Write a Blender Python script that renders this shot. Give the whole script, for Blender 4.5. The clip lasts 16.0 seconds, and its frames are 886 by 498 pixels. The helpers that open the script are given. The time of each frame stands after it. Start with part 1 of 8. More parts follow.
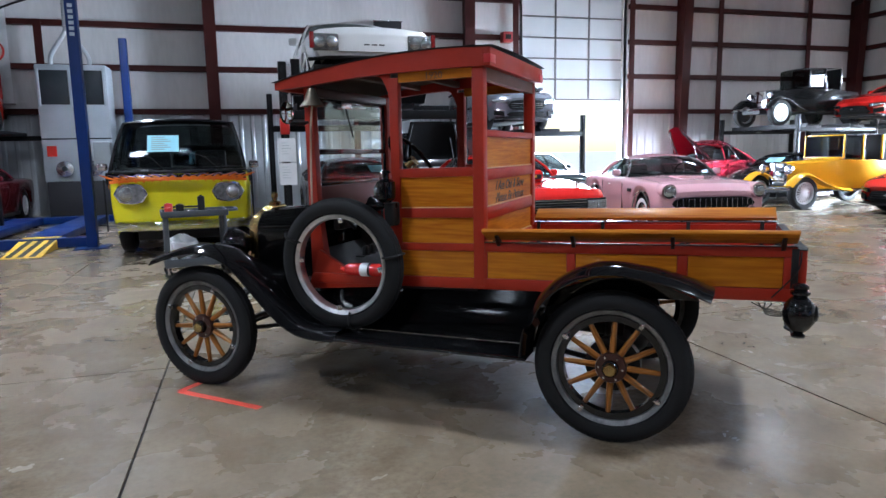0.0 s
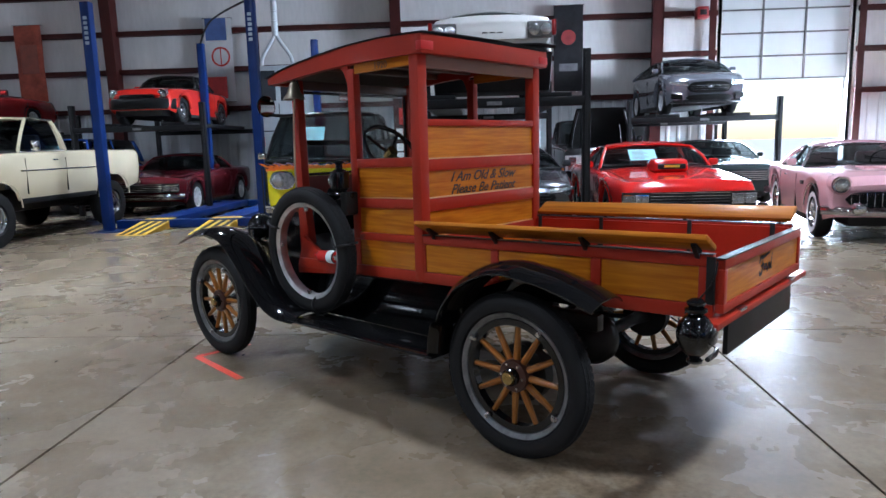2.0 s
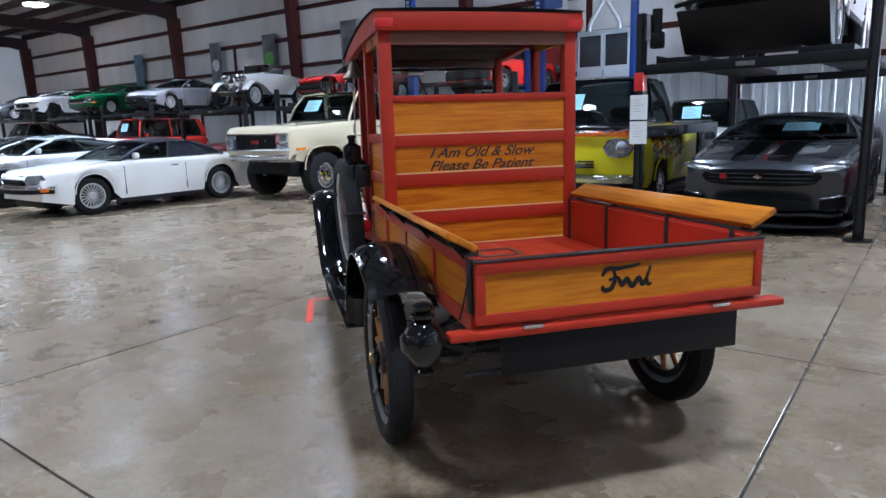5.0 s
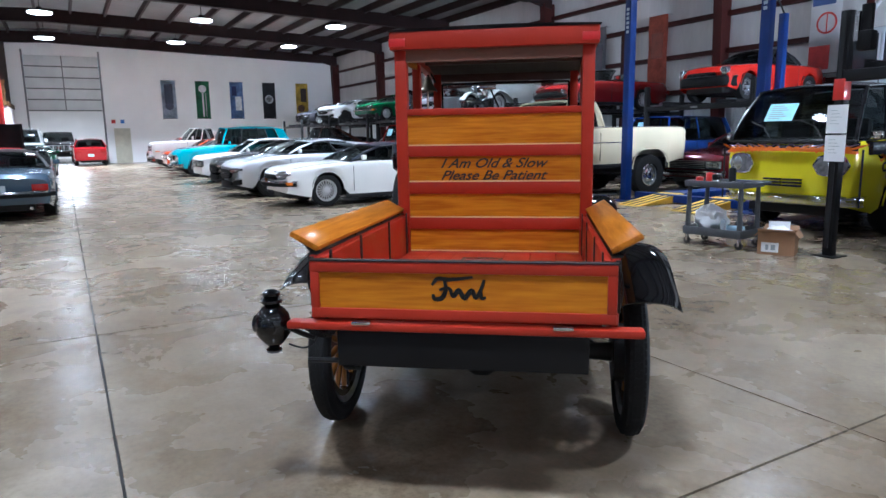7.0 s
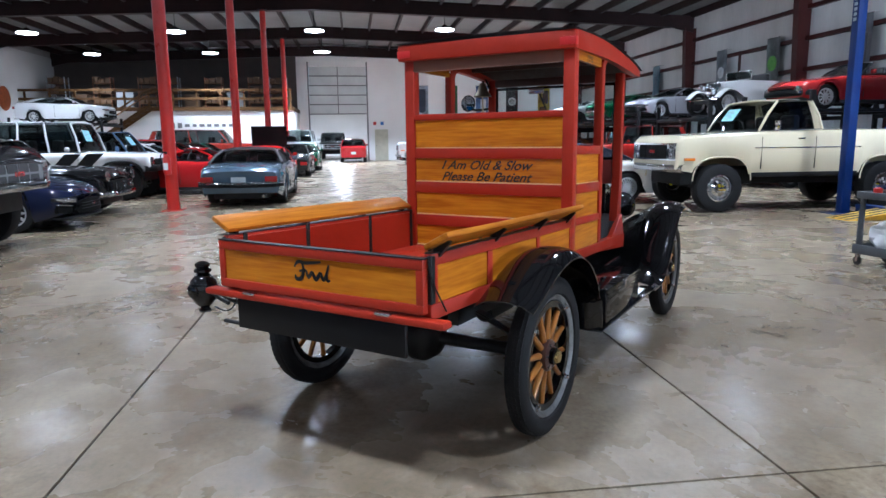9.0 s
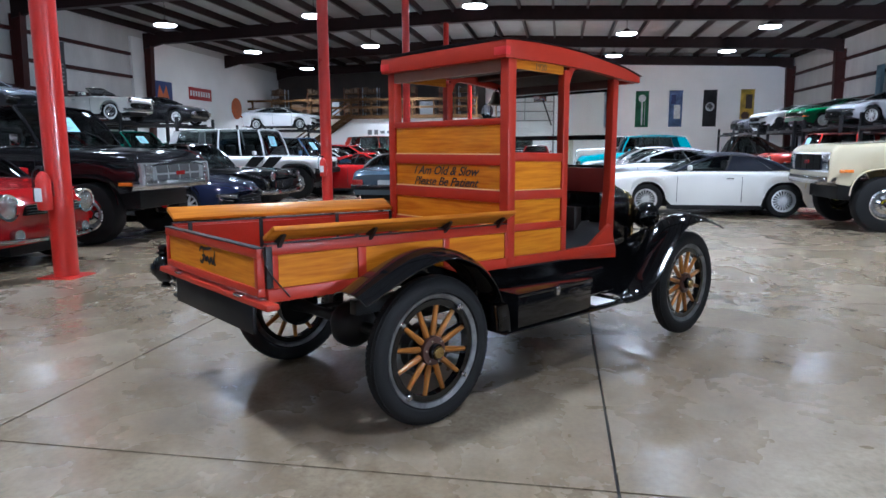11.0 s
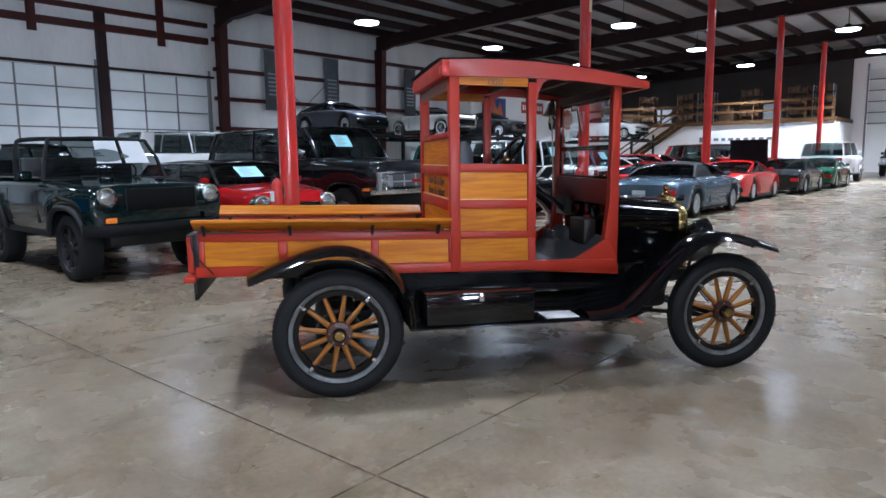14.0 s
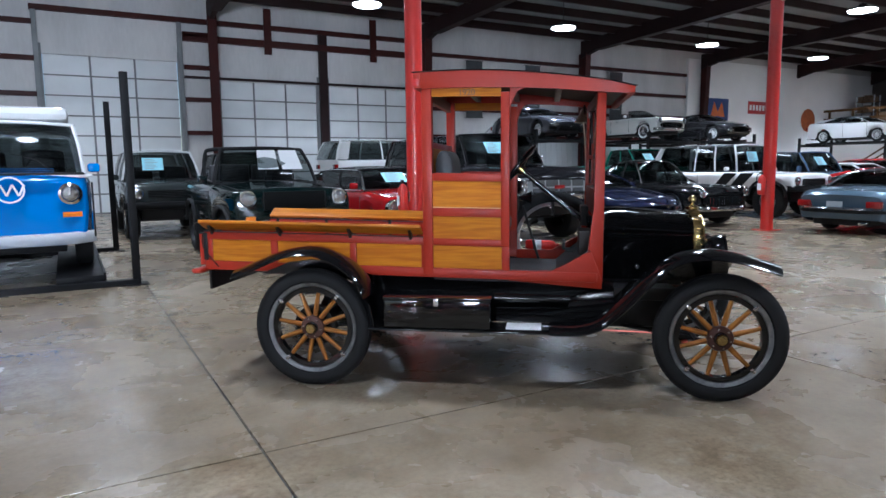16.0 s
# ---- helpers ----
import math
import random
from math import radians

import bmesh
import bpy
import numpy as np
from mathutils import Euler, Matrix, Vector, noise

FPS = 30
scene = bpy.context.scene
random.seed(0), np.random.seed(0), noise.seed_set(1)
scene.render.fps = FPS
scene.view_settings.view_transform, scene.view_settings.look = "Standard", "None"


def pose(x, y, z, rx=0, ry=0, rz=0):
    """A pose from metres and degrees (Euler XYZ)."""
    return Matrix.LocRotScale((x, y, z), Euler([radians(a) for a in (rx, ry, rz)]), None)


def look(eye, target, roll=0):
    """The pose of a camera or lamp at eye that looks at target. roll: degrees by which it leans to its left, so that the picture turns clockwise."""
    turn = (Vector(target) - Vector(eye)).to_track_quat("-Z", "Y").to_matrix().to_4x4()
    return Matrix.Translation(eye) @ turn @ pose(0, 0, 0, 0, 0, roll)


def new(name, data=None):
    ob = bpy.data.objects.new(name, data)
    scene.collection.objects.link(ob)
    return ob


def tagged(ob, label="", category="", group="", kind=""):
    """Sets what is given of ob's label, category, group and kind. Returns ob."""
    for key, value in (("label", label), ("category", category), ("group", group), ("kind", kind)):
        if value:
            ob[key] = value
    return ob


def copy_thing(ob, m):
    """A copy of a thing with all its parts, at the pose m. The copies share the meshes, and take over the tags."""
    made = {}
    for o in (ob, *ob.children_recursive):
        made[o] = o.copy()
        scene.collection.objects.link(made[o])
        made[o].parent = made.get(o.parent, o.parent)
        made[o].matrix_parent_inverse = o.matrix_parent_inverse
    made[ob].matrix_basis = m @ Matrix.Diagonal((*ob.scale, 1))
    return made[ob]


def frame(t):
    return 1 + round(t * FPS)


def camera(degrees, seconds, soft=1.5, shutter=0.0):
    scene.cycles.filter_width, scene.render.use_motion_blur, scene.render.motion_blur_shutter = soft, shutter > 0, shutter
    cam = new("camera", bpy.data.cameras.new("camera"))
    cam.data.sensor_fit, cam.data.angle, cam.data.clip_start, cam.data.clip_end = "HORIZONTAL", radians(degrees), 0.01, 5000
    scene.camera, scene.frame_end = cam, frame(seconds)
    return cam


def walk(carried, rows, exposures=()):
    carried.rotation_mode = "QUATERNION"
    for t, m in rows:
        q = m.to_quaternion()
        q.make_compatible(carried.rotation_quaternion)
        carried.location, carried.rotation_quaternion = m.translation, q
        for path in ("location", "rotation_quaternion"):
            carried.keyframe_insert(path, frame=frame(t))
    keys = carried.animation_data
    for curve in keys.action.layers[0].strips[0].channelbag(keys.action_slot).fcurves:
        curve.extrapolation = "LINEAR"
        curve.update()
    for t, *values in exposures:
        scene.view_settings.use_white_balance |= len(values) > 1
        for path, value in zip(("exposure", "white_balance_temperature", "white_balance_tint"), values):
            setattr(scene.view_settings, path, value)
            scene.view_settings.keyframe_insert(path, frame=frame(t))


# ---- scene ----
cam = camera(67.7, 16.0)
METRES, EYE, TILT, LEAN, TURN = 12.42, 1.436, 0.0, 0.0, -16.4
ROWS = [
    (0.0, 0.0, 0.0, 0.0, -0.15, -8.34, 1.04),
    (0.5, 0.0304, 0.0018, -0.0005, 4.98, -8.68, 0.89),
    (1.0, 0.0596, 0.0095, 0.0002, 9.16, -8.81, 1.54),
    (1.5, 0.0915, 0.0154, -0.0, 14.71, -8.85, 1.79),
    (2.0, 0.119, 0.0257, -0.0018, 19.36, -8.93, 1.49),
    (2.5, 0.1449, 0.0403, -0.0014, 24.67, -9.49, 1.39),
    (3.0, 0.1752, 0.0532, -0.0013, 30.13, -9.99, 1.33),
    (5.5, 0.2803, 0.1564, -0.0019, 59.35, -10.65, 1.06),
    (6.0, 0.3, 0.1798, -0.001, 65.91, -10.16, -0.01),
    (6.5, 0.3143, 0.2056, -0.0032, 71.69, -9.81, 0.15),
    (7.0, 0.3265, 0.2339, -0.0025, 76.78, -9.83, 0.92),
    (7.5, 0.3404, 0.2646, -0.0019, 82.19, -9.69, 0.85),
    (8.0, 0.3463, 0.2937, -0.0038, 87.33, -9.4, 1.12),
    (8.5, 0.3494, 0.3233, -0.0035, 92.81, -9.38, 1.37),
    (9.0, 0.3545, 0.3555, -0.003, 98.81, -9.45, 0.61),
    (11.5, 0.3281, 0.507, -0.004, 121.73, -8.78, 0.31),
    (12.0, 0.3172, 0.5386, -0.0031, 128.0, -8.87, 0.08),
    (12.5, 0.2988, 0.564, -0.0042, 132.99, -8.39, -0.33),
    (13.0, 0.28, 0.5895, -0.0046, 137.69, -8.09, 1.14),
    (13.5, 0.2594, 0.6169, -0.0039, 142.82, -8.09, 0.57),
    (14.0, 0.2319, 0.6375, -0.0041, 146.89, -7.75, 0.65),
    (14.5, 0.2051, 0.6586, -0.0043, 151.31, -7.21, 1.69),
    (15.0, 0.1777, 0.678, -0.004, 156.17, -7.16, 0.96),
    (15.5, 0.1475, 0.6884, -0.0034, 161.48, -7.13, 0.77),
    (16.0, 0.118, 0.6983, -0.0034, 166.86, -7.11, 0.64),
]
walk(cam, [(t, pose(0, 0, EYE, TILT, LEAN, TURN) @ pose(METRES * x, METRES * y, METRES * z, 90 + pitch, roll, yaw)) for t, x, y, z, yaw, pitch, roll in ROWS],
     [(0.0, 0.10, 5560, 10), (3.0, 0.06, 5500, 10), (5.5, 0.33, 5390, 10), (9.0, 0.34, 5390, 10), (12.0, 0.24, 5430, 10), (14.0, 0.18, 5480, 10), (16.0, 0.13, 5530, 10)])

# ---- world, sun and lamps ----
world = bpy.data.worlds.new("sky")
scene.world = world
world.use_nodes = True
_wn = world.node_tree.nodes
_sky = _wn.new("ShaderNodeTexSky")
_sky.sky_type, _sky.sun_disc = "NISHITA", False
_sky.sun_elevation, _sky.sun_rotation = radians(48), radians(35)
world.node_tree.links.new(_sky.outputs[0], _wn["Background"].inputs[0])
_wn["Background"].inputs[1].default_value = 0.15
sun = new("sun", bpy.data.lights.new("sun", "SUN"))
sun.data.energy, sun.data.angle, sun.data.color = 4.0, radians(0.5), (1.0, 0.95, 0.87)
sun.matrix_world = look((20, 60, 55), (10, 25, 0))
daylight = new("door_daylight", bpy.data.lights.new("door_daylight", "AREA"))
daylight.data.shape, daylight.data.size, daylight.data.size_y = "RECTANGLE", 3.4, 2.9
daylight.data.energy, daylight.data.color = 3000, (0.86, 0.93, 1.0)
daylight.matrix_world = look((9.97, 19.35, 1.5), (9.97, 10, 0.6))
# daylight from an unseen opening added to the east wall, aimed off the truck
side_day = new("side_door_daylight", bpy.data.lights.new("side_door_daylight", "AREA"))
side_day.data.shape, side_day.data.size, side_day.data.size_y = "RECTANGLE", 3.9, 4.0
side_day.data.energy, side_day.data.color, side_day.data.spread = 3000, (0.86, 0.93, 1.0), radians(58)
side_day.matrix_world = look((21.35, 12.0, 2.1), (14.0, 14.6, 0.0))
LAMP_WATTS = 170
LAMP_X = (-34.1, -26.6, -18.85, -11.2, -3.6, 4.0, 11.6, 18.6)
LAMP_Y = (-11.6, -4.95, 1.35, 7.3, 13.1)


def lamp_at(x, y):
    """The lamp rows run a little askew to the walls."""
    return x + (0.07 + 0.0015 * abs(x)) * (y - 1.3), y


for _x in LAMP_X:
    for _y in LAMP_Y:
        if _x > 8 and _y < -10:
            continue
        _l = new("lamp_light", bpy.data.lights.new("lamp_light", "AREA"))
        _l.data.shape, _l.data.size, _l.data.energy, _l.data.color, _l.data.spread = "DISK", 0.5, LAMP_WATTS * ((5.2 if _y > 0 else 1.6) if _x < -30 else 1.9 if _x < -15 else 1.45 if _x < -10 else 1.2 if _x < -2 else 0.9), (0.94, 0.97, 1.0), radians(118)
        _l.matrix_world = pose(*lamp_at(_x, _y), 6.30)


# ---- materials ----
def nodes_of(name):
    m = bpy.data.materials.new(name)
    m.use_nodes = True
    t = m.node_tree
    return m, t.nodes, t.links, t.nodes["Principled BSDF"]


def mat(name, col, rough=0.5, metal=0.0, vary=0.12, scale=3.0, fine=60.0, bump=0.0, coat=0.0, dirt=0.0, stretch=None, rnd=0.0):
    """A painted or raw surface: colour drifting at two scales, roughness with it, fine relief."""
    m, n, k, p = nodes_of(name)
    p.inputs["Metallic"].default_value = metal
    p.inputs["Coat Weight"].default_value = coat
    p.inputs["Coat Roughness"].default_value = 0.06
    tc = n.new("ShaderNodeTexCoord")
    src = tc.outputs["Object"]
    if stretch:
        mp = n.new("ShaderNodeMapping")
        mp.inputs["Scale"].default_value = stretch
        k.new(src, mp.inputs[0])
        src = mp.outputs[0]
    a, b = n.new("ShaderNodeTexNoise"), n.new("ShaderNodeTexNoise")
    a.inputs["Scale"].default_value, a.inputs["Detail"].default_value = scale, 5
    b.inputs["Scale"].default_value, b.inputs["Detail"].default_value = fine, 3
    for q in (a, b):
        k.new(src, q.inputs["Vector"])
    mx = n.new("ShaderNodeMath")
    mx.operation = "MULTIPLY_ADD"
    k.new(b.outputs[0], mx.inputs[0])
    mx.inputs[1].default_value = 0.35
    k.new(a.outputs[0], mx.inputs[2])
    r = n.new("ShaderNodeValToRGB")
    e = r.color_ramp.elements
    e[0].position, e[1].position = 0.42, 0.92
    e[0].color = (*[c * (1 - vary) for c in col], 1)
    e[1].color = (*[min(1, c * (1 + vary)) for c in col], 1)
    k.new(mx.outputs[0], r.inputs[0])
    out = r.outputs[0]
    if rnd:
        oi, hs, mr = n.new("ShaderNodeObjectInfo"), n.new("ShaderNodeHueSaturation"), n.new("ShaderNodeMapRange")
        k.new(oi.outputs["Random"], mr.inputs[0])
        mr.inputs[3].default_value, mr.inputs[4].default_value = 1 - rnd, 1 + rnd
        k.new(mr.outputs[0], hs.inputs["Value"])
        k.new(out, hs.inputs["Color"])
        out = hs.outputs[0]
    k.new(out, p.inputs["Base Color"])
    rr = n.new("ShaderNodeMapRange")
    k.new(mx.outputs[0], rr.inputs[0])
    rr.inputs[1].default_value, rr.inputs[2].default_value = 0.4, 0.95
    rr.inputs[3].default_value, rr.inputs[4].default_value = max(0.02, rough * (1 - dirt - 0.12)), min(1, rough * (1 + dirt + 0.12))
    k.new(rr.outputs[0], p.inputs["Roughness"])
    if bump:
        bp = n.new("ShaderNodeBump")
        bp.inputs["Strength"].default_value, bp.inputs["Distance"].default_value = bump, 0.01
        k.new(b.outputs[0], bp.inputs["Height"])
        k.new(bp.outputs[0], p.inputs["Normal"])
    return m


_paints = {}


def paint(col, rough=0.22, metal=0.0):
    key = (col, rough, metal)
    if key not in _paints:
        _paints[key] = mat("car_paint", col, rough, metal, 0.06, 1.2, 300, 0.0, 0.6)
        q = _paints[key].node_tree.nodes["Principled BSDF"]
        q.inputs["Specular IOR Level"].default_value, q.inputs["Coat Roughness"].default_value = 0.2, 0.03
    return _paints[key]


def wood_mat(name, dark, light, rough=0.28, axis="X", scale=1.0, coat=0.5):
    """Varnished board: long grain along one axis, with knots of cathedral figure."""
    m, n, k, p = nodes_of(name)
    tc, mp = n.new("ShaderNodeTexCoord"), n.new("ShaderNodeMapping")
    oi, ad = n.new("ShaderNodeObjectInfo"), n.new("ShaderNodeVectorMath")
    ad.operation = "MULTIPLY_ADD"
    k.new(oi.outputs["Random"], ad.inputs[0])
    ad.inputs[1].default_value = (7.0, 5.0, 3.0)
    k.new(tc.outputs["Object"], ad.inputs[2])
    k.new(ad.outputs[0], mp.inputs[0])
    mp.inputs["Scale"].default_value = {"X": (0.55, 8, 8), "Y": (8, 0.55, 8), "Z": (8, 8, 0.55)}[axis]
    a = n.new("ShaderNodeTexNoise")
    a.inputs["Scale"].default_value, a.inputs["Detail"].default_value, a.inputs["Distortion"].default_value = 1.3 * scale, 4, 0.7
    k.new(mp.outputs[0], a.inputs["Vector"])
    sn = n.new("ShaderNodeMath")
    sn.operation = "MULTIPLY"
    sn.inputs[1].default_value = 30.0
    k.new(a.outputs[0], sn.inputs[0])
    s2 = n.new("ShaderNodeMath")
    s2.operation = "SINE"
    k.new(sn.outputs[0], s2.inputs[0])
    b = n.new("ShaderNodeTexNoise")
    b.inputs["Scale"].default_value, b.inputs["Detail"].default_value = 9 * scale, 6
    k.new(mp.outputs[0], b.inputs["Vector"])
    mx = n.new("ShaderNodeMath")
    mx.operation = "MULTIPLY_ADD"
    k.new(s2.outputs[0], mx.inputs[0])
    mx.inputs[1].default_value = 0.10
    k.new(b.outputs[0], mx.inputs[2])
    r = n.new("ShaderNodeValToRGB")
    e = r.color_ramp.elements
    e[0].position, e[1].position = 0.28, 0.72
    e[0].color, e[1].color = (*dark, 1), (*light, 1)
    k.new(mx.outputs[0], r.inputs[0])
    hs, mr = n.new("ShaderNodeHueSaturation"), n.new("ShaderNodeMapRange")
    k.new(oi.outputs["Random"], mr.inputs[0])
    mr.inputs[3].default_value, mr.inputs[4].default_value = 0.88, 1.1
    k.new(mr.outputs[0], hs.inputs["Value"])
    k.new(r.outputs[0], hs.inputs["Color"])
    k.new(hs.outputs[0], p.inputs["Base Color"])
    p.inputs["Roughness"].default_value = rough
    p.inputs["Coat Weight"].default_value = coat
    p.inputs["Coat Roughness"].default_value = 0.07
    p.inputs["Specular IOR Level"].default_value = 0.12
    bp = n.new("ShaderNodeBump")
    bp.inputs["Strength"].default_value, bp.inputs["Distance"].default_value = 0.08, 0.004
    k.new(mx.outputs[0], bp.inputs["Height"])
    k.new(bp.outputs[0], p.inputs["Normal"])
    return m


def concrete_mat():
    """Sealed, worn workshop slab: brown-grey clouds, scuffs, drips, patchy gloss."""
    m, n, k, p = nodes_of("sealed_concrete")
    tc = n.new("ShaderNodeTexCoord")
    geo = n.new("ShaderNodeNewGeometry")
    pos = geo.outputs["Position"]

    def noise_of(s, d, rgh=0.6, dist=0.0):
        q = n.new("ShaderNodeTexNoise")
        q.inputs["Scale"].default_value, q.inputs["Detail"].default_value = s, d
        q.inputs["Roughness"].default_value, q.inputs["Distortion"].default_value = rgh, dist
        k.new(pos, q.inputs["Vector"])
        return q.outputs[0]

    def ramp(src, stops):
        r = n.new("ShaderNodeValToRGB")
        e = r.color_ramp.elements
        e[0].position, e[0].color = stops[0][0], (*stops[0][1], 1)
        e[1].position, e[1].color = stops[-1][0], (*stops[-1][1], 1)
        for q, c in stops[1:-1]:
            x = e.new(q)
            x.color = (*c, 1)
        k.new(src, r.inputs[0])
        return r.outputs[0]

    def mix(kind, fac, a, b):
        q = n.new("ShaderNodeMix")
        q.data_type, q.blend_type = "RGBA", kind
        if isinstance(fac, float):
            q.inputs[0].default_value = fac
        else:
            k.new(fac, q.inputs[0])
        k.new(a, q.inputs[6])
        if isinstance(b, tuple):
            q.inputs[7].default_value = (*b, 1)
        else:
            k.new(b, q.inputs[7])
        return q.outputs[2]

    big = ramp(noise_of(0.55, 6, 0.58, 0.2), [(0.25, (0.128, 0.092, 0.057)), (0.5, (0.196, 0.152, 0.101)), (0.76, (0.280, 0.234, 0.172))])
    mid = ramp(noise_of(4.5, 5, 0.62, 0.3), [(0.28, (0.70, 0.67, 0.63)), (0.5, (1, 1, 1)), (0.74, (1.20, 1.20, 1.20))])
    fine = ramp(noise_of(30, 5, 0.65), [(0.3, (0.74, 0.73, 0.72)), (0.5, (1, 1, 1)), (0.7, (1.18, 1.18, 1.18))])
    c = mix("MULTIPLY", 1.0, mix("MULTIPLY", 1.0, big, mid), fine)
    stain = ramp(noise_of(2.6, 6, 0.68, 0.5), [(0.52, (0, 0, 0)), (0.90, (0.5, 0.5, 0.5))])
    c = mix("MIX", stain, c, (0.13, 0.115, 0.10))
    scuff = ramp(noise_of(7.5, 7, 0.66, 0.9), [(0.48, (1, 1, 1)), (0.80, (0.56, 0.54, 0.52))])
    c = mix("MULTIPLY", 0.42, c, scuff)
    speck = ramp(noise_of(24, 8, 0.8, 0.2), [(0.62, (1, 1, 1)), (0.76, (0.55, 0.53, 0.51))])
    c = mix("MULTIPLY", 1.0, c, speck)
    chalk = ramp(noise_of(9, 7, 0.66, 0.5), [(0.54, (0, 0, 0)), (0.84, (0.42, 0.42, 0.42))])
    c = mix("MIX", chalk, c, (0.34, 0.31, 0.265))
    oi, hs, mr = n.new("ShaderNodeObjectInfo"), n.new("ShaderNodeHueSaturation"), n.new("ShaderNodeMapRange")
    k.new(oi.outputs["Random"], mr.inputs[0])
    mr.inputs[3].default_value, mr.inputs[4].default_value = 0.95, 1.05
    k.new(mr.outputs[0], hs.inputs["Value"])
    k.new(c, hs.inputs["Color"])
    k.new(hs.outputs[0], p.inputs["Base Color"])
    ro = n.new("ShaderNodeMapRange")
    k.new(noise_of(1.3, 5, 0.6, 0.3), ro.inputs[0])
    ro.inputs[1].default_value, ro.inputs[2].default_value = 0.3, 0.72
    ro.inputs[3].default_value, ro.inputs[4].default_value = 0.15, 0.40
    k.new(ro.outputs[0], p.inputs["Roughness"])
    p.inputs["Specular IOR Level"].default_value = 0.55
    bp = n.new("ShaderNodeBump")
    bp.inputs["Strength"].default_value, bp.inputs["Distance"].default_value = 0.005, 0.003
    k.new(noise_of(9, 6, 0.7), bp.inputs["Height"])
    k.new(bp.outputs[0], p.inputs["Normal"])
    return m


def glass_mat(name, tint, gloss=0.10):
    m, n, k, p = nodes_of(name)
    n.remove(p)
    t, g, x = n.new("ShaderNodeBsdfTransparent"), n.new("ShaderNodeBsdfGlossy"), n.new("ShaderNodeMixShader")
    lw, pw_, mr = n.new("ShaderNodeLayerWeight"), n.new("ShaderNodeMath"), n.new("ShaderNodeMath")
    lw.inputs[0].default_value = 0.5
    pw_.operation, mr.operation = "POWER", "MULTIPLY_ADD"
    k.new(lw.outputs["Facing"], pw_.inputs[0])
    pw_.inputs[1].default_value = 4.0
    k.new(pw_.outputs[0], mr.inputs[0])
    mr.inputs[1].default_value, mr.inputs[2].default_value = 0.6, 0.03 + gloss * 0.3
    t.inputs[0].default_value = (*tint, 1)
    g.inputs["Roughness"].default_value = 0.03
    k.new(mr.outputs[0], x.inputs[0])
    k.new(t.outputs[0], x.inputs[1])
    k.new(g.outputs[0], x.inputs[2])
    k.new(x.outputs[0], n["Material Output"].inputs[0])
    return m


def glow_mat(name, col, strength):
    m, n, k, p = nodes_of(name)
    p.inputs["Base Color"].default_value = (*col, 1)
    p.inputs["Emission Color"].default_value = (*col, 1)
    p.inputs["Emission Strength"].default_value = strength
    return m


CONCRETE = concrete_mat()
JOINT = mat("joint_filler", (0.022, 0.02, 0.018), 0.8)
RED = mat("red_body_paint", (0.325, 0.023, 0.009), 0.42, 0, 0.12, 4, 90, 0.05, 0.04, 0.15)
RED_IN = mat("red_bed_paint", (0.37, 0.025, 0.010), 0.42, 0, 0.14, 5, 70, 0.06, 0.06, 0.2)
WOODX = wood_mat("varnished_oak_along", (0.35, 0.096, 0.003), (0.53, 0.185, 0.006), 0.48, "X", 1.0, 0.28)
WOODY = wood_mat("varnished_oak_across", (0.35, 0.096, 0.003), (0.53, 0.185, 0.006), 0.48, "Y", 1.0, 0.28)
BENCHWOOD = wood_mat("bench_pine", (0.30, 0.085, 0.005), (0.50, 0.175, 0.012), 0.42, "X", 0.8, 0.1)
SPOKEWOOD = wood_mat("hickory_spoke", (0.13, 0.045, 0.010), (0.36, 0.145, 0.028), 0.3, "Z", 1.5)
DOORLIT = mat("translucent_door_panel", (0.80, 0.82, 0.83), 0.4, 0, 0.05, 1.5, 60, 0.04)
_p = DOORLIT.node_tree.nodes["Principled BSDF"]
_t, _x = DOORLIT.node_tree.nodes.new("ShaderNodeBsdfTranslucent"), DOORLIT.node_tree.nodes.new("ShaderNodeMixShader")
_t.inputs[0].default_value, _x.inputs[0].default_value = (0.80, 0.84, 0.86, 1), 0.35
DOORLIT.node_tree.links.new(_p.outputs[0], _x.inputs[1])
DOORLIT.node_tree.links.new(_t.outputs[0], _x.inputs[2])
DOORLIT.node_tree.links.new(_x.outputs[0], DOORLIT.node_tree.nodes["Material Output"].inputs[0])
BLACK = mat("black_enamel", (0.004, 0.004, 0.0045), 0.08, 0, 0.2, 3, 200, 0.0, 0.25)
BLACK.node_tree.nodes["Principled BSDF"].inputs["Specular IOR Level"].default_value = 0.35
SATIN = mat("satin_black_plate", (0.006, 0.006, 0.0068), 0.45)
SATIN.node_tree.nodes["Principled BSDF"].inputs["Specular IOR Level"].default_value = 0.2
BLACK_IRON = mat("black_iron", (0.018, 0.018, 0.018), 0.42, 0.2, 0.25, 8, 120, 0.1)
RUBBER = mat("tyre_rubber", (0.012, 0.012, 0.0125), 0.72, 0, 0.2, 9, 140, 0.15)
CANVAS = mat("black_roof_canvas", (0.02, 0.02, 0.021), 0.75, 0, 0.2, 10, 400, 0.3)
RIMGREY = mat("galvanised_rim", (0.50, 0.50, 0.50), 0.38, 0.85, 0.25, 20, 120, 0.1)
RIMDULL = mat("weathered_rim", (0.17, 0.17, 0.17), 0.5, 0.7, 0.45, 18, 90, 0.2)
BRASS = mat("polished_brass", (0.40, 0.29, 0.115), 0.22, 1.0, 0.12, 20, 200)
STEEL = mat("bright_steel", (0.62, 0.62, 0.63), 0.24, 1.0, 0.1, 12, 120)
STEPMETAL = mat("bright_step_metal", (0.78, 0.79, 0.80), 0.42, 0.35, 0.12, 25, 160, 0.1)
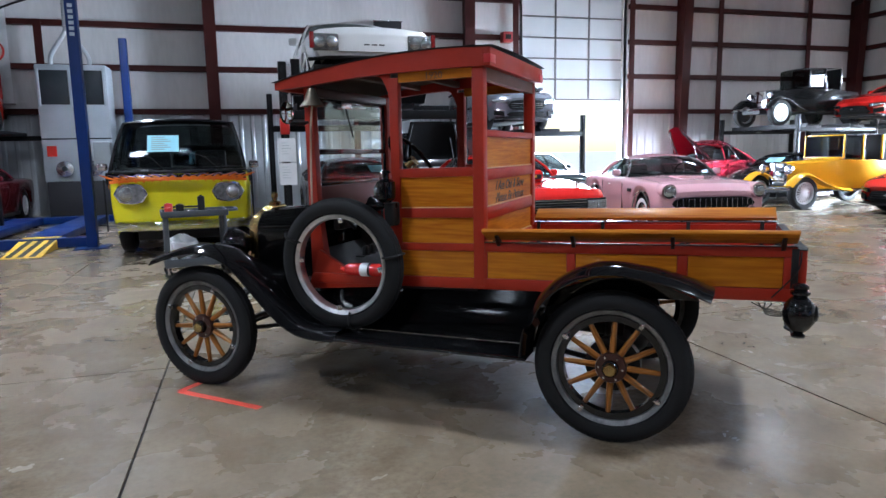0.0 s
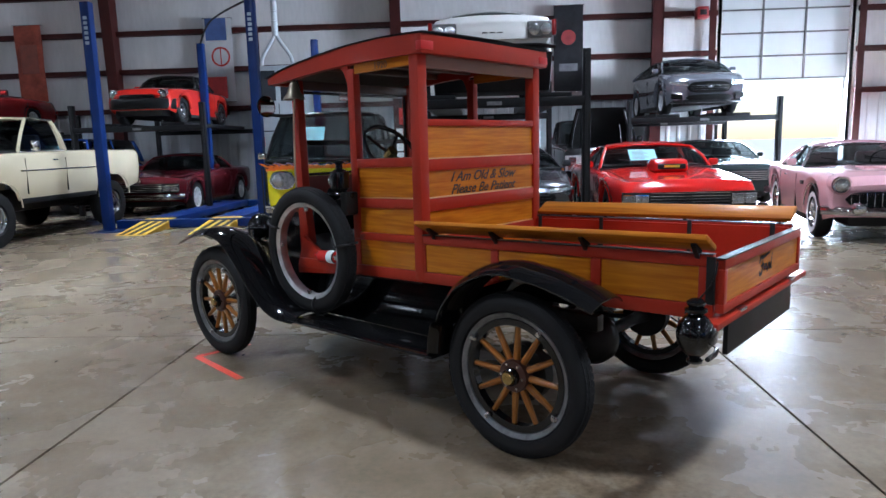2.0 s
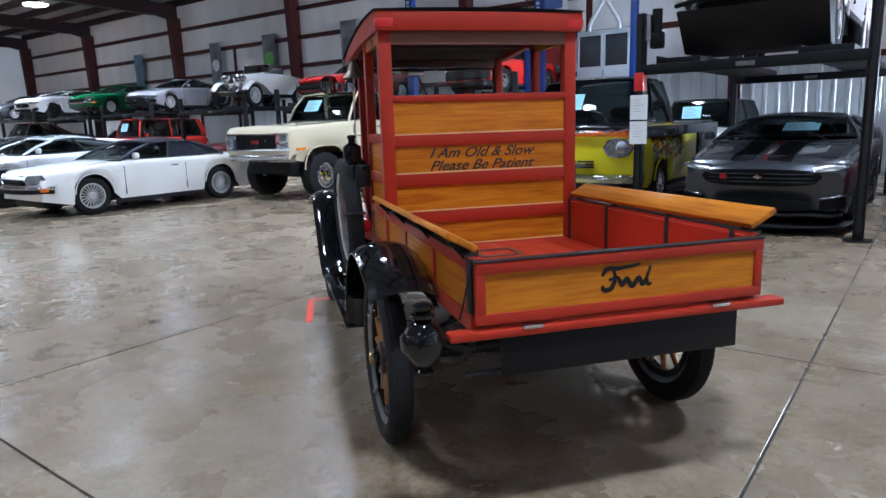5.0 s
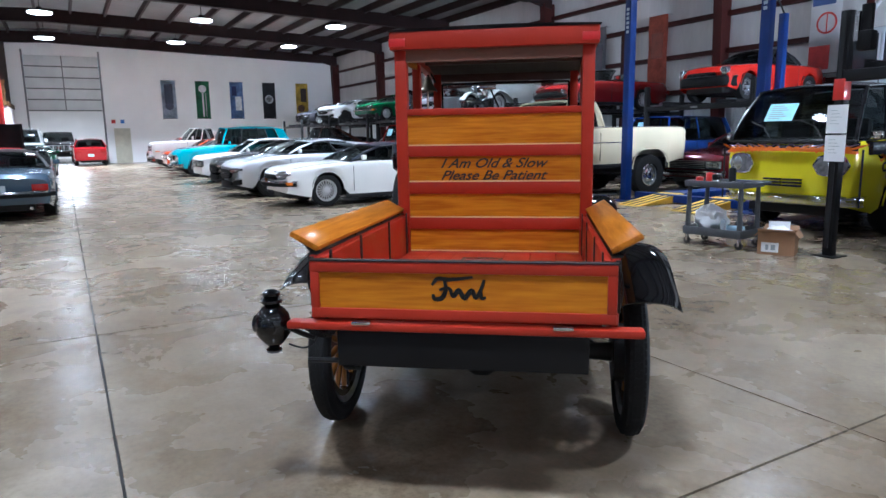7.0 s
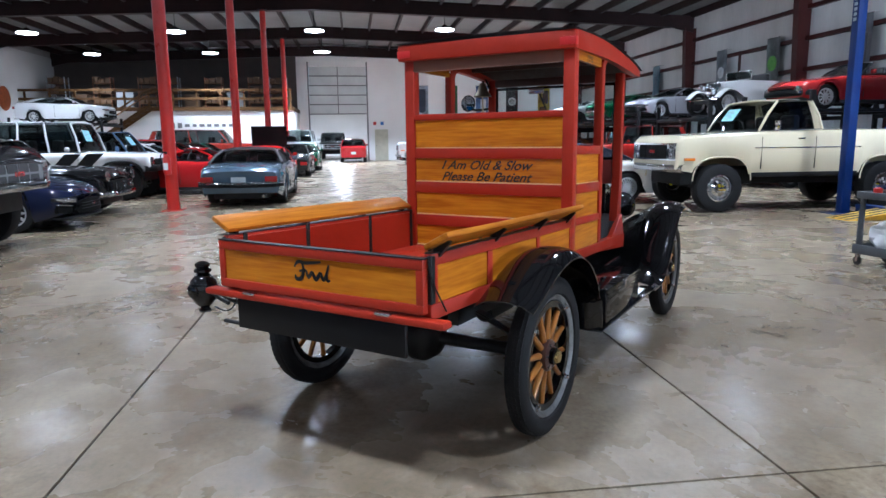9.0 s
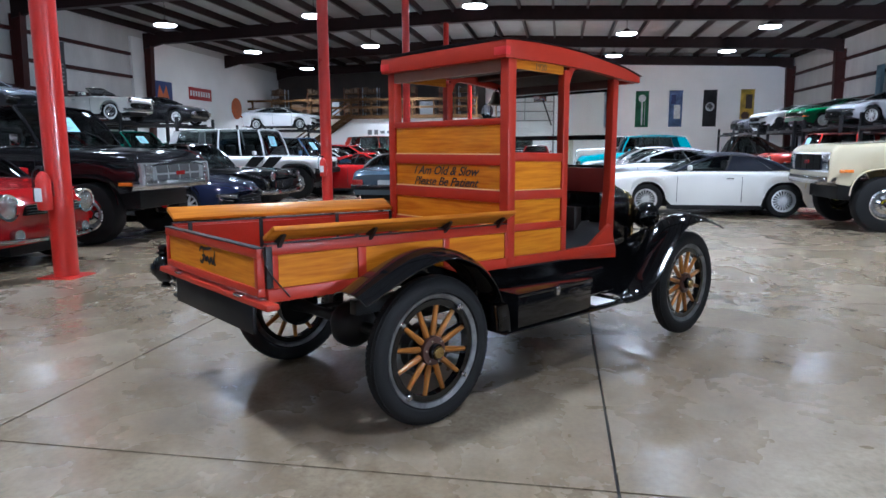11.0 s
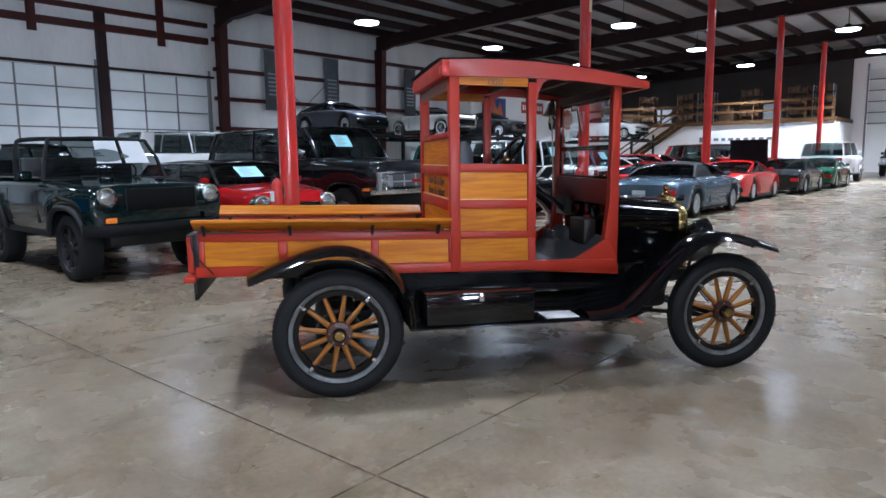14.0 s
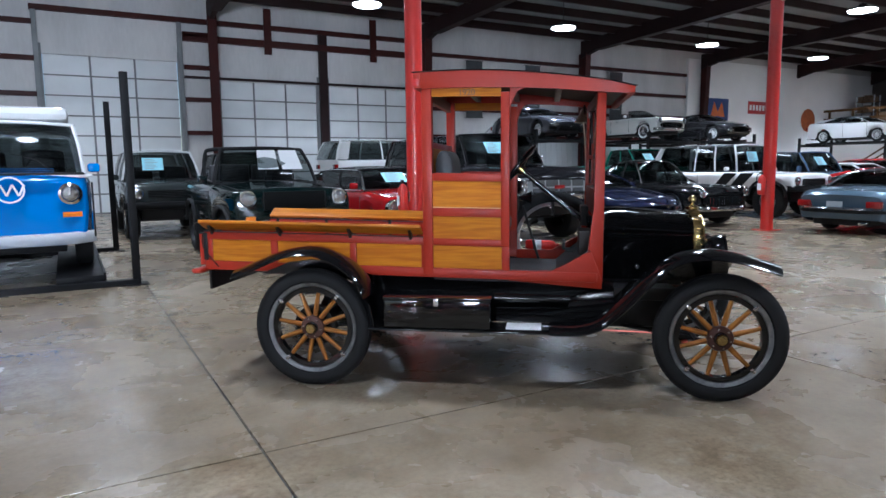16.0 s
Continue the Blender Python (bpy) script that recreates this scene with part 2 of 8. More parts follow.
CHROME = mat("chrome", (0.75, 0.76, 0.78), 0.07, 1.0, 0.04, 8, 60)
ALLOY = mat("alloy", (0.68, 0.69, 0.70), 0.30, 0.55, 0.08, 10, 90)
DARK = mat("dark_trim", (0.014, 0.014, 0.015), 0.55, 0, 0.2, 6, 90, 0.05)
CABIN = mat("cabin_trim", (0.035, 0.034, 0.034), 0.75, 0, 0.2, 6, 120, 0.1)
LEATHER = mat("black_leather", (0.02, 0.02, 0.022), 0.42, 0, 0.2, 14, 160, 0.25)
GLASS = glass_mat("car_glass", (0.26, 0.29, 0.29))
CLEAR = glass_mat("clear_glass", (0.90, 0.93, 0.92), 0.05)
LENS = mat("lamp_lens", (0.42, 0.44, 0.46), 0.10, 0.95, 0.5, 45, 160, 0.5, 1.0)
AMBER = mat("amber_lens", (0.75, 0.20, 0.02), 0.2, 0, 0.1, 20, 100, 0, 0.8)
REDLENS = mat("red_lens", (0.24, 0.008, 0.008), 0.2, 0, 0.1, 20, 100, 0, 0.8)
PAPER = mat("white_paper", (0.80, 0.81, 0.82), 0.7, 0, 0.04)
BLUEPAPER = mat("pale_blue_paper", (0.34, 0.70, 0.80), 0.6, 0, 0.05)
INK = mat("dark_ink", (0.02, 0.018, 0.016), 0.6)
GREYINK = mat("grey_print", (0.30, 0.34, 0.36), 0.7)
PAINTWHITE = mat("white_painted_wall", (0.88, 0.88, 0.88), 0.6, 0, 0.06, 0.5, 25, 0.05)
VINYL = mat("vinyl_insulation", (0.62, 0.605, 0.595), 0.5, 0, 0.14, 1.1, 12, 0.35, 0, 0.15, (1, 1, 0.25))
SHEET = mat("corrugated_sheet", (0.52, 0.55, 0.57), 0.42, 0.3, 0.08, 1.2, 40, 0.03)
OXIDE = mat("red_oxide_steel", (0.044, 0.0085, 0.007), 0.5, 0, 0.25, 2, 50, 0.08, 0, 0.2)
DARKOX = mat("dark_roof_steel", (0.020, 0.009, 0.009), 0.55, 0, 0.25, 2, 50, 0.05)
POSTRED = mat("red_post_paint", (0.54, 0.024, 0.016), 0.30, 0, 0.10, 2, 60, 0.03, 0.4)
ROOFING = mat("roof_blanket", (0.22, 0.22, 0.22), 0.7, 0, 0.2, 0.8, 14, 0.3)
BLUE = mat("blue_lift_paint", (0.005, 0.024, 0.125), 0.40, 0, 0.18, 3, 60, 0.05, 0.05, 0.15)
YELLOW = mat("yellow_ramp_paint", (0.68, 0.42, 0.03), 0.55, 0, 0.25, 5, 60, 0.1, 0, 0.2)
LIFTBLACK = mat("black_lift_paint", (0.009, 0.009, 0.010), 0.42, 0, 0.25, 4, 60, 0.05)
for _m, _s in ((BLACK_IRON, 0.25), (OXIDE, 0.2), (DARKOX, 0.2), (BLUE, 0.25), (RED, 0.25), (RED_IN, 0.25), (LIFTBLACK, 0.15), (DARK, 0.2), (RUBBER, 0.2), (CABIN, 0.2)):
    _m.node_tree.nodes["Principled BSDF"].inputs["Specular IOR Level"].default_value = _s
BLACKOUT = mat("grille_black", (0.004, 0.004, 0.004), 0.7)
BLACKOUT.node_tree.nodes["Principled BSDF"].inputs["Specular IOR Level"].default_value = 0.1
TAPE = mat("orange_red_tape", (0.72, 0.075, 0.045), 0.5, 0, 0.12, 12, 90, 0.05)
CARTGREY = mat("grey_cart_plastic", (0.055, 0.06, 0.068), 0.55, 0, 0.15, 8, 120, 0.15)
# cardboard for the mezzanine, its shade put into a darker colour
SHADECARTON = mat("old_carton", (0.10, 0.060, 0.034), 0.8, 0, 0.2, 6, 90, 0.1)
CARDBOARD = mat("cardboard", (0.30, 0.165, 0.085), 0.8, 0, 0.12, 8, 90, 0.1)
BAG = mat("white_plastic_bag", (0.75, 0.76, 0.78), 0.35, 0, 0.08, 9, 40, 0.3)
DOORWHITE = mat("door_panel", (0.76, 0.78, 0.79), 0.45, 0, 0.06, 1.5, 60, 0.04)
DOORDULL = mat("dull_door_panel", (0.66, 0.68, 0.68), 0.5, 0, 0.1, 1.5, 60, 0.04)
DOORGREY = mat("door_frame_grey", (0.20, 0.205, 0.21), 0.5, 0.2, 0.15, 3, 60)
MACHINE = mat("machine_grey", (0.30, 0.33, 0.36), 0.45, 0, 0.12, 2, 50, 0.05, 0, 0.15)
LAMPGLOW = glow_mat("lamp_diffuser", (0.93, 0.97, 1.0), 24)
PINE = wood_mat("mezzanine_pine", (0.065, 0.033, 0.014), (0.14, 0.075, 0.03), 0.55, "X", 0.8, 0.0)
OUTSIDE = mat("outside_concrete", (0.55, 0.55, 0.53), 0.8, 0, 0.1, 0.5, 20, 0.1)


# ---- mesh helpers ----
def finish(name, bm, material, parent=None, label="", angle=38, loc=None):
    me = bpy.data.meshes.new(name)
    bmesh.ops.recalc_face_normals(bm, faces=bm.faces)
    bm.to_mesh(me)
    bm.free()
    me.materials.append(material)
    me.polygons.foreach_set("use_smooth", [True] * len(me.polygons))
    me.set_sharp_from_angle(angle=radians(angle))
    ob = new(name, me)
    if parent is not None:
        ob.parent = parent
    if loc is not None:
        ob.matrix_basis = loc
    if label:
        ob["label"] = label
    return ob


def part(name, bm, material, parent, label="", loc=None, angle=38):
    return finish(name, bm, material, parent, label, angle, loc)


def again(ob, parent, m=None, name=None):
    """Another object on the same mesh."""
    o = new(name or ob.name.split(".")[0], ob.data)
    o.parent = parent
    o.matrix_basis = m if m is not None else Matrix()
    return o


def thing(name, m=None, label="", category="", group="", kind=""):
    ob = new(name)
    ob.empty_display_size = 0.1
    ob.matrix_basis = m if m is not None else Matrix()
    return tagged(ob, label, category, group, kind)


def box(bm, c, s, bev=0.0, m=None, seg=2):
    q = Matrix.Translation(c) @ (m if m is not None else Matrix()) @ Matrix.Diagonal((*s, 1))
    g = bmesh.ops.create_cube(bm, size=1, matrix=q)
    if bev:
        es = list({e for v in g["verts"] for e in v.link_edges})
        bmesh.ops.bevel(bm, geom=es, offset=bev, segments=seg, profile=0.5, affect="EDGES", clamp_overlap=True)
    return bm


def B(*boxes, bev=0.0, seg=2):
    bm = bmesh.new()
    for c, s in boxes:
        box(bm, c, s, bev, None, seg)
    return bm


def span(bm, lo, hi, bev=0.0, seg=2):
    return box(bm, [(a + b) / 2 for a, b in zip(lo, hi)], [abs(b - a) for a, b in zip(lo, hi)], bev, None, seg)


def S(lo, hi, bev=0.0):
    return span(bmesh.new(), lo, hi, bev)


def cyl(bm, p, q, r, r2=None, seg=16, caps=True):
    p, q = Vector(p), Vector(q)
    d = q - p
    m = Matrix.Translation((p + q) / 2) @ d.to_track_quat("Z", "Y").to_matrix().to_4x4()
    bmesh.ops.create_cone(bm, cap_ends=caps, cap_tris=False, segments=seg, radius1=r, radius2=r if r2 is None else r2, depth=d.length, matrix=m)
    return bm


def rod(p, q, r, seg=10):
    return cyl(bmesh.new(), p, q, r, None, seg)


def pipe(pts, r, seg=8, closed=False):
    """A round bar along points."""
    bm = bmesh.new()
    pts = [Vector(p) for p in pts]
    rings = []
    n = len(pts)
    up = Vector((0.13, 0.31, 0.94))
    for i, p in enumerate(pts):
        a = pts[(i - 1) % n] if closed or i else p
        b = pts[(i + 1) % n] if closed or i < n - 1 else p
        d = (b - a).normalized()
        u = d.cross(up).normalized()
        v = d.cross(u)
        rings.append([bm.verts.new(p + (u * math.cos(2 * math.pi * j / seg) + v * math.sin(2 * math.pi * j / seg)) * r) for j in range(seg)])
    for i in range(n if closed else n - 1):
        A, C = rings[i], rings[(i + 1) % n]
        for j in range(seg):
            bm.faces.new((A[j], A[(j + 1) % seg], C[(j + 1) % seg], C[j]))
    if not closed:
        bm.faces.new(rings[0]), bm.faces.new(rings[-1])
    return bm


def lathe(profile, seg=32, axis="Y", c=(0, 0, 0), bm=None):
    """Turns a profile of (radius, along) round an axis."""
    bm = bm or bmesh.new()
    rings = []
    for r, h in profile:
        ring = []
        for j in range(seg if r > 1e-6 else 1):
            a = 2 * math.pi * j / seg
            u, v = r * math.cos(a), r * math.sin(a)
            q = {"Y": (u, h, v), "Z": (u, v, h), "X": (h, u, v)}[axis]
            ring.append(bm.verts.new(Vector(q) + Vector(c)))
        rings.append(ring)
    for A, C in zip(rings, rings[1:]):
        for j in range(seg):
            w = [A[j % len(A)], A[(j + 1) % len(A)], C[(j + 1) % len(C)], C[j % len(C)]]
            w = list(dict.fromkeys(w))
            if len(w) > 2:
                bm.faces.new(w)
    return bm


def prism(outline, lo, hi, axis="Y", bev=0.0, bm=None):
    """A flat outline given thickness along an axis."""
    bm = bm or bmesh.new()

    def at(u, v, w):
        return {"Y": (u, w, v), "X": (w, u, v), "Z": (u, v, w)}[axis]

    a = [bm.verts.new(at(u, v, lo)) for u, v in outline]
    b = [bm.verts.new(at(u, v, hi)) for u, v in outline]
    fs = [bm.faces.new(a), bm.faces.new(b[::-1])]
    for i in range(len(a)):
        j = (i + 1) % len(a)
        fs.append(bm.faces.new((a[i], b[i], b[j], a[j])))
    if bev:
        bmesh.ops.bevel(bm, geom=list({e for f in fs for e in f.edges}), offset=bev, segments=2, profile=0.5, affect="EDGES", clamp_overlap=True)
    return bm


def quad_slab(pts, thick):
    """A pane or sheet with thickness from a ring of points."""
    bm = bmesh.new()
    pts = [Vector(p) for p in pts]
    nrm = (pts[1] - pts[0]).cross(pts[-1] - pts[0]).normalized() * thick
    a = [bm.verts.new(p) for p in pts]
    b = [bm.verts.new(p - nrm) for p in pts]
    bm.faces.new(a), bm.faces.new(b[::-1])
    for i in range(len(a)):
        j = (i + 1) % len(a)
        bm.faces.new((a[i], b[i], b[j], a[j]))
    return bm


def grid_skin(rows, bm=None, close=False):
    """A skin through rows of points."""
    bm = bm or bmesh.new()
    vs = [[bm.verts.new(p) for p in r] for r in rows]
    for A, C in zip(vs, vs[1:]):
        for j in range(len(A) if close else len(A) - 1):
            i = (j + 1) % len(A)
            bm.faces.new((A[j], A[i], C[i], C[j]))
    return bm, vs


def strip(path, width, thick, crown=0.02, seg=6, y0=0.0, lip=0.0):
    """A crowned mudguard: path of (x, z) swept across y."""
    n = len(path)
    top, bot = [], []
    for i, (x, z) in enumerate(path):
        a, b = Vector(path[max(i - 1, 0)]), Vector(path[min(i + 1, n - 1)])
        d = (b - a).normalized()
        nv = Vector((-d.y, d.x))
        if nv.y < 0 and abs(nv.y) > 0.3:
            nv = -nv
        t, u = [], []
        for j in range(seg + 1):
            f = j / seg * 2 - 1
            h = crown * (1 - f * f) - lip * max(0, abs(f) - 0.7) / 0.3
            t.append((x + nv.x * h, y0 + f * width / 2, z + nv.y * h))
            u.append((x + nv.x * (h - thick), y0 + f * width / 2, z + nv.y * (h - thick)))
        top.append(t), bot.append(u)
    bm = bmesh.new()
    rows = [t + u[::-1] for t, u in zip(top, bot)]
    bm, vs = grid_skin(rows, bm, True)
    bm.faces.new(vs[0]), bm.faces.new(vs[-1])
    return bm


def smooth_path(pts, steps=5):
    """Rounds a polyline through its points."""
    out = []
    p = [Vector(q) for q in pts]
    for i in range(len(p) - 1):
        a, b, c, d = p[max(i - 1, 0)], p[i], p[i + 1], p[min(i + 2, len(p) - 1)]
        for s in range(steps):
            t = s / steps
            out.append(0.5 * ((2 * b) + (c - a) * t + (2 * a - 5 * b + 4 * c - d) * t * t + (3 * b - a - 3 * c + d) * t ** 3))
    out.append(p[-1])
    return [tuple(q) for q in out]


def words(name, text, size, material, parent, m, shear=0.0, bold=0.0, depth=0.0006):
    cu = bpy.data.curves.new(name, "FONT")
    cu.body, cu.size, cu.shear, cu.offset, cu.extrude = text, size, shear, bold, depth
    cu.align_x, cu.align_y = "CENTER", "CENTER"
    tmp = bpy.data.objects.new(name, cu)
    me = bpy.data.meshes.new_from_object(tmp)
    bpy.data.objects.remove(tmp)
    me.materials.append(material)
    ob = new(name, me)
    ob.parent, ob.matrix_basis = parent, m
    return ob

# ---- hall ----
XW, XE, YS, YN, TOP = -41.0, 21.2, -16.0, 19.1, 8.0


def structure(name, bm, material, label, angle=38):
    ob = finish(name, bm, material, None, "", angle)
    return tagged(ob, label, "", "", "structure")


def wall_x(name, x0, x1, y, th, holes, material, label, top=TOP):
    """A wall along x with openings (from, to, low, high)."""
    bm = bmesh.new()
    cuts = sorted({x0, x1, *[h[0] for h in holes], *[h[1] for h in holes]})
    for a, b in zip(cuts, cuts[1:]):
        zs = [(0, top)]
        for h in holes:
            if h[0] <= a and b <= h[1]:
                zs = [z for z in ((0, h[2]), (h[3], top)) if z[1] > z[0]]
        for lo, hi in zs:
            span(bm, (a, min(y, y + th), lo), (b, max(y, y + th), hi))
    return structure(name, bm, material, label)


def wall_y(name, y0, y1, x, th, holes, material, label, top=TOP):
    bm = bmesh.new()
    cuts = sorted({y0, y1, *[h[0] for h in holes], *[h[1] for h in holes]})
    for a, b in zip(cuts, cuts[1:]):
        zs = [(0, top)]
        for h in holes:
            if h[0] <= a and b <= h[1]:
                zs = [z for z in ((0, h[2]), (h[3], top)) if z[1] > z[0]]
        for lo, hi in zs:
            span(bm, (min(x, x + th), a, lo), (max(x, x + th), b, hi))
    return structure(name, bm, material, label)


wall_x("wall_north", XW - 0.3, XE + 0.3, YN, 0.25, [(8.25, 11.7, 0, 6.1)], VINYL, "white vinyl-faced insulated metal wall of the hall")
wall_x("wall_south", XW - 0.3, XE + 0.3, YS, -0.25, [(0.35, 4.3, 0, 4.95), (-4.4, -0.95, 0, 4.4), (-8.4, -4.85, 0, 4.4)], VINYL, "white insulated metal wall with sectional doors")
wall_y("wall_west", YS, YN, XW, -0.25, [(0.1, 3.95, 0, 6.3)], PAINTWHITE, "plain white painted end wall with hanging banners")
# the opening here is out of view, added for the side daylight
wall_y("wall_east", YS, YN, XE, 0.25, [(10.0, 14.0, 0, 4.2)], VINYL, "white insulated metal end wall")
structure("wall_southwest", S((XW, YS + 0.004, 0), (-24.0, YS + 0.14, 6.7)), PAINTWHITE, "white painted wall lining carrying old signs")

# roof: two shallow slopes with a blanket, purlins and rafters
bm = bmesh.new()
for (ya, za), (yb, zb) in (((YS - 0.3, 7.15), (1.5, 7.75)), ((1.5, 7.75), (YN + 0.3, 7.15))):
    a = [bm.verts.new((x, y, z)) for x, y, z in ((XW - 0.3, ya, za), (XE + 0.3, ya, za), (XE + 0.3, yb, zb), (XW - 0.3, yb, zb))]
    b = [bm.verts.new(v.co + Vector((0, 0, 0.15))) for v in a]
    bm.faces.new(a), bm.faces.new(b[::-1])
    for i in range(4):
        bm.faces.new((a[i], a[(i + 1) % 4], b[(i + 1) % 4], b[i]))
structure("ceiling", bm, ROOFING, "dusty white insulation blanket under the metal roof")
FRAMES = (-40.75, -33.1, -25.0, -16.95, -8.8, -0.68, 6.4, 13.7, 20.8)
for fx in FRAMES:
    bm = prism([(YS + 0.15, 6.95), (YS + 0.15, 6.2), (YS + 1.2, 6.45), (1.5, 7.0), (YN - 1.2, 6.45), (YN - 0.15, 6.2), (YN - 0.15, 6.95), (1.5, 7.6)], fx - 0.09, fx + 0.09, "X")
    for ya, za, yb, zb in ((YS + 1.2, 6.45, 1.5, 7.0), (1.5, 7.0, YN - 1.2, 6.45)):
        n = 8
        prism([(ya, za), (yb, zb), (yb, zb - 0.02), (ya, za - 0.02)], fx - 0.17, fx + 0.17, "X", 0, bm)
    structure("rafter", bm, DARKOX, "dark red steel roof rafter")
    for s, y in ((1, YN), (-1, YS)):
        if s < 0 and fx < -26:
            continue
        bm = prism([(y, 0), (y - s * 0.34, 0), (y - s * 0.56, 6.4), (y, 6.4)], fx - 0.06, fx + 0.06, "X")
        prism([(y - s * 0.34, 0), (y - s * 0.56, 6.4), (y - s * 0.58, 6.4), (y - s * 0.36, 0)], fx - 0.15, fx + 0.15, "X", 0, bm)
        structure("column", bm, OXIDE, "red oxide tapered steel wall column")
for i in range(24):
    y = YS + 0.8 + i * 1.48
    z = 7.15 + 0.6 * (1 - abs(y - 1.5) / 17.6)
    structure("purlin", S((XW, y - 0.05, z - 0.30), (XE, y + 0.05, z - 0.01)), DARKOX, "dark steel roof purlin")
# girts along the long walls, with upright posts between the columns
for z in (2.62, 3.72, 4.78, 5.85):
    for a, b in ((XW, 8.1), (11.85, XE)):
        structure("girt", S((a, YN - 0.16, z - 0.07), (b, YN - 0.004, z + 0.07)), OXIDE, "dark red steel wall girt")
    for a, b in ((-23.9, -8.6), (-0.8, 0.2), (4.45, XE)):
        structure("girt", S((a, YS + 0.004, z - 0.07), (b, YS + 0.16, z + 0.07)), OXIDE, "dark red steel wall girt")
    structure("girt", S((XE - 0.16, YS, z - 0.07), (XE - 0.004, YN - 0.2, z + 0.07)), OXIDE, "dark red steel wall girt")
structure("girt", S((-8.6, YS + 0.004, 4.42), (0.2, YS + 0.10, 4.50)), DARKOX, "dark steel lintel over the doors")
structure("wall_post", S((-4.78, YS + 0.01, 0), (-4.47, YS + 0.15, 6.2)), DARKOX, "dark steel post between the doors")
structure("girt", S((-8.4, YS + 0.004, 5.62), (0.2, YS + 0.16, 5.84)), OXIDE, "dark red steel wall girt over the doors")
structure("girt", S((-8.4, YS + 0.004, 6.2), (4.5, YS + 0.16, 6.36)), OXIDE, "dark red steel wall girt over the doors")
for x in (-12.9, -20.9, -4.7, 3.1, 7.95, 11.9, 15.2, 18.8):
    structure("wall_post", S((x - 0.09, YN - 0.19, 0), (x + 0.09, YN - 0.165, 4.85 if x < 7 else 6.4)), OXIDE, "dark red steel wall post")
for x in (0.3, 4.4):
    structure("wall_post", S((x - 0.07, YS + 0.02, 0), (x + 0.07, YS + 0.14, 6.2)), DOORGREY, "grey steel door jamb")
for x in (-2.6, -6.6):
    structure("wall_post", S((x - 0.13, YS + 0.17, 5.35), (x + 0.13, YS + 0.22, 6.9)), OXIDE, "dark red steel hanger over a door")


def corrugated(name, x0, x1, y, z0, z1, s, pitch=0.15, depth=0.02):
    bm = bmesh.new()
    n = int((x1 - x0) / pitch)
    lo, hi = [], []
    for i in range(n):
        for f, d in ((0, 0), (0.3, 0), (0.4, 1), (0.6, 1), (0.7, 0)):
            x = x0 + (i + f) * pitch
            lo.append((x, y - s * (0.01 + depth * d), z0)), hi.append((x, y - s * (0.01 + depth * d), z1))
    grid_skin([lo, hi], bm)
    return structure(name, bm, SHEET, "pale corrugated metal wainscot sheet", 20)


corrugated("wainscot", XW, 8.1, YN, 0, 2.55, 1, 0.3)
corrugated("wainscot", 11.85, XE, YN, 0, 2.55, 1, 0.3)
for a, b in ((-23.9, -8.5), (4.5, XE)):
    corrugated("wainscot", a, b, YS, 0, 2.55, -1, 0.3)

# floor: slabs with open saw joints over a dark bed
floor = structure("floor", S((XW - 0.3, YS - 0.3, -0.2), (XE + 0.3, YN + 0.25, -0.012)), JOINT, "worn sealed concrete workshop floor in jointed slabs")


def slab_mesh(w, d):
    bm = S((-w / 2, -d / 2, -0.012), (w / 2, d / 2, 0.0))
    top = [e for e in bm.edges if all(v.co.z > -0.001 for v in e.verts)]
    bmesh.ops.bevel(bm, geom=top, offset=0.0015, segments=1, affect="EDGES")
    me = bpy.data.meshes.new("slab")
    bm.to_mesh(me)
    bm.free()
    me.materials.append(CONCRETE)
    return me


YJ = [YS - 0.2, -13.4, -10.4, -7.37, -4.34, -1.31, 1.72, 4.75, 7.75, 10.8, 13.83, 16.85, YN + 0.2]
XJ = [XW - 0.2, -37.6, -33.9, -30.2, -26.5, -22.8, -19.1, -15.4, -11.7, -8.0, -4.3, -0.6, 3.1, 6.8, 10.5, 14.2, 17.9, XE + 0.2]
XJ2 = [XW - 0.2, -37.6, -33.0, -28.4, -23.8, -19.2, -14.6, -10.0, -6.0, -2.14, 3.1, 6.8, 10.5, 14.2, 17.9, XE + 0.2]
_slabs = {}
far_bm = bmesh.new()
for j, (ya, yb) in enumerate(zip(YJ, YJ[1:])):
    xs = XJ2 if ya > 7 else XJ
    for xa, xb in zip(xs, xs[1:]):
        w, d = round(xb - xa - 0.013, 3), round(yb - ya - 0.013, 3)
        cx, cy = (xa + xb) / 2, (ya + yb) / 2
        if -24 < cx < 15:
            if (w, d) not in _slabs:
                _slabs[(w, d)] = slab_mesh(w, d)
            o = new("slab", _slabs[(w, d)])
            o.parent, o.location = floor, (cx, cy, 0)
        else:
            span(far_bm, (cx - w / 2, cy - d / 2, -0.012), (cx + w / 2, cy + d / 2, 0))
tagged(part("slabs", far_bm, CONCRETE, floor), "", "", "", "stuff")
structure("ground", S((-300, YN + 0.26, -0.3), (300, 400, -0.03)), OUTSIDE, "sunlit pale concrete yard outside the open door")
structure("annex_floor", S((-56, -4, -0.2), (XW - 0.3, 9, 0.0)), CONCRETE, "concrete floor of the next bay")
structure("annex_wall", S((-56.2, -4, 0), (-56, 9, 4)), PAINTWHITE, "white wall of the next bay")
structure("annex_wall", S((-56, -4.2, 0), (XW - 0.25, -4, 4)), PAINTWHITE, "white wall of the next bay")
structure("annex_wall", S((-56, 9, 0), (XW - 0.25, 9.2, 4)), PAINTWHITE, "white wall of the next bay")
structure("annex_ceiling", S((-56, -4, 4), (XW - 0.25, 9, 4.2)), PAINTWHITE, "white ceiling of the next bay")
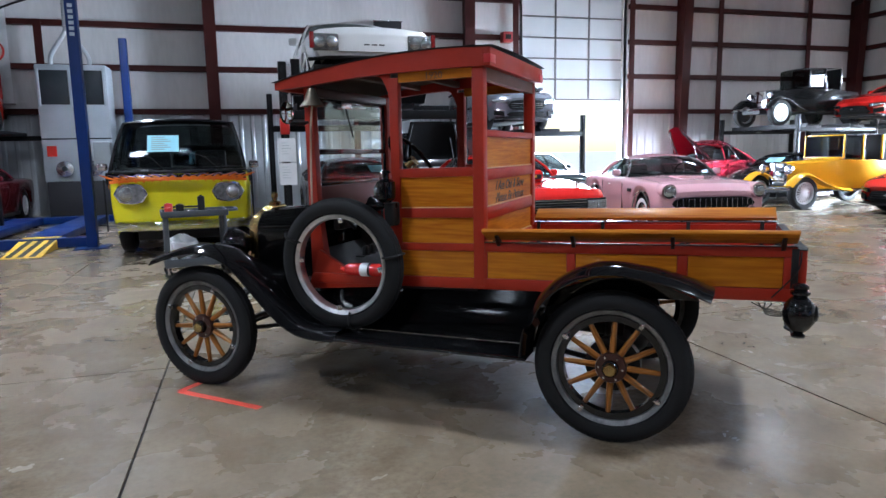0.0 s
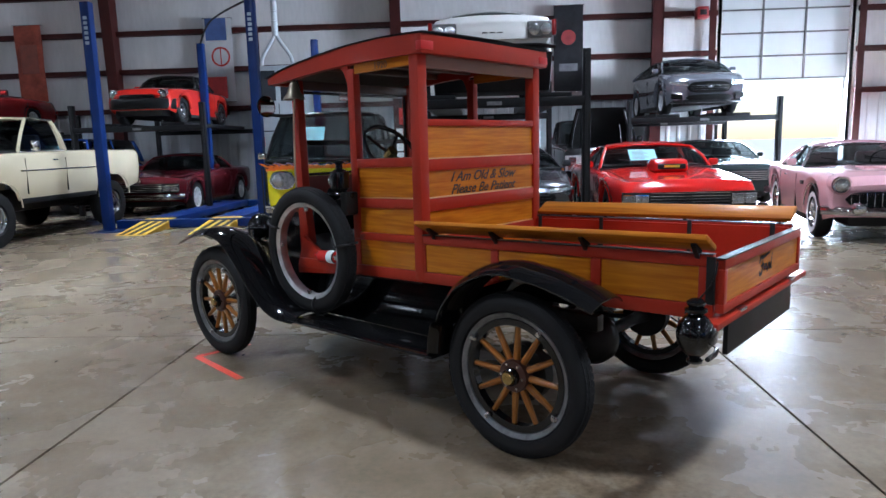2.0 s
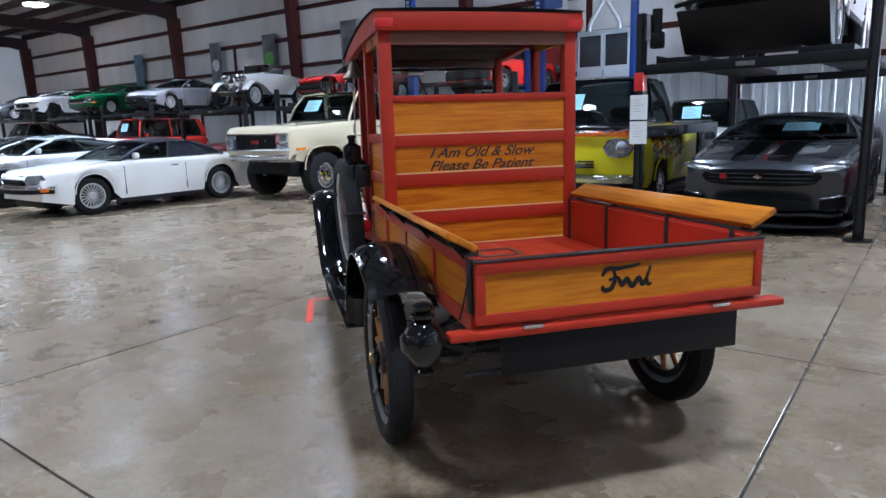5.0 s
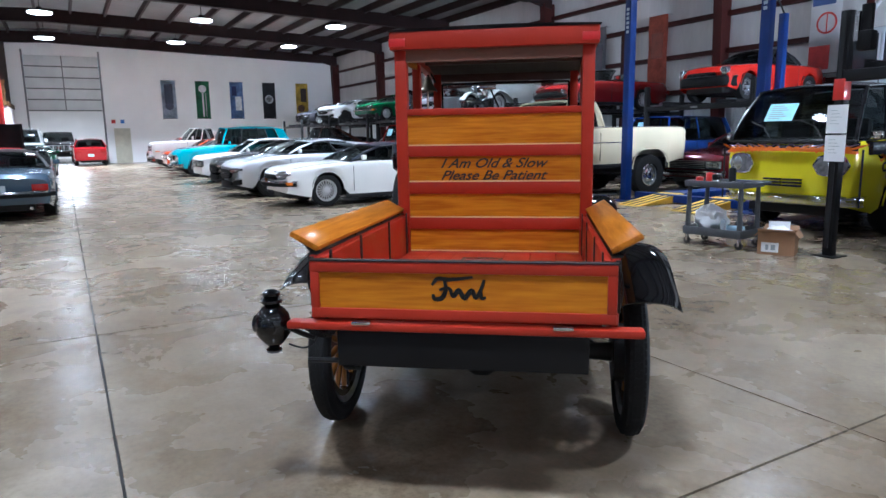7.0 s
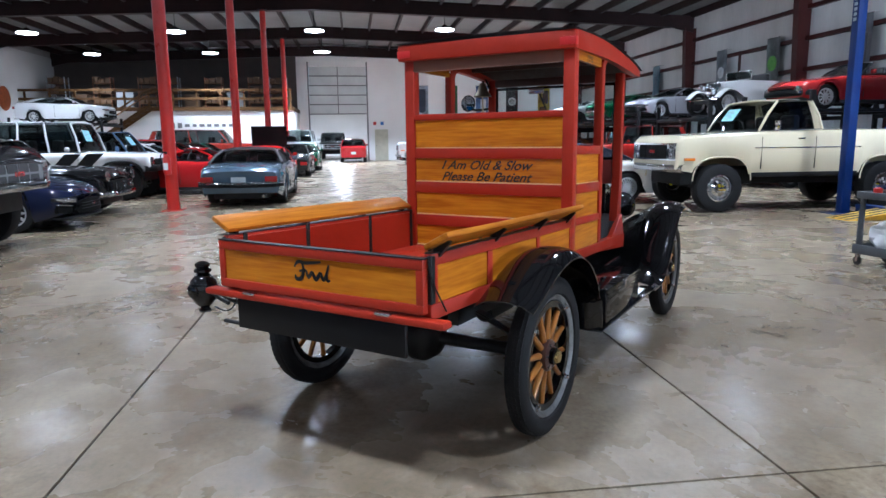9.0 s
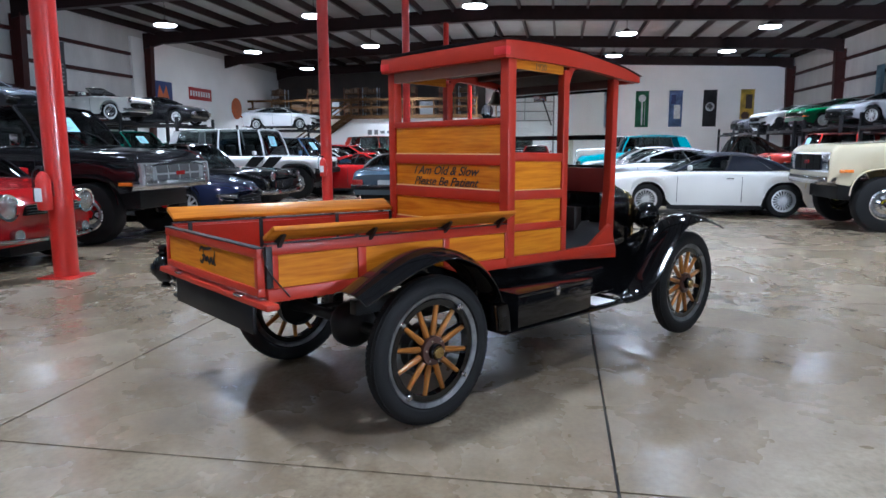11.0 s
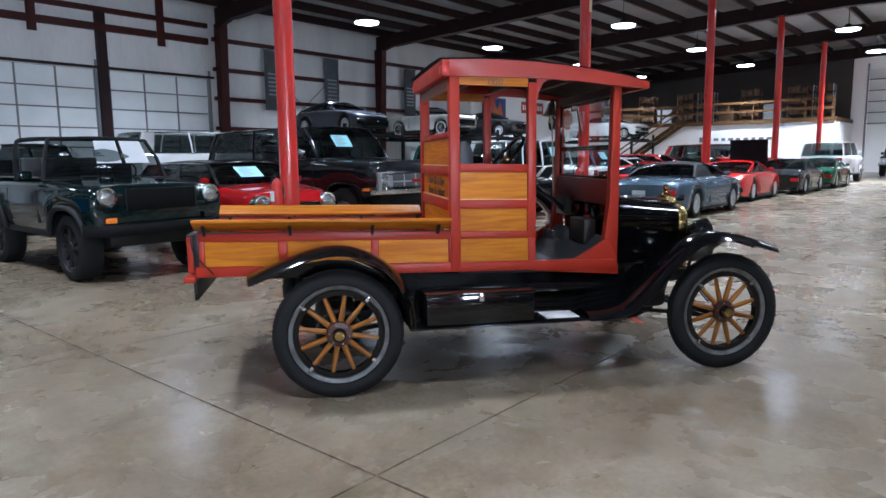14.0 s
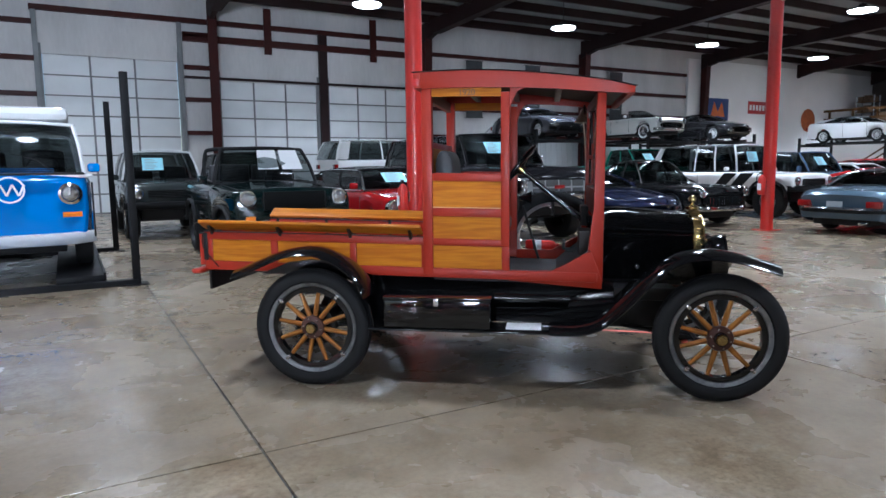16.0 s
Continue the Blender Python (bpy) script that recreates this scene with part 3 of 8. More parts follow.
# Light and glowing disc added to brighten the next bay; no fitting is known.
_l = new("annex_light", bpy.data.lights.new("annex_light", "AREA"))
_l.data.shape, _l.data.size, _l.data.energy = "DISK", 1.5, 600
_l.matrix_world = pose(-48, 2, 3.85)
tagged(part("lamp_glass", lathe([(0.7, 0), (0.7, 0.06), (0, 0.06)], 20, "Z", (-48, 2, 3.9)), LAMPGLOW, None), "glowing disc added to light the next bay", "lamp")


def sectional_door(name, label, x0, x1, z0, z1, y, s, rows, cols, up=False, axis="X"):
    """A panel door; s points into the hall."""
    d = thing(name, None, label, "door", "", "structure")

    def bx(u0, u1, v0, v1, a, b):
        if axis == "X":
            return S((u0, min(y + s * a, y + s * b), v0), (u1, max(y + s * a, y + s * b), v1), 0.006)
        return S((min(y + s * a, y + s * b), u0, v0), (max(y + s * a, y + s * b), u1, v1), 0.006)

    h, w = (z1 - z0) / rows, (x1 - x0) / cols
    for r in range(rows):
        part("panel", bx(x0, x1, z0 + r * h + 0.006, z0 + (r + 1) * h - 0.006, -0.06, -0.02), DOORLIT if name == "door_1" else DOORDULL if axis == "Y" else DOORWHITE, d)
        part("rail", bx(x0, x1, z0 + r * h - 0.022, z0 + r * h + (0.022 if axis == "X" else 0.05), -0.018, 0.01), DOORGREY if not up or axis == "Y" else RIMDULL, d)
    for c in range(1, cols):
        part("stile", bx(x0 + c * w - 0.03, x0 + c * w + 0.03, z0, z1, -0.017, 0.004), DOORGREY if not up or axis == "Y" else RIMDULL, d)
    for u in (x0 - 0.06, x1 + 0.06):
        part("track", bx(u - 0.05, u + 0.05, 0, z1 + 0.3, 0.0, 0.12), DOORGREY, d)
    return d


sectional_door("door_1", "raised white sectional door over the bright open bay", 8.25, 11.7, 3.0, 6.102, YN + 0.12, -1, 5, 3, True)
sectional_door("door_2", "closed tall grey-white sectional door", 0.4, 4.25, 0.02, 4.952, YS - 0.1, 1, 8, 3)
sectional_door("door_3", "closed white sectional door with grey stiles", -4.38, -0.97, 0.02, 4.402, YS - 0.1, 1, 7, 3)
sectional_door("door_4", "closed white sectional door with grey stiles", -8.38, -4.87, 0.02, 4.402, YS - 0.1, 1, 7, 3)
sectional_door("door_5", "half-raised white door with metal bars in the end wall", 0.12, 3.93, 3.15, 6.302, XW - 0.1, 1, 5, 2, True, "Y")
# plain door beside it
d6 = thing("door_6", None, "cream steel exit door, closed", "door", "", "structure")
part("leaf", S((XW + 0.002, 4.45, 0), (XW + 0.05, 5.35, 2.1), 0.01), mat("cream_door", (0.55, 0.53, 0.42), 0.45), d6)
part("handle", rod((XW + 0.05, 4.55, 1.0), (XW + 0.12, 4.55, 1.0), 0.02), STEEL, d6)
for y0, c in ((4.35, (0.5, 0.03, 0.03)), (4.85, (0.05, 0.2, 0.6))):
    tagged(part("wall_sign", S((XW + 0.004, y0, 2.4), (XW + 0.02, y0 + 0.22, 2.62)), mat("sign_face", c, 0.5), None), "small coloured safety sign above the exit door", "sign")


def banner(label, m, w, h, ground, shapes):
    """A cloth banner on two rods: ground colour and plain printed shapes."""
    b = thing("banner", m, label, "banner", "hanging banners")
    rows = []
    for i in range(13):
        z = h / 2 - h * i / 12
        rows.append([(w * (j / 6 - 0.5), -0.012 * math.sin(i * 0.9 + j * 0.35) - 0.02, z) for j in range(7)])
    bm, _ = grid_skin(rows)
    bmesh.ops.solidify(bm, geom=bm.faces[:], thickness=0.004)
    part("cloth", bm, ground, b)
    part("rod", rod((-w / 2 - 0.03, -0.02, h / 2), (w / 2 + 0.03, -0.02, h / 2), 0.012), STEEL, b)
    part("rod", rod((-w / 2 - 0.03, -0.02, -h / 2), (w / 2 + 0.03, -0.02, -h / 2), 0.012), STEEL, b)
    for s in (-1, 1):
        for q in (-1, 1):
            part("hanger", S((s * w * 0.46 - 0.008, -0.02, q * h / 2 - 0.008), (s * w * 0.46 + 0.008, 0.23, q * h / 2 + 0.008)), STEEL, b)
    for kind, x, z, a, c, col in shapes:
        if kind == "disc":
            part("print", lathe([(0, -0.048), (a, -0.048), (a, -0.04)], 28, "Y", (x, 0, z)), col, b)
        elif kind == "ring":
            part("print", lathe([(a * 0.82, -0.052), (a, -0.052), (a, -0.049), (a * 0.82, -0.049)], 28, "Y", (x, 0, z)), col, b)
        else:
            part("print", S((x - a / 2, -0.048, z - c / 2), (x + a / 2, -0.044, z + c / 2)), col, b)
    return b


def ink(c):
    return mat("banner_print", c, 0.6, 0, 0.25, 5, 40)


_w = ink((0.65, 0.66, 0.68))
for y, g, sh in ((7.75, (0.35, 0.42, 0.52), [("bar", 0, 0.35, 0.5, 1.2, ink((0.03, 0.04, 0.07))), ("disc", 0, -0.4, 0.25, 0, ink((0.05, 0.06, 0.1)))]),
                 (9.8, (0.02, 0.16, 0.07), [("disc", 0, 0.7, 0.24, 0, _w), ("bar", 0, -0.3, 0.1, 1.5, _w), ("bar", 0.18, -0.3, 0.03, 1.5, _w)]),
                 (11.95, (0.12, 0.20, 0.42), [("bar", 0.1, -0.2, 0.4, 0.9, _w), ("bar", -0.15, 0.6, 0.3, 0.6, ink((0.02, 0.03, 0.12)))]),
                 (14.1, (0.02, 0.02, 0.025), [("disc", 0, 0.1, 0.28, 0, _w), ("disc", 0, 0.1, 0.2, 0.01, ink((0.2, 0.2, 0.2)))]),
                 (16.4, (0.55, 0.36, 0.04), [("bar", 0.1, 0.4, 0.4, 0.9, ink((0.05, 0.03, 0.02))), ("disc", -0.1, -0.5, 0.25, 0, ink((0.10, 0.05, 0.02)))])):
    banner("tall printed cloth banner on the white end wall", pose(XW, y, 3.85, 0, 0, 90), 0.85, 2.35, mat("banner_cloth", g, 0.6, 0, 0.65, 2.4, 14), sh)
for x, z, g, sh in ((-5.75, 3.95, (0.80, 0.80, 0.81), [("ring", 0.05, 0.1, 0.27, 0, ink((0.55, 0.04, 0.03))), ("bar", 0.05, 0.1, 0.03, 0.44, ink((0.55, 0.04, 0.03))), ("bar", -0.05, 0.85, 0.6, 0.6, ink((0.06, 0.10, 0.25))), ("bar", -0.1, -0.75, 0.55, 0.6, ink((0.5, 0.04, 0.04)))]),
                    (-11.3, 3.95, (0.42, 0.10, 0.06), [("bar", 0, 0.2, 0.5, 0.8, ink((0.20, 0.05, 0.03)))]),
                    (-14.1, 3.95, (0.22, 0.22, 0.24), [("bar", 0, 0.1, 0.5, 0.9, ink((0.10, 0.10, 0.12)))]),
                    (4.05, 3.95, (0.03, 0.03, 0.035), [("disc", 0, 0.3, 0.2, 0, ink((0.25, 0.03, 0.03))), ("bar", 0, -0.5, 0.5, 0.2, ink((0.2, 0.2, 0.21)))]),
                    (-18.6, 3.9, (0.20, 0.22, 0.23), [("disc", 0, 0.2, 0.28, 0, ink((0.12, 0.32, 0.06)))]),
                    (-22.2, 3.9, (0.25, 0.26, 0.28), [("disc", 0, 0.2, 0.24, 0, _w)]),
                    (-28.5, 3.9, (0.16, 0.26, 0.32), [("bar", 0, 0.1, 0.4, 1.0, ink((0.08, 0.13, 0.18)))])):
    banner("tall printed cloth banner hung on the wall girts", pose(x, YN - 0.2, z), 0.8, 2.3, mat("banner_cloth", g, 0.6, 0, 0.5 if g[0] < 0.7 else 0.1, 2.4, 14), sh)
for x, g in ((-11.1, (0.10, 0.105, 0.11)), (-14.1, (0.12, 0.13, 0.15)), (-19.0, (0.09, 0.095, 0.10))):
    banner("grey printed cloth banner hung on the wall girts", pose(x, YS + 0.2, 4.55, 0, 0, 180), 0.8, 2.3, ink(g), [("bar", 0, -0.55 + 0.16 * i, 0.5, 0.06, ink((0.35, 0.36, 0.37))) for i in range(6)])

for q, (xa, za, xb, zb) in enumerate(((-11.5, 4.6, -13.9, 2.6), (-11.5, 2.6, -13.9, 4.6))):
    structure("wall_brace", rod((xa, YS + 0.06 + 0.03 * q, za), (xb, YS + 0.06 + 0.03 * q, zb), 0.02, 8), DOORGREY, "grey diagonal wall brace rod")
# posts down the middle of the hall
for i in range(5):
    px, py = (-0.62, -8.83, -16.88, -25.0, -33.1)[i], (-0.82, -0.76, -0.74, -0.74, -0.74)[i]
    p = thing("post", pose(px, py, 0), "tall bright red painted round steel post", "post", "red hall posts")
    part("shaft", rod((0, 0, 0.012), (0, 0, 6.95), 0.125, 28), POSTRED, p)
    part("base_plate", S((-0.2, -0.2, 0), (0.2, 0.2, 0.012)), POSTRED, p)
    part("cap_plate", S((-0.2, -0.2, 6.95), (0.2, 0.2, 7.0)), DARKOX, p)
    if i < 2:
        part("label", S((-0.05, 0.122, 4.6), (0.07, 0.130, 5.0)), mat("tan_label", (0.6, 0.45, 0.25), 0.6), p, "tan paper label")
    e = thing("fire_extinguisher", pose(px + 0.20, py - 0.015, 0.74, 0, 0, -94), "red fire extinguisher hung on a red post", "fire extinguisher", "fire extinguishers")
    part("bottle", lathe([(0, 0), (0.07, 0.01), (0.075, 0.05), (0.075, 0.32), (0.05, 0.38), (0.02, 0.41), (0, 0.42)], 20, "Z"), POSTRED, e)
    part("valve", B(((0, 0, 0.44), (0.03, 0.03, 0.05)), ((0.03, 0, 0.46), (0.1, 0.02, 0.015)), bev=0.004), DARK, e)
    part("hose", pipe(smooth_path([(0.02, 0, 0.45), (0.1, 0.02, 0.40), (0.1, 0.03, 0.2), (0.09, 0.04, 0.1)]), 0.009, 6), DARK, e)
    part("tag", S((-0.045, 0.076, 0.1), (0.045, 0.079, 0.24)), PAPER, e, "white instruction label")
    part("bracket", S((-0.05, -0.115, 0.15), (0.05, -0.07, 0.3)), STEEL, e)

# high-bay lamps
lamp0 = None
for x in LAMP_X:
    for y in LAMP_Y:
        if x > 8 and y < -10:
            continue
        z = 7.15 + 0.6 * (1 - abs(y - 1.5) / 17.6)
        if lamp0 is None:
            lamp0 = thing("high_bay_lamp", pose(*lamp_at(x, y), 6.38), "round white high-bay lamp hung from the roof, lit", "lamp", "high-bay lamps")
            part("housing", lathe([(0, 0.22), (0.10, 0.20), (0.14, 0.11), (0.40, 0.05), (0.45, 0.02), (0.45, 0.0)], 28, "Z"), DARK, lamp0)
            part("diffuser", lathe([(0.44, 0.0), (0.41, -0.04), (0.22, -0.07), (0, -0.08)], 28, "Z"), LAMPGLOW, lamp0)
            part("stem", rod((0, 0, 0.2), (0, 0, 1.38), 0.012, 8), DARK, lamp0)
        else:
            copy_thing(lamp0, pose(*lamp_at(x, y), 6.38))

# ---- the old delivery truck ----
TR = thing("delivery_truck", pose(2.106, 3.323, 0, 0, 0, 141.6), "antique red and varnished-wood pickup truck with black mudguards", "truck")


def tilt(bm):
    """The body sits a touch lower in front."""
    for v in bm.verts:
        v.co.z -= 0.0205 * v.co.x
    return bm


def tp(name, bm, material, label="", parent=None):
    return part(name, tilt(bm), material, parent or TR, label)


def rp(name, bm, material, label="", parent=None):
    return part(name, bm, material, parent or TR, label)


# wheels
tyre_prof = [(0.292, -0.030), (0.300, -0.044), (0.325, -0.052), (0.352, -0.048), (0.371, -0.034), (0.379, -0.018), (0.381, 0.0), (0.379, 0.018), (0.371, 0.034), (0.352, 0.048), (0.325, 0.052), (0.300, 0.044), (0.292, 0.030), (0.292, -0.030)]
rim_prof = [(0.268, -0.026), (0.284, -0.034), (0.290, -0.037), (0.292, -0.033), (0.276, -0.014), (0.276, 0.014), (0.292, 0.033), (0.290, 0.037), (0.284, 0.034), (0.268, 0.026), (0.262, 0.0), (0.268, -0.026)]
fel_prof = [(0.232, -0.022), (0.262, -0.024), (0.262, 0.024), (0.232, 0.022), (0.232, -0.022)]


def tread_bm():
    """Fine ribs and blocks round the tyre's crown."""
    bm = bmesh.new()
    for i in range(72):
        a = 2 * math.pi * i / 72
        for y in (-0.027, -0.009, 0.009, 0.027):
            b = a + (0.04 if abs(y) > 0.02 else 0)
            r = 0.3795 if abs(y) < 0.02 else 0.3735
            box(bm, (r * math.cos(b), y, r * math.sin(b)), (0.004, 0.014, 0.025), 0, Matrix.Rotation(-b, 4, "Y"))
    return bm


def spokes(parent):
    first = None
    for i in range(12):
        a = 2 * math.pi * (i + 0.5) / 12
        m = Matrix.Rotation(a, 4, "Y")
        if first is None:
            bm = bmesh.new()
            rows = []
            for z, rx, ry in ((0.055, 0.012, 0.015), (0.08, 0.017, 0.017), (0.13, 0.0165, 0.0165), (0.20, 0.0135, 0.014), (0.234, 0.013, 0.014)):
                rows.append([(rx * math.cos(t), ry * math.sin(t), z) for t in [2 * math.pi * j / 10 for j in range(10)]])
            bm, vs = grid_skin(rows, bm, True)
            first = part("spoke", bm, SPOKEWOOD, parent, "", m)
        else:
            again(first, parent, m)


_wheel = []


def truck_wheel(x, y, s, turn):
    m = pose(x, y, 0.38, 0, turn, 0 if s > 0 else 180)
    if _wheel:
        w = again(_wheel[0], TR, m)
        for c in _wheel[0].children:
            again(c, w, c.matrix_basis)
        return w
    w = part("wheel", lathe(tyre_prof, 56), RUBBER, TR, "black tyre on a wooden-spoked wheel", m)
    _wheel.append(w)
    part("tread", tread_bm(), RUBBER, w)
    part("rim", lathe(rim_prof, 56), RIMDULL, w, "weathered galvanised rim")
    part("felloe", lathe(fel_prof, 48), BLACK, w)
    spokes(w)
    part("hub_flange", lathe([(0, 0.034), (0.04, 0.034), (0.072, 0.030), (0.076, 0.022), (0.076, -0.022), (0.05, -0.03), (0, -0.03)], 28), mat("dark_hub", (0.06, 0.022, 0.015), 0.4, 0.3), w)
    part("hub_barrel", lathe([(0.042, 0.030), (0.040, 0.055), (0.034, 0.06)], 24), BLACK, w)
    part("hub_cap", lathe([(0.034, 0.045), (0.034, 0.066), (0.028, 0.074), (0, 0.076)], 8), BRASS, w, "brass hub cap")
    b0 = None
    for i in range(6):
        a = 2 * math.pi * (i + 0.25) / 6
        q = Matrix.Translation((0.058 * math.cos(a), 0.032, 0.058 * math.sin(a)))
        if b0 is None:
            b0 = part("bolt", lathe([(0, 0.008), (0.006, 0.008), (0.008, 0), (0.008, -0.004)], 6), STEEL, w, "", q)
        else:
            again(b0, w, q)
    b0 = None
    for i in range(4):
        a = 2 * math.pi * (i + 0.5) / 4
        q = Matrix.Translation((0.262 * math.cos(a), 0.032, 0.262 * math.sin(a))) @ Matrix.Rotation(-a, 4, "Y")
        if b0 is None:
            bm = B(((0, 0, 0), (0.034, 0.012, 0.022)), bev=0.004)
            lathe([(0, 0.016), (0.010, 0.016), (0.010, 0)], 6, "Y", (0, 0, 0), bm)
            b0 = part("rim_lug", bm, STEEL, w, "", q)
        else:
            again(b0, w, q)
    return w


for x, y, s, tn in ((0, 0.71, 1, 12), (0, -0.69, -1, 5), (2.515, 0.705, 1, 20), (2.485, -0.695, -1, 0)):
    truck_wheel(x, y, s, tn)

# chassis and running gear
for s in (1, -1):
    rp("frame_rail", S((-0.20, s * 0.30 - 0.03, 0.52), (2.45, s * 0.30 + 0.03, 0.60), 0.005), BLACK_IRON)
rp("rear_axle", lathe([(0.05, -0.66), (0.045, -0.60), (0.032, -0.45), (0.034, -0.12), (0.10, -0.09), (0.135, -0.03), (0.135, 0.03), (0.10, 0.09), (0.034, 0.12), (0.032, 0.45), (0.045, 0.60), (0.05, 0.66)], 24, "Y", (0, 0, 0.38)), BLACK_IRON)
rp("front_axle", pipe(smooth_path([(2.515, -0.62, 0.40), (2.515, -0.52, 0.33), (2.515, 0, 0.31), (2.515, 0.52, 0.33), (2.515, 0.62, 0.40)]), 0.022, 8), BLACK_IRON)
for s in (1, -1):
    rp("brake_drum", lathe([(0.12, -0.03), (0.135, -0.03), (0.135, 0.03), (0.0, 0.03)], 28, "Y", (0, s * 0.645, 0.38)), BLACK_IRON)
    rp("radius_rod", rod((0.0, s * 0.6, 0.36), (1.35, s * 0.06, 0.40), 0.016), BLACK_IRON)
    rp("front_radius_rod", rod((2.5, s * 0.5, 0.30), (1.75, s * 0.03, 0.33), 0.014), BLACK_IRON)
rp("drive_tube", rod((0.08, 0, 0.38), (1.4, 0, 0.46), 0.04, 16), BLACK_IRON)
for x, h in ((0.0, 0.60), (2.515, 0.55)):
    for k in range(4):
        ln = 0.52 - 0.11 * k
        bm = strip([(u * ln, h - 0.14 * (u * ln / 0.52) ** 2 + 0.012 * k) for u in [i / 6 - 1 for i in range(13)]], 0.05, 0.009, 0, 2)
        for v in bm.verts:
            v.co = Vector((x + v.co.y, v.co.x, v.co.z))
        rp("spring_leaf", bm, BLACK_IRON)
rp("engine_pan", S((1.55, -0.2, 0.30), (2.38, 0.2, 0.55), 0.05), BLACK_IRON)
rp("transmission", lathe([(0, 1.35), (0.1, 1.36), (0.17, 1.5), (0.17, 1.6)], 20, "X", (0, 0, 0.47)), BLACK_IRON)
rp("muffler", rod((0.35, -0.18, 0.44), (0.85, -0.18, 0.45), 0.055, 18), BLACK_IRON)
rp("tie_rod", rod((2.38, -0.60, 0.34), (2.38, 0.60, 0.34), 0.011), BLACK_IRON)

# load bed
for s in (1, -1):
    y0, y1 = s * 0.525, s * 0.555
    side = tp("bed_side", S((-0.80, min(y0, y1 - s * 0.014), 0.755), (1.25, max(y0, y1 - s * 0.014), 0.925)), RED)
    tp("bottom_rail", S((-0.80, min(y0, y1), 0.706), (1.79, max(y0, y1), 0.766), 0.005), RED)
    tp("top_rail", S((-0.80, min(y0, y1 + s * 0.002), 0.914), (0.70, max(y0, y1 + s * 0.002), 0.962), 0.005), RED)
    tp("cab_rail", S((0.764, min(y0, y1), 0.914), (1.25, max(y0, y1), 0.957), 0.005), RED)
    for a, b in ((-0.80, -0.745), (-0.33, -0.282), (0.212, 0.257), (0.688, 0.735), (1.202, 1.25)):
        tp("stile", S((a, min(y0, y1 - s * 0.001), 0.765), (b, max(y0, y1 - s * 0.001), 0.916), 0.004), RED)
    for a, b in ((-0.745, -0.33), (-0.282, 0.212), (0.257, 0.688), (0.735, 1.202)):
        tp("panel", S((a + 0.002, min(y1 - s * 0.013, y1 - s * 0.007), 0.768), (b - 0.002, max(y1 - s * 0.013, y1 - s * 0.007), 0.912)), WOODX, "varnished oak panel")
    tp("edge_strap", S((-0.80, s * 0.545 - 0.02, 0.9625), (0.70, s * 0.545 + 0.02, 0.966)), BLACK_IRON)
    tp("corner_strap", S((-0.806, min(s * 0.54, s * 0.559), 0.77), (-0.775, max(s * 0.54, s * 0.559), 0.955), 0.002), BLACK_IRON)
    tp("inner_side", S((-0.79, min(s * 0.505, s * 0.524), 0.72), (0.70, max(s * 0.505, s * 0.524), 0.95)), RED_IN)
    for x in (-0.72, -0.30, 0.23, 0.66):
        tp("inner_strap", S((x - 0.012, min(s * 0.499, s * 0.5045), 0.72), (x + 0.012, max(s * 0.499, s * 0.5045), 0.97), 0.001), BLACK_IRON)
    # folding slat seat along the side, tipped outwards
    a, b = Vector((0, s * 0.530, 0.972)), Vector((0, s * 0.634, 1.029))
    d = (b - a).normalized()
    nrm = Vector((0, -d.z * s, d.y * s)) * 0.024
    bm = bmesh.new()
    pr = [(a.y, a.z), (b.y, b.z), (b.y + nrm.y, b.z + nrm.z), (a.y + nrm.y, a.z + nrm.z)]
    prism(pr, -0.80, 0.695, "X", 0.007, bm)
    tp("bench_slat", bm, BENCHWOOD, "varnished pine seat board")
    for x in (-0.74, -0.26, 0.22, 0.62):
        tp("bench_bracket", prism([(s * 0.535, 0.940), (s * 0.558, 0.945), (s * 0.610, 1.006), (s * 0.596, 1.010), (s * 0.532, 0.975)], x - 0.009, x + 0.009, "X"), BLACK_IRON)
for i in range(7):
    tp("floor_board", S((-0.79, -0.50 + i * 0.1432, 0.716), (0.70, -0.50 + (i + 1) * 0.1432 - 0.003, 0.738), 0.002), RED_IN)
hb = bmesh.new()
for c, sz in (((0.38, 0.14, 0.742), (0.20, 0.02, 0.006)), ((0.38, -0.06, 0.742), (0.20, 0.02, 0.006)), ((0.29, 0.04, 0.742), (0.02, 0.18, 0.006)), ((0.47, 0.04, 0.742), (0.02, 0.18, 0.006))):
    box(hb, c, sz)
tp("hatch_frame", hb, mat("hatch_brown", (0.11, 0.05, 0.03), 0.6))
# tailgate
for lo, hi in (((-0.842, -0.545, 0.735), (-0.806, 0.545, 0.772)), ((-0.842, -0.545, 0.905), (-0.806, 0.545, 0.945)), ((-0.8415, -0.545, 0.77), (-0.806, -0.512, 0.907)), ((-0.8415, 0.512, 0.77), (-0.806, 0.545, 0.907))):
    tp("tailgate_rail", S(lo, hi, 0.004), RED)
tp("tailgate_panel", S((-0.832, -0.512, 0.771), (-0.81, 0.512, 0.906)), WOODY, "varnished wooden tailgate panel")
tp("tailgate_cap", S((-0.844, -0.548, 0.9455), (-0.804, 0.548, 0.950)), BLACK_IRON)
tp("rear_sill", S((-0.855, -0.64, 0.690), (-0.79, 0.64, 0.719), 0.008), RED)
for y in (0.355, -0.365):
    tp("hinge", S((-0.861, y - 0.035, 0.714), (-0.838, y + 0.035, 0.727), 0.003), STEEL, "bright steel hinge")
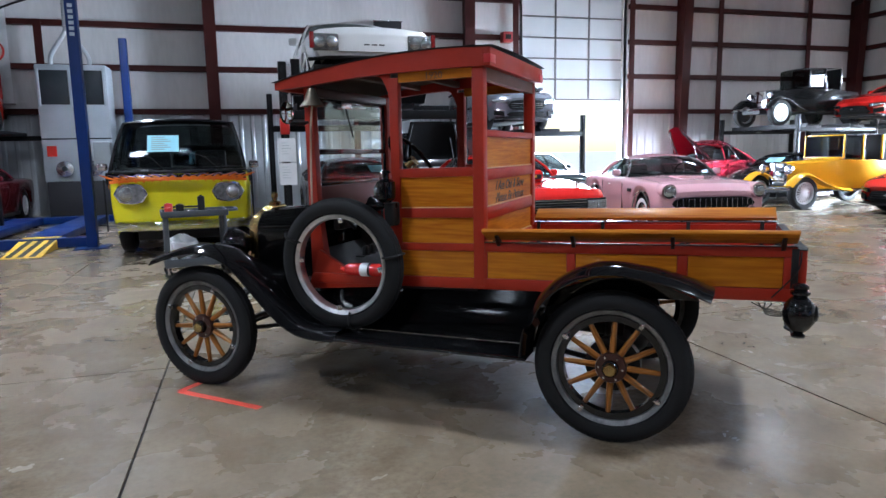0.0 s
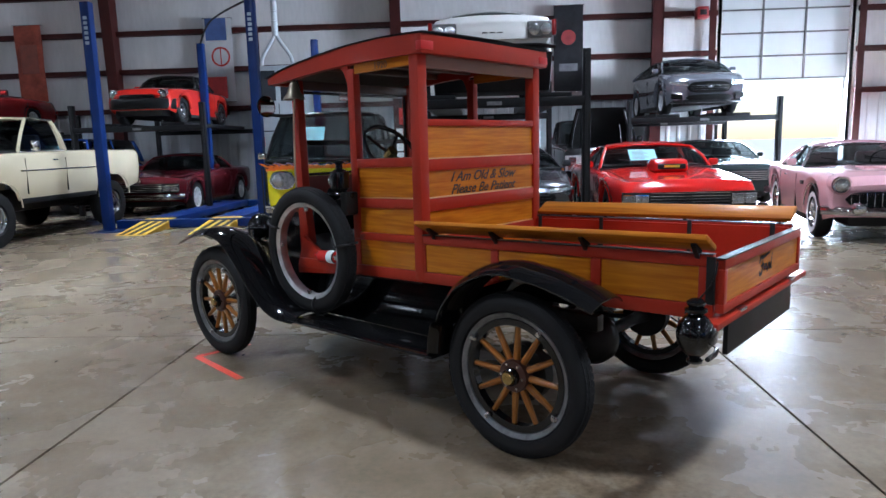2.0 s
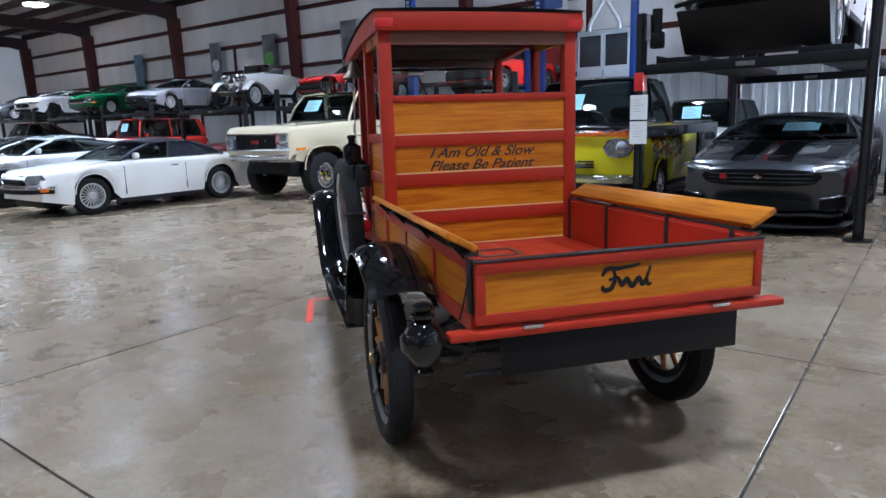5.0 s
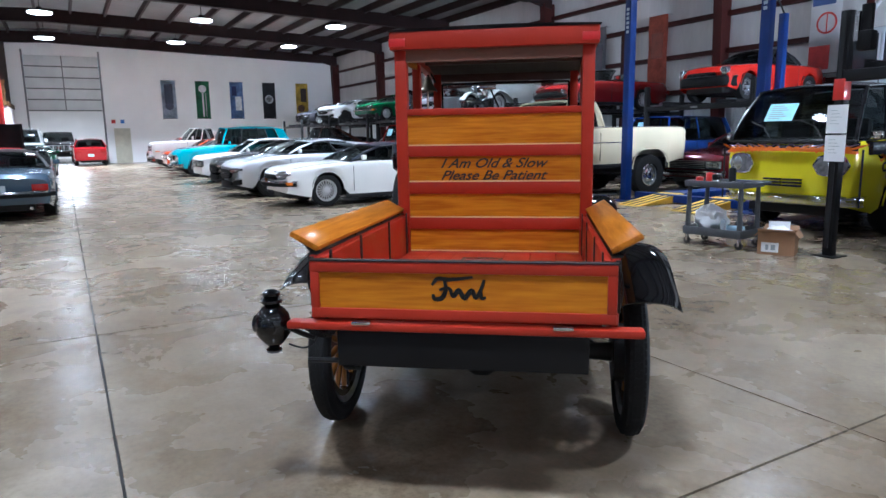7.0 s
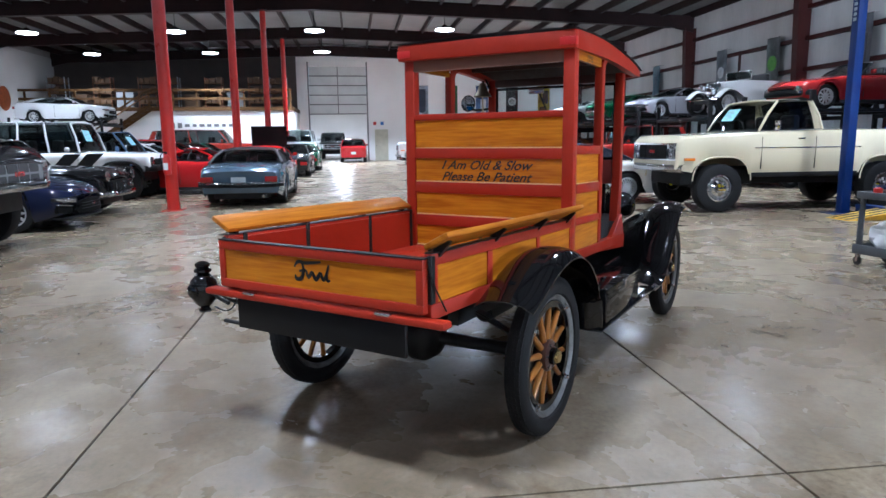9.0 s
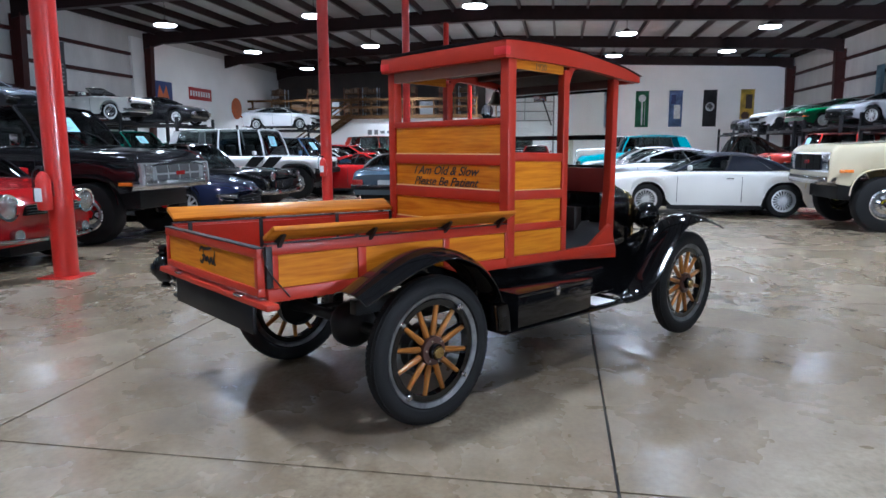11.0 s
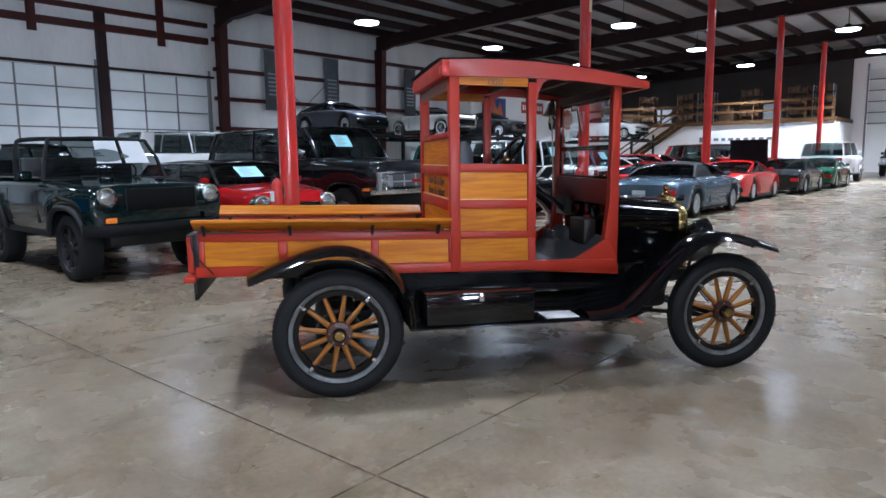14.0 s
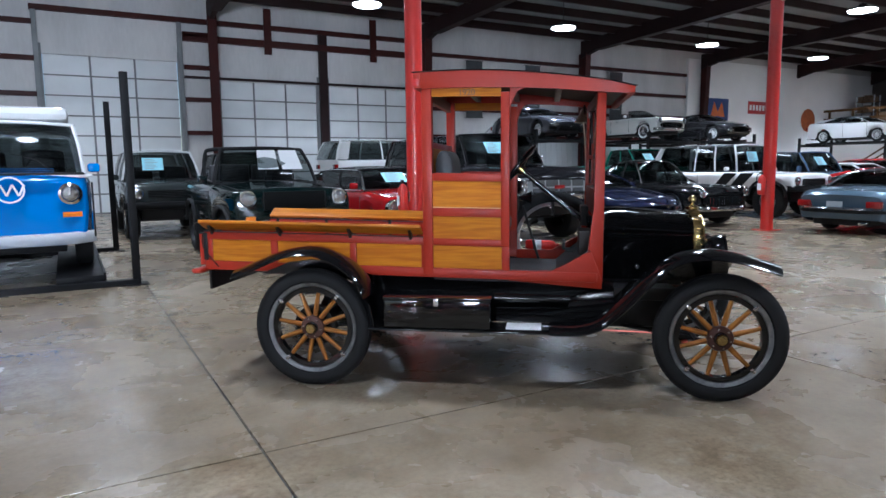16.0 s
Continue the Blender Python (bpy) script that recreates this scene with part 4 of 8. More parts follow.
# painted emblem: one flowing black stroke, kept plain
def stroke(pts, w, x):
    bm = bmesh.new()
    pts = [Vector((0, p[0], p[1])) for p in smooth_path([(q[0], q[1]) for q in pts], 6)]
    L, Rr = [], []
    for i, p in enumerate(pts):
        d = (pts[min(i + 1, len(pts) - 1)] - pts[max(i - 1, 0)]).normalized()
        u = Vector((0, -d.z, d.y)) * w * (0.6 + 0.5 * math.sin(math.pi * i / (len(pts) - 1)))
        L.append((x, p.y + u.y, p.z + u.z)), Rr.append((x, p.y - u.y, p.z - u.z))
    grid_skin([L, Rr], bm)
    bmesh.ops.solidify(bm, geom=bm.faces[:], thickness=0.0008)
    return bm


for pts, w in (([(0.096, 0.862), (0.075, 0.886), (0.03, 0.884), (-0.05, 0.894)], 0.007), ([(0.052, 0.884), (0.046, 0.848), (0.062, 0.816), (0.088, 0.814), (0.092, 0.83)], 0.008),
               ([(0.07, 0.846), (0.035, 0.852), (0.02, 0.824), (0.0, 0.846), (-0.02, 0.818), (-0.045, 0.846), (-0.06, 0.82), (-0.078, 0.85), (-0.09, 0.885)], 0.008), ([(-0.078, 0.85), (-0.08, 0.82), (-0.097, 0.822)], 0.006)):
    tp("emblem_stroke", stroke(pts, w, -0.8345), INK)
for s in (1, -1):
    tp("tailgate_chain", pipe(smooth_path([(-0.815, s * 0.552, 0.94), (-0.80, s * 0.566, 0.85), (-0.70, s * 0.562, 0.725)]), 0.0035, 6), BLACK_IRON)
rp("rear_valance", S((-0.832, -0.455, 0.567), (-0.812, 0.455, 0.705), 0.004), SATIN, "satin black plate under the tailgate")
for q in range(4):
    rp("wire", pipe(smooth_path([(-0.62 - 0.03 * q, 0.50, 0.70), (-0.68, 0.51, 0.675 - 0.008 * q), (-0.76, 0.53, 0.668 - 0.006 * q), (-0.82, 0.58, 0.70)]), 0.003, 5), BLACK_IRON)
rp("plate_bracket", pipe([(-0.78, 0.42, 0.57), (-0.80, 0.50, 0.575), (-0.80, 0.58, 0.575)], 0.010, 8), BLACK_IRON)
# tail lamp
tl = rp("tail_lamp", lathe([(0, 0.60), (0.028, 0.602), (0.030, 0.612), (0.018, 0.622), (0.040, 0.64), (0.064, 0.675), (0.068, 0.715), (0.060, 0.75), (0.040, 0.775), (0.026, 0.785), (0.040, 0.795), (0.040, 0.805), (0.026, 0.812), (0.034, 0.822), (0.034, 0.832), (0.018, 0.842), (0, 0.845)], 24, "Z", (-0.80, 0.715, 0)), BLACK, "black carriage tail lamp")
part("lens", lathe([(0, -0.074), (0.025, -0.074), (0.034, -0.068), (0.034, -0.05)], 20, "X", (-0.80, 0.715, 0.71)), BLACK, tl)
part("lens", lathe([(0, 0.074), (0.025, 0.074), (0.034, 0.068), (0.034, 0.05)], 20, "Y", (-0.80, 0.715, 0.71)), BLACK, tl)
part("lamp_arm", pipe([(-0.80, 0.66, 0.70), (-0.80, 0.60, 0.675), (-0.80, 0.55, 0.66)], 0.010, 8), BLACK_IRON, tl)
part("wire", pipe(smooth_path([(-0.79, 0.66, 0.63), (-0.77, 0.61, 0.61), (-0.76, 0.57, 0.63), (-0.76, 0.54, 0.68)]), 0.004, 6), DARK, tl)

# cab
for s in (1, -1):
    tp("rear_post", S((0.700, min(s * 0.49, s * 0.558), 0.72), (0.764, max(s * 0.49, s * 0.558), 1.90), 0.006), RED)
    tp("door_post", S((1.195, min(s * 0.505, s * 0.556), 0.92), (1.250, max(s * 0.505, s * 0.556), 1.87), 0.006), RED)
    for a, b in ((1.347, 1.372), (1.098, 1.152)):
        tp("cab_cross_rail", S((0.760, min(s * 0.522, s * 0.5545), a - 0.025 if a > 1.3 else a), (1.20, max(s * 0.522, s * 0.5545), b), 0.005), RED)
    for a, b in ((1.152, 1.322), (0.957, 1.098)):
        tp("cab_panel", S((0.762, min(s * 0.528, s * 0.542), a), (1.197, max(s * 0.528, s * 0.542), b)), WOODX, "varnished oak panel")
    tp("panel_bead", S((0.766, min(s * 0.543, s * 0.548), 1.152), (1.193, max(s * 0.543, s * 0.548), 1.158), 0.002), mat("pale_bead", (0.62, 0.38, 0.16), 0.4))
    tp("header_panel", S((0.764, min(s * 0.52, s * 0.545), 1.842), (1.197, max(s * 0.52, s * 0.545), 1.897)), WOODX, "varnished wooden header panel")
    # side rail of the roof, tapering to the front
    top = [(0.66, 1.985), (0.95, 1.996), (1.25, 1.990), (1.55, 1.965), (1.80, 1.935), (1.99, 1.895)]
    bot = [(1.99, 1.855), (1.80, 1.862), (1.50, 1.885), (1.20, 1.893), (0.95, 1.893), (0.66, 1.888)]
    tp("roof_rail", prism(smooth_path(top, 4) + smooth_path(bot, 3), min(s * 0.53, s * 0.572), max(s * 0.53, s * 0.572), "Y", 0.003), RED)
    # front post, wide at the foot, and the low door sill
    tp("front_post", prism([(1.775, 1.87), (1.830, 1.87), (1.825, 0.70), (1.70, 0.70), (1.735, 0.90), (1.765, 1.15)], min(s * 0.46, s * 0.515), max(s * 0.46, s * 0.515), "Y", 0.005), RED)
    tp("door_sill", prism([(1.245, 0.70), (1.82, 0.665), (1.82, 0.72), (1.75, 0.905), (1.52, 0.765), (1.245, 0.765)], min(s * 0.515, s * 0.545), max(s * 0.515, s * 0.545), "Y", 0.004), RED)
    tp("corner_brace", prism(smooth_path([(1.25, 1.893), (1.36, 1.893), (1.30, 1.875), (1.262, 1.80), (1.25, 1.75)], 4), min(s * 0.525, s * 0.545), max(s * 0.525, s * 0.545), "Y"), RED)
# back of the cab
for a, b in ((1.529, 1.566), (1.295, 1.357), (1.08, 1.149), (0.874, 0.941), (0.722, 0.742)):
    tp("back_rail", S((0.702, -0.492, a), (0.745, 0.492, b), 0.005), RED)
for a, b in ((1.357, 1.529), (1.149, 1.295), (0.941, 1.08), (0.742, 0.874)):
    tp("back_panel", S((0.716, -0.491, a), (0.735, 0.491, b)), WOODY, "varnished oak panel")
    tp("panel_bead", S((0.708, -0.488, a), (0.716, 0.488, a + 0.007), 0.002), mat("pale_bead_back", (0.62, 0.38, 0.16), 0.4))
tp("back_header", S((0.655, -0.575, 1.888), (0.70, 0.575, 1.985), 0.006), RED)
tp("back_valance", S((0.702, -0.49, 1.825), (0.735, 0.49, 1.892)), mat("brown_valance", (0.16, 0.075, 0.045), 0.5))
for s in (1, -1):
    tp("corner_cap", S((0.6525, min(s * 0.485, s * 0.5775), 1.905), (0.69, max(s * 0.485, s * 0.5775), 1.948), 0.001), mat("bright_red_touch_up", (0.50, 0.015, 0.015), 0.35))
tp("front_header", S((1.955, -0.53, 1.853), (1.992, 0.53, 1.893), 0.004), RED)
tp("windshield_header", S((1.775, -0.46, 1.815), (1.83, 0.46, 1.868), 0.004), mat("dark_header", (0.05, 0.018, 0.012), 0.5))
# roof deck
rows = []
for x, z in smooth_path([(0.64, 1.990), (0.95, 2.001), (1.25, 1.995), (1.55, 1.970), (1.80, 1.940), (2.005, 1.898)], 4):
    rows.append([(x, -0.585 + 1.17 * j / 10, z + 0.012 * (1 - (j / 5 - 1) ** 2)) for j in range(11)])
bm, _ = grid_skin(rows)
bmesh.ops.solidify(bm, geom=bm.faces[:], thickness=-0.012)
tp("roof", bm, CANVAS, "black canvas-covered roof")
rows = [[(x, -0.53 + 1.06 * j / 8, z - 0.02 + 0.008 * (1 - (j / 4 - 1) ** 2)) for j in range(9)] for x, z in smooth_path([(0.70, 1.985), (1.25, 1.985), (1.55, 1.955), (1.95, 1.895)], 4)]
bm, _ = grid_skin(rows)
bmesh.ops.solidify(bm, geom=bm.faces[:], thickness=0.006)
tp("headliner", bm, mat("dark_roof_boards", (0.045, 0.022, 0.016), 0.6, 0, 0.2, 4, 60, 0.1, 0, 0, (1, 12, 1)))
for x in (0.95, 1.25, 1.55):
    tp("roof_bow", S((x - 0.02, -0.53, 1.905), (x + 0.02, 0.53, 1.945), 0.005), mat("dark_bow", (0.06, 0.025, 0.016), 0.5))
# windshield in two panes
for z0, z1 in ((1.288, 1.48), (1.495, 1.80)):
    fr = bmesh.new()
    for c, sz in (((1.80, 0, z0), (0.018, 0.91, 0.018)), ((1.80, 0, z1), (0.018, 0.91, 0.018)), ((1.80, 0.455, (z0 + z1) / 2), (0.018, 0.018, z1 - z0)), ((1.80, -0.455, (z0 + z1) / 2), (0.018, 0.018, z1 - z0))):
        box(fr, c, sz, 0.003)
    f = tp("windshield_frame", fr, BLACK)
    g = part("pane", tilt(S((1.798, -0.45, z0 + 0.005), (1.802, 0.45, z1 - 0.005))), CLEAR, f)
    g.visible_shadow = False
tp("dashboard", S((1.772, -0.455, 1.11), (1.796, 0.455, 1.278), 0.004), mat("dark_red_dash", (0.13, 0.011, 0.007), 0.45))
tp("dash_box", S((1.72, 0.12, 1.0), (1.772, 0.34, 1.14), 0.008), BLACK_IRON)
tp("firewall", S((1.815, -0.40, 0.66), (1.835, 0.40, 1.14), 0.004), BLACK)
for y, z in ((0.14, 1.05), (0.02, 1.05), (-0.15, 1.06)):
    tp("gauge", lathe([(0, 1.755), (0.032, 1.757), (0.036, 1.762), (0.036, 1.776)], 20, "X", (0, y, z)), BLACK)
tp("coil_box", S((1.69, -0.28, 0.84), (1.775, -0.02, 1.0), 0.006), mat("coil_box_wood", (0.010, 0.006, 0.004), 0.6))
# floor, seat, pedals, levers
tp("cab_floor", prism([(0.76, 0.70), (1.55, 0.70), (1.78, 0.90), (1.78, 0.885), (1.55, 0.685), (0.76, 0.685)], -0.51, 0.51, "Y"), mat("black_floor_mat", (0.02, 0.02, 0.021), 0.8, 0, 0.2, 8, 200, 0.3))
tp("seat_box", S((0.80, -0.48, 0.70), (1.18, 0.48, 0.93), 0.006), BLACK_IRON)
tp("seat_cushion", S((0.79, -0.48, 0.93), (1.21, 0.48, 1.05), 0.035), LEATHER, "black upholstered seat")
tp("seat_back", prism([(0.765, 1.03), (0.90, 1.05), (0.875, 1.46), (0.84, 1.515), (0.79, 1.51), (0.765, 1.45)], -0.44, -0.03, "Y", 0.02), LEATHER, "black upholstered backrest")
tp("seat_back", prism([(0.765, 1.03), (0.90, 1.05), (0.86, 1.26), (0.82, 1.30), (0.775, 1.28)], -0.02, 0.44, "Y", 0.02), LEATHER, "black upholstered backrest")
sw = tp("steering_column", rod((1.30, 0.20, 1.385), (1.86, 0.20, 0.93), 0.018, 14), BLACK)
cw, ax = Vector((1.27, 0.20, 1.41 - 0.0205 * 1.27)), Vector((-0.776, 0, 0.63)).normalized()
e1 = Vector((0, 1, 0))
e2 = ax.cross(e1)
part("rim", pipe([cw + (e1 * math.cos(t) + e2 * math.sin(t)) * 0.195 for t in [2 * math.pi * i / 36 for i in range(36)]], 0.014, 10, True), BLACK, sw, "black steering wheel rim")
for i in range(4):
    t = math.pi / 4 + i * math.pi / 2
    part("spoke", rod(cw - ax * 0.03, cw + (e1 * math.cos(t) + e2 * math.sin(t)) * 0.19, 0.010, 8), BLACK, sw)
part("hub", rod(cw - ax * 0.05, cw + ax * 0.01, 0.035, 16), BRASS, sw, "brass hub")
part("spark_lever", rod(cw - ax * 0.07, cw - ax * 0.07 + e1 * 0.17, 0.005, 6), STEEL, sw)
part("throttle_lever", rod(cw - ax * 0.07, cw - ax * 0.07 - e1 * 0.17, 0.005, 6), STEEL, sw)
tp("brake_lever", rod((1.42, 0.36, 0.72), (1.30, 0.36, 1.12), 0.010, 8), BLACK_IRON)
for y in (0.08, 0.16, 0.24):
    tp("pedal", B(((1.60, y, 0.86), (0.02, 0.05, 0.06)), ((1.64, y, 0.82), (0.06, 0.012, 0.012)), bev=0.004), BLACK_IRON)
tp("wiper", rod((1.785, 0.12, 1.80), (1.785, 0.02, 1.58), 0.006, 6), BLACK_IRON)
tp("mirror", S((1.765, 0.06, 1.755), (1.775, 0.18, 1.80), 0.004), STEEL, "small bright mirror")
# bonnet, cowl and brass radiator
rows = []
for x, hw, zt, zs in ((1.83, 0.345, 1.150, 1.02), (1.90, 0.335, 1.150, 1.02), (2.0, 0.315, 1.148, 1.01), (2.41, 0.262, 1.125, 1.00)):
    r = []
    for y, z in ((1.0, 0.70), (1.0, 0.88), (1.0, zs - 0.02), (0.97, zs + 0.03), (0.88, zs + 0.075), (0.70, zt - 0.018), (0.42, zt - 0.004), (0.0, zt)):
        r.append((x, hw * y, z))
    rows.append(r + [(x, -y, z) for x, y, z in r[-2::-1]])
bm, vs = grid_skin(rows)
bmesh.ops.solidify(bm, geom=bm.faces[:], thickness=0.006)
tp("bonnet", bm, BLACK, "glossy black bonnet")
for s in (1, -1):
    tp("bonnet_strip", rod((1.85, s * 0.335, 1.03), (2.41, s * 0.262, 1.005), 0.006, 6), BLACK)
    tp("bonnet_catch", lathe([(0, 0.014), (0.012, 0.012), (0.014, 0)], 12, "Y", (2.06, s * 0.31, 0.78)) if s > 0 else lathe([(0, -0.014), (0.012, -0.012), (0.014, 0)], 12, "Y", (2.06, -0.31, 0.78)), STEEL)
rad = [(0.262, 0.62), (0.262, 0.98), (0.25, 1.04), (0.21, 1.085), (0.10, 1.105), (0.08, 1.14), (-0.08, 1.14), (-0.10, 1.105), (-0.21, 1.085), (-0.25, 1.04), (-0.262, 0.98), (-0.262, 0.62)]
tp("radiator_shell", prism(rad, 2.412, 2.485, "X", 0.012), BRASS, "polished brass radiator shell")
tp("radiator_core", S((2.478, -0.225, 0.65), (2.492, 0.225, 1.02)), mat("radiator_core", (0.02, 0.02, 0.02), 0.5, 0.4, 0.3, 40, 160, 0.4))
tp("radiator_cap", lathe([(0.042, 1.14), (0.042, 1.158), (0.026, 1.166), (0.011, 1.17), (0.011, 1.185), (0.022, 1.19), (0.026, 1.21), (0.018, 1.228), (0, 1.232)], 18, "Z", (2.45, 0, 0)), BRASS, "brass radiator cap with gauge")
for s in (1, -1):
    h = rp("headlamp", lathe([(0, 2.44), (0.03, 2.445), (0.075, 2.48), (0.098, 2.53), (0.102, 2.565), (0.108, 2.57), (0.108, 2.582), (0.098, 2.586)], 28, "X", (0, s * 0.315, 0.845)), BLACK, "black drum headlamp")
    part("lens", lathe([(0, 2.592), (0.06, 2.588), (0.097, 2.58)], 28, "X", (0, s * 0.315, 0.845)), LENS, h)
    part("bracket", rod((2.51, s * 0.315, 0.745), (2.46, s * 0.30, 0.58), 0.013), BLACK_IRON, h)
# mudguards, running boards and aprons
front = smooth_path([(1.50, 0.418), (1.66, 0.420), (1.79, 0.458), (1.93, 0.565), (2.08, 0.715), (2.23, 0.835), (2.40, 0.876), (2.56, 0.858), (2.69, 0.823), (2.80, 0.788)], 4)
rear = smooth_path([(0.42, 0.418), (0.405, 0.53), (0.352, 0.675), (0.250, 0.785), (0.11, 0.856), (-0.02, 0.872), (-0.16, 0.850), (-0.31, 0.796), (-0.44, 0.740), (-0.49, 0.722)], 4)
for s in (1, -1):
    rp("front_mudguard", strip(front if s > 0 else [(x - 0.03 * min(1, max(0, (x - 1.8) / 0.4)), z) for x, z in front], 0.255, 0.006, 0.034, 10, s * 0.722, 0.012), BLACK, "glossy black front mudguard")
    rp("rear_mudguard", strip(rear if s < 0 else [(x * (1 - 0.09 * min(1, max(0, -x / 0.45))), z + 0.045 * min(1, max(0, (-x - 0.12) / 0.3))) for x, z in rear], 0.265, 0.006, 0.030, 10, s * 0.70, 0.012), BLACK, "glossy black rear mudguard")
    # inner skirts from mudguard to frame
    sk = bmesh.new()
    up = [(x, s * 0.60, z - 0.005) for x, z in front[8:30]]
    dn = [(x, s * 0.36, min(z, 0.66)) for x, z in front[8:30]]
    grid_skin([up, [(a[0], s * 0.42, (a[2] + b[2]) / 2) for a, b in zip(up, dn)], dn], sk)
    bmesh.ops.solidify(sk, geom=sk.faces[:], thickness=0.004)
    rp("front_skirt", sk, BLACK)
    rb = rp("running_board", S((0.40, s * 0.715 - 0.125, 0.402), (1.56, s * 0.715 + 0.125, 0.418), 0.006), BLACK, "black running board")
    for i in range(5):
        part("tread_rib", S((0.45, s * 0.715 - 0.09 + i * 0.045, 0.418), (1.50, s * 0.715 - 0.084 + i * 0.045, 0.421)), BLACK, rb)
    ap = bmesh.new()
    rows = []
    for x in (0.36, 0.7, 1.1, 1.5, 1.75, 1.9):
        k = max(0, x - 1.5) * 0.3
        rows.append([(x, s * (0.50 - k * 0.3), 0.70 - 0.0205 * x), (x, s * (0.515 - k * 0.3), 0.62), (x, s * (0.545 - k * 0.2), 0.50), (x, s * 0.595, 0.42 + k * 0.1)])
    grid_skin(rows, ap)
    bmesh.ops.solidify(ap, geom=ap.faces[:], thickness=0.004)
    rp("splash_apron", ap, BLACK, "glossy black splash apron")
    rp("rear_skirt", prism([(0.36, 0.62), (0.25, 0.72), (0.10, 0.79), (-0.05, 0.80), (-0.20, 0.78), (-0.40, 0.70), (0.36, 0.70)], min(s * 0.558, s * 0.563), max(s * 0.558, s * 0.563), "Y"), BLACK)
tb = rp("tool_box", S((0.50, -0.83, 0.422), (1.15, -0.61, 0.605), 0.008), BLACK, "black steel tool box on the running board")
part("lid", S((0.495, -0.835, 0.590), (1.155, -0.605, 0.612), 0.004), BLACK, tb)
part("latch", S((0.81, -0.842, 0.56), (0.84, -0.833, 0.608), 0.003), STEEL, tb)
rp("step_plate", S((1.24, -0.80, 0.4215), (1.45, -0.63, 0.4245), 0.001), STEPMETAL, "bright metal step plate")
rp("side_cylinder", rod((1.16, -0.60, 0.575), (1.62, -0.56, 0.56), 0.030, 20), BLACK)
# spare tyre at the driver's side, strapped upright
sp = part("spare_tyre", lathe(tyre_prof, 56), RUBBER, TR, "spare tyre strapped to the running board", pose(1.525, 0.665, 0.812, -2, 14, 0))
part("tread", tread_bm(), RUBBER, sp)
part("rim", lathe(rim_prof, 56), RIMGREY, sp, "galvanised spare rim")
for i in range(4):
    a = 2 * math.pi * (i + 0.2) / 4
    part("rim_lug", B(((0.255 * math.cos(a), 0.02, 0.255 * math.sin(a)), (0.03, 0.012, 0.03)), bev=0.004), STEEL, sp)
for a in (math.pi * 1.02, math.pi * 1.52, math.pi * 0.22):
    c, t = Vector((0.335 * math.cos(a), 0, 0.335 * math.sin(a))), Vector((math.cos(a), 0, math.sin(a)))
    part("strap", pipe([c + t * (0.06 * math.cos(q)) + Vector((0, 0.066 * math.sin(q), 0)) for q in [2 * math.pi * i / 16 for i in range(16)]], 0.007, 6, True), BLACK_IRON, sp)
rp("spare_arm", rod((1.525, 0.50, 1.0), (1.525, 0.66, 1.11), 0.012), BLACK_IRON)
# extinguisher on the door sill
ex = tp("extinguisher_bottle", lathe([(0, 1.310), (0.03, 1.315), (0.038, 1.330), (0.038, 1.520), (0.03, 1.540), (0.012, 1.555), (0.012, 1.580), (0, 1.580)], 20, "X", (0, 0.585, 0.80)), mat("extinguisher_red", (0.60, 0.02, 0.015), 0.25, 0, 0.06, 5, 60, 0, 0.5), "small red extinguisher")
part("band", tilt(lathe([(0.0385, 1.390), (0.0395, 1.390), (0.0395, 1.440), (0.0385, 1.440)], 20, "X", (0, 0.585, 0.80))), PAPER, ex)
part("band", tilt(lathe([(0.0385, 1.375), (0.0395, 1.375), (0.0395, 1.388), (0.0385, 1.388)], 20, "X", (0, 0.585, 0.80))), DARK, ex)
# bell with its cord, cowl lamp
bl = tp("bell", lathe([(0, 0.065), (0.012, 0.064), (0.022, 0.058), (0.032, 0.03), (0.042, 0.0), (0.062, -0.028), (0.070, -0.040), (0.066, -0.042), (0.05, -0.02), (0, -0.01)], 28, "Z", (1.75, 0.552, 1.79)), mat("dull_bell_metal", (0.22, 0.19, 0.14), 0.42, 0.9), "dull brass bell")
part("bracket", tilt(pipe(smooth_path([(1.76, 0.50, 1.81), (1.755, 0.53, 1.875), (1.75, 0.552, 1.855)]), 0.008, 6)), BLACK_IRON, bl)
part("cord", tilt(pipe(smooth_path([(1.75, 0.552, 1.75), (1.765, 0.556, 1.6), (1.775, 0.558, 1.3), (1.78, 0.556, 1.06)]), 0.006, 6)), mat("tan_cord", (0.45, 0.36, 0.26), 0.8), bl)
cl = tp("cowl_lamp", lathe([(0, -0.075), (0.03, -0.07), (0.052, -0.05), (0.055, 0.0), (0.052, 0.04), (0.02, 0.06), (0.02, 0.085), (0.032, 0.09), (0.02, 0.105), (0, 0.108)], 22, "Z", (1.235, 0.655, 1.265)), BLACK, "black oil side lamp")
part("lens", tilt(lathe([(0, 0.062), (0.03, 0.062), (0.038, 0.055), (0.038, 0.04)], 20, "X", (1.235, 0.655, 1.26))), LENS, cl)
part("arm", tilt(pipe([(1.235, 0.64, 1.22), (1.225, 0.59, 1.14), (1.22, 0.56, 1.06)], 0.012, 8)), BLACK_IRON, cl)
tp("horn", lathe([(0.055, 1.36), (0.03, 1.32), (0.014, 1.27), (0.014, 1.20), (0, 1.19)], 20, "X", (0, 0.60, 1.17)), BLACK)
tp("lamp_bracket", S((1.20, 0.548, 1.06), (1.26, 0.64, 1.19), 0.012), BLACK_IRON)
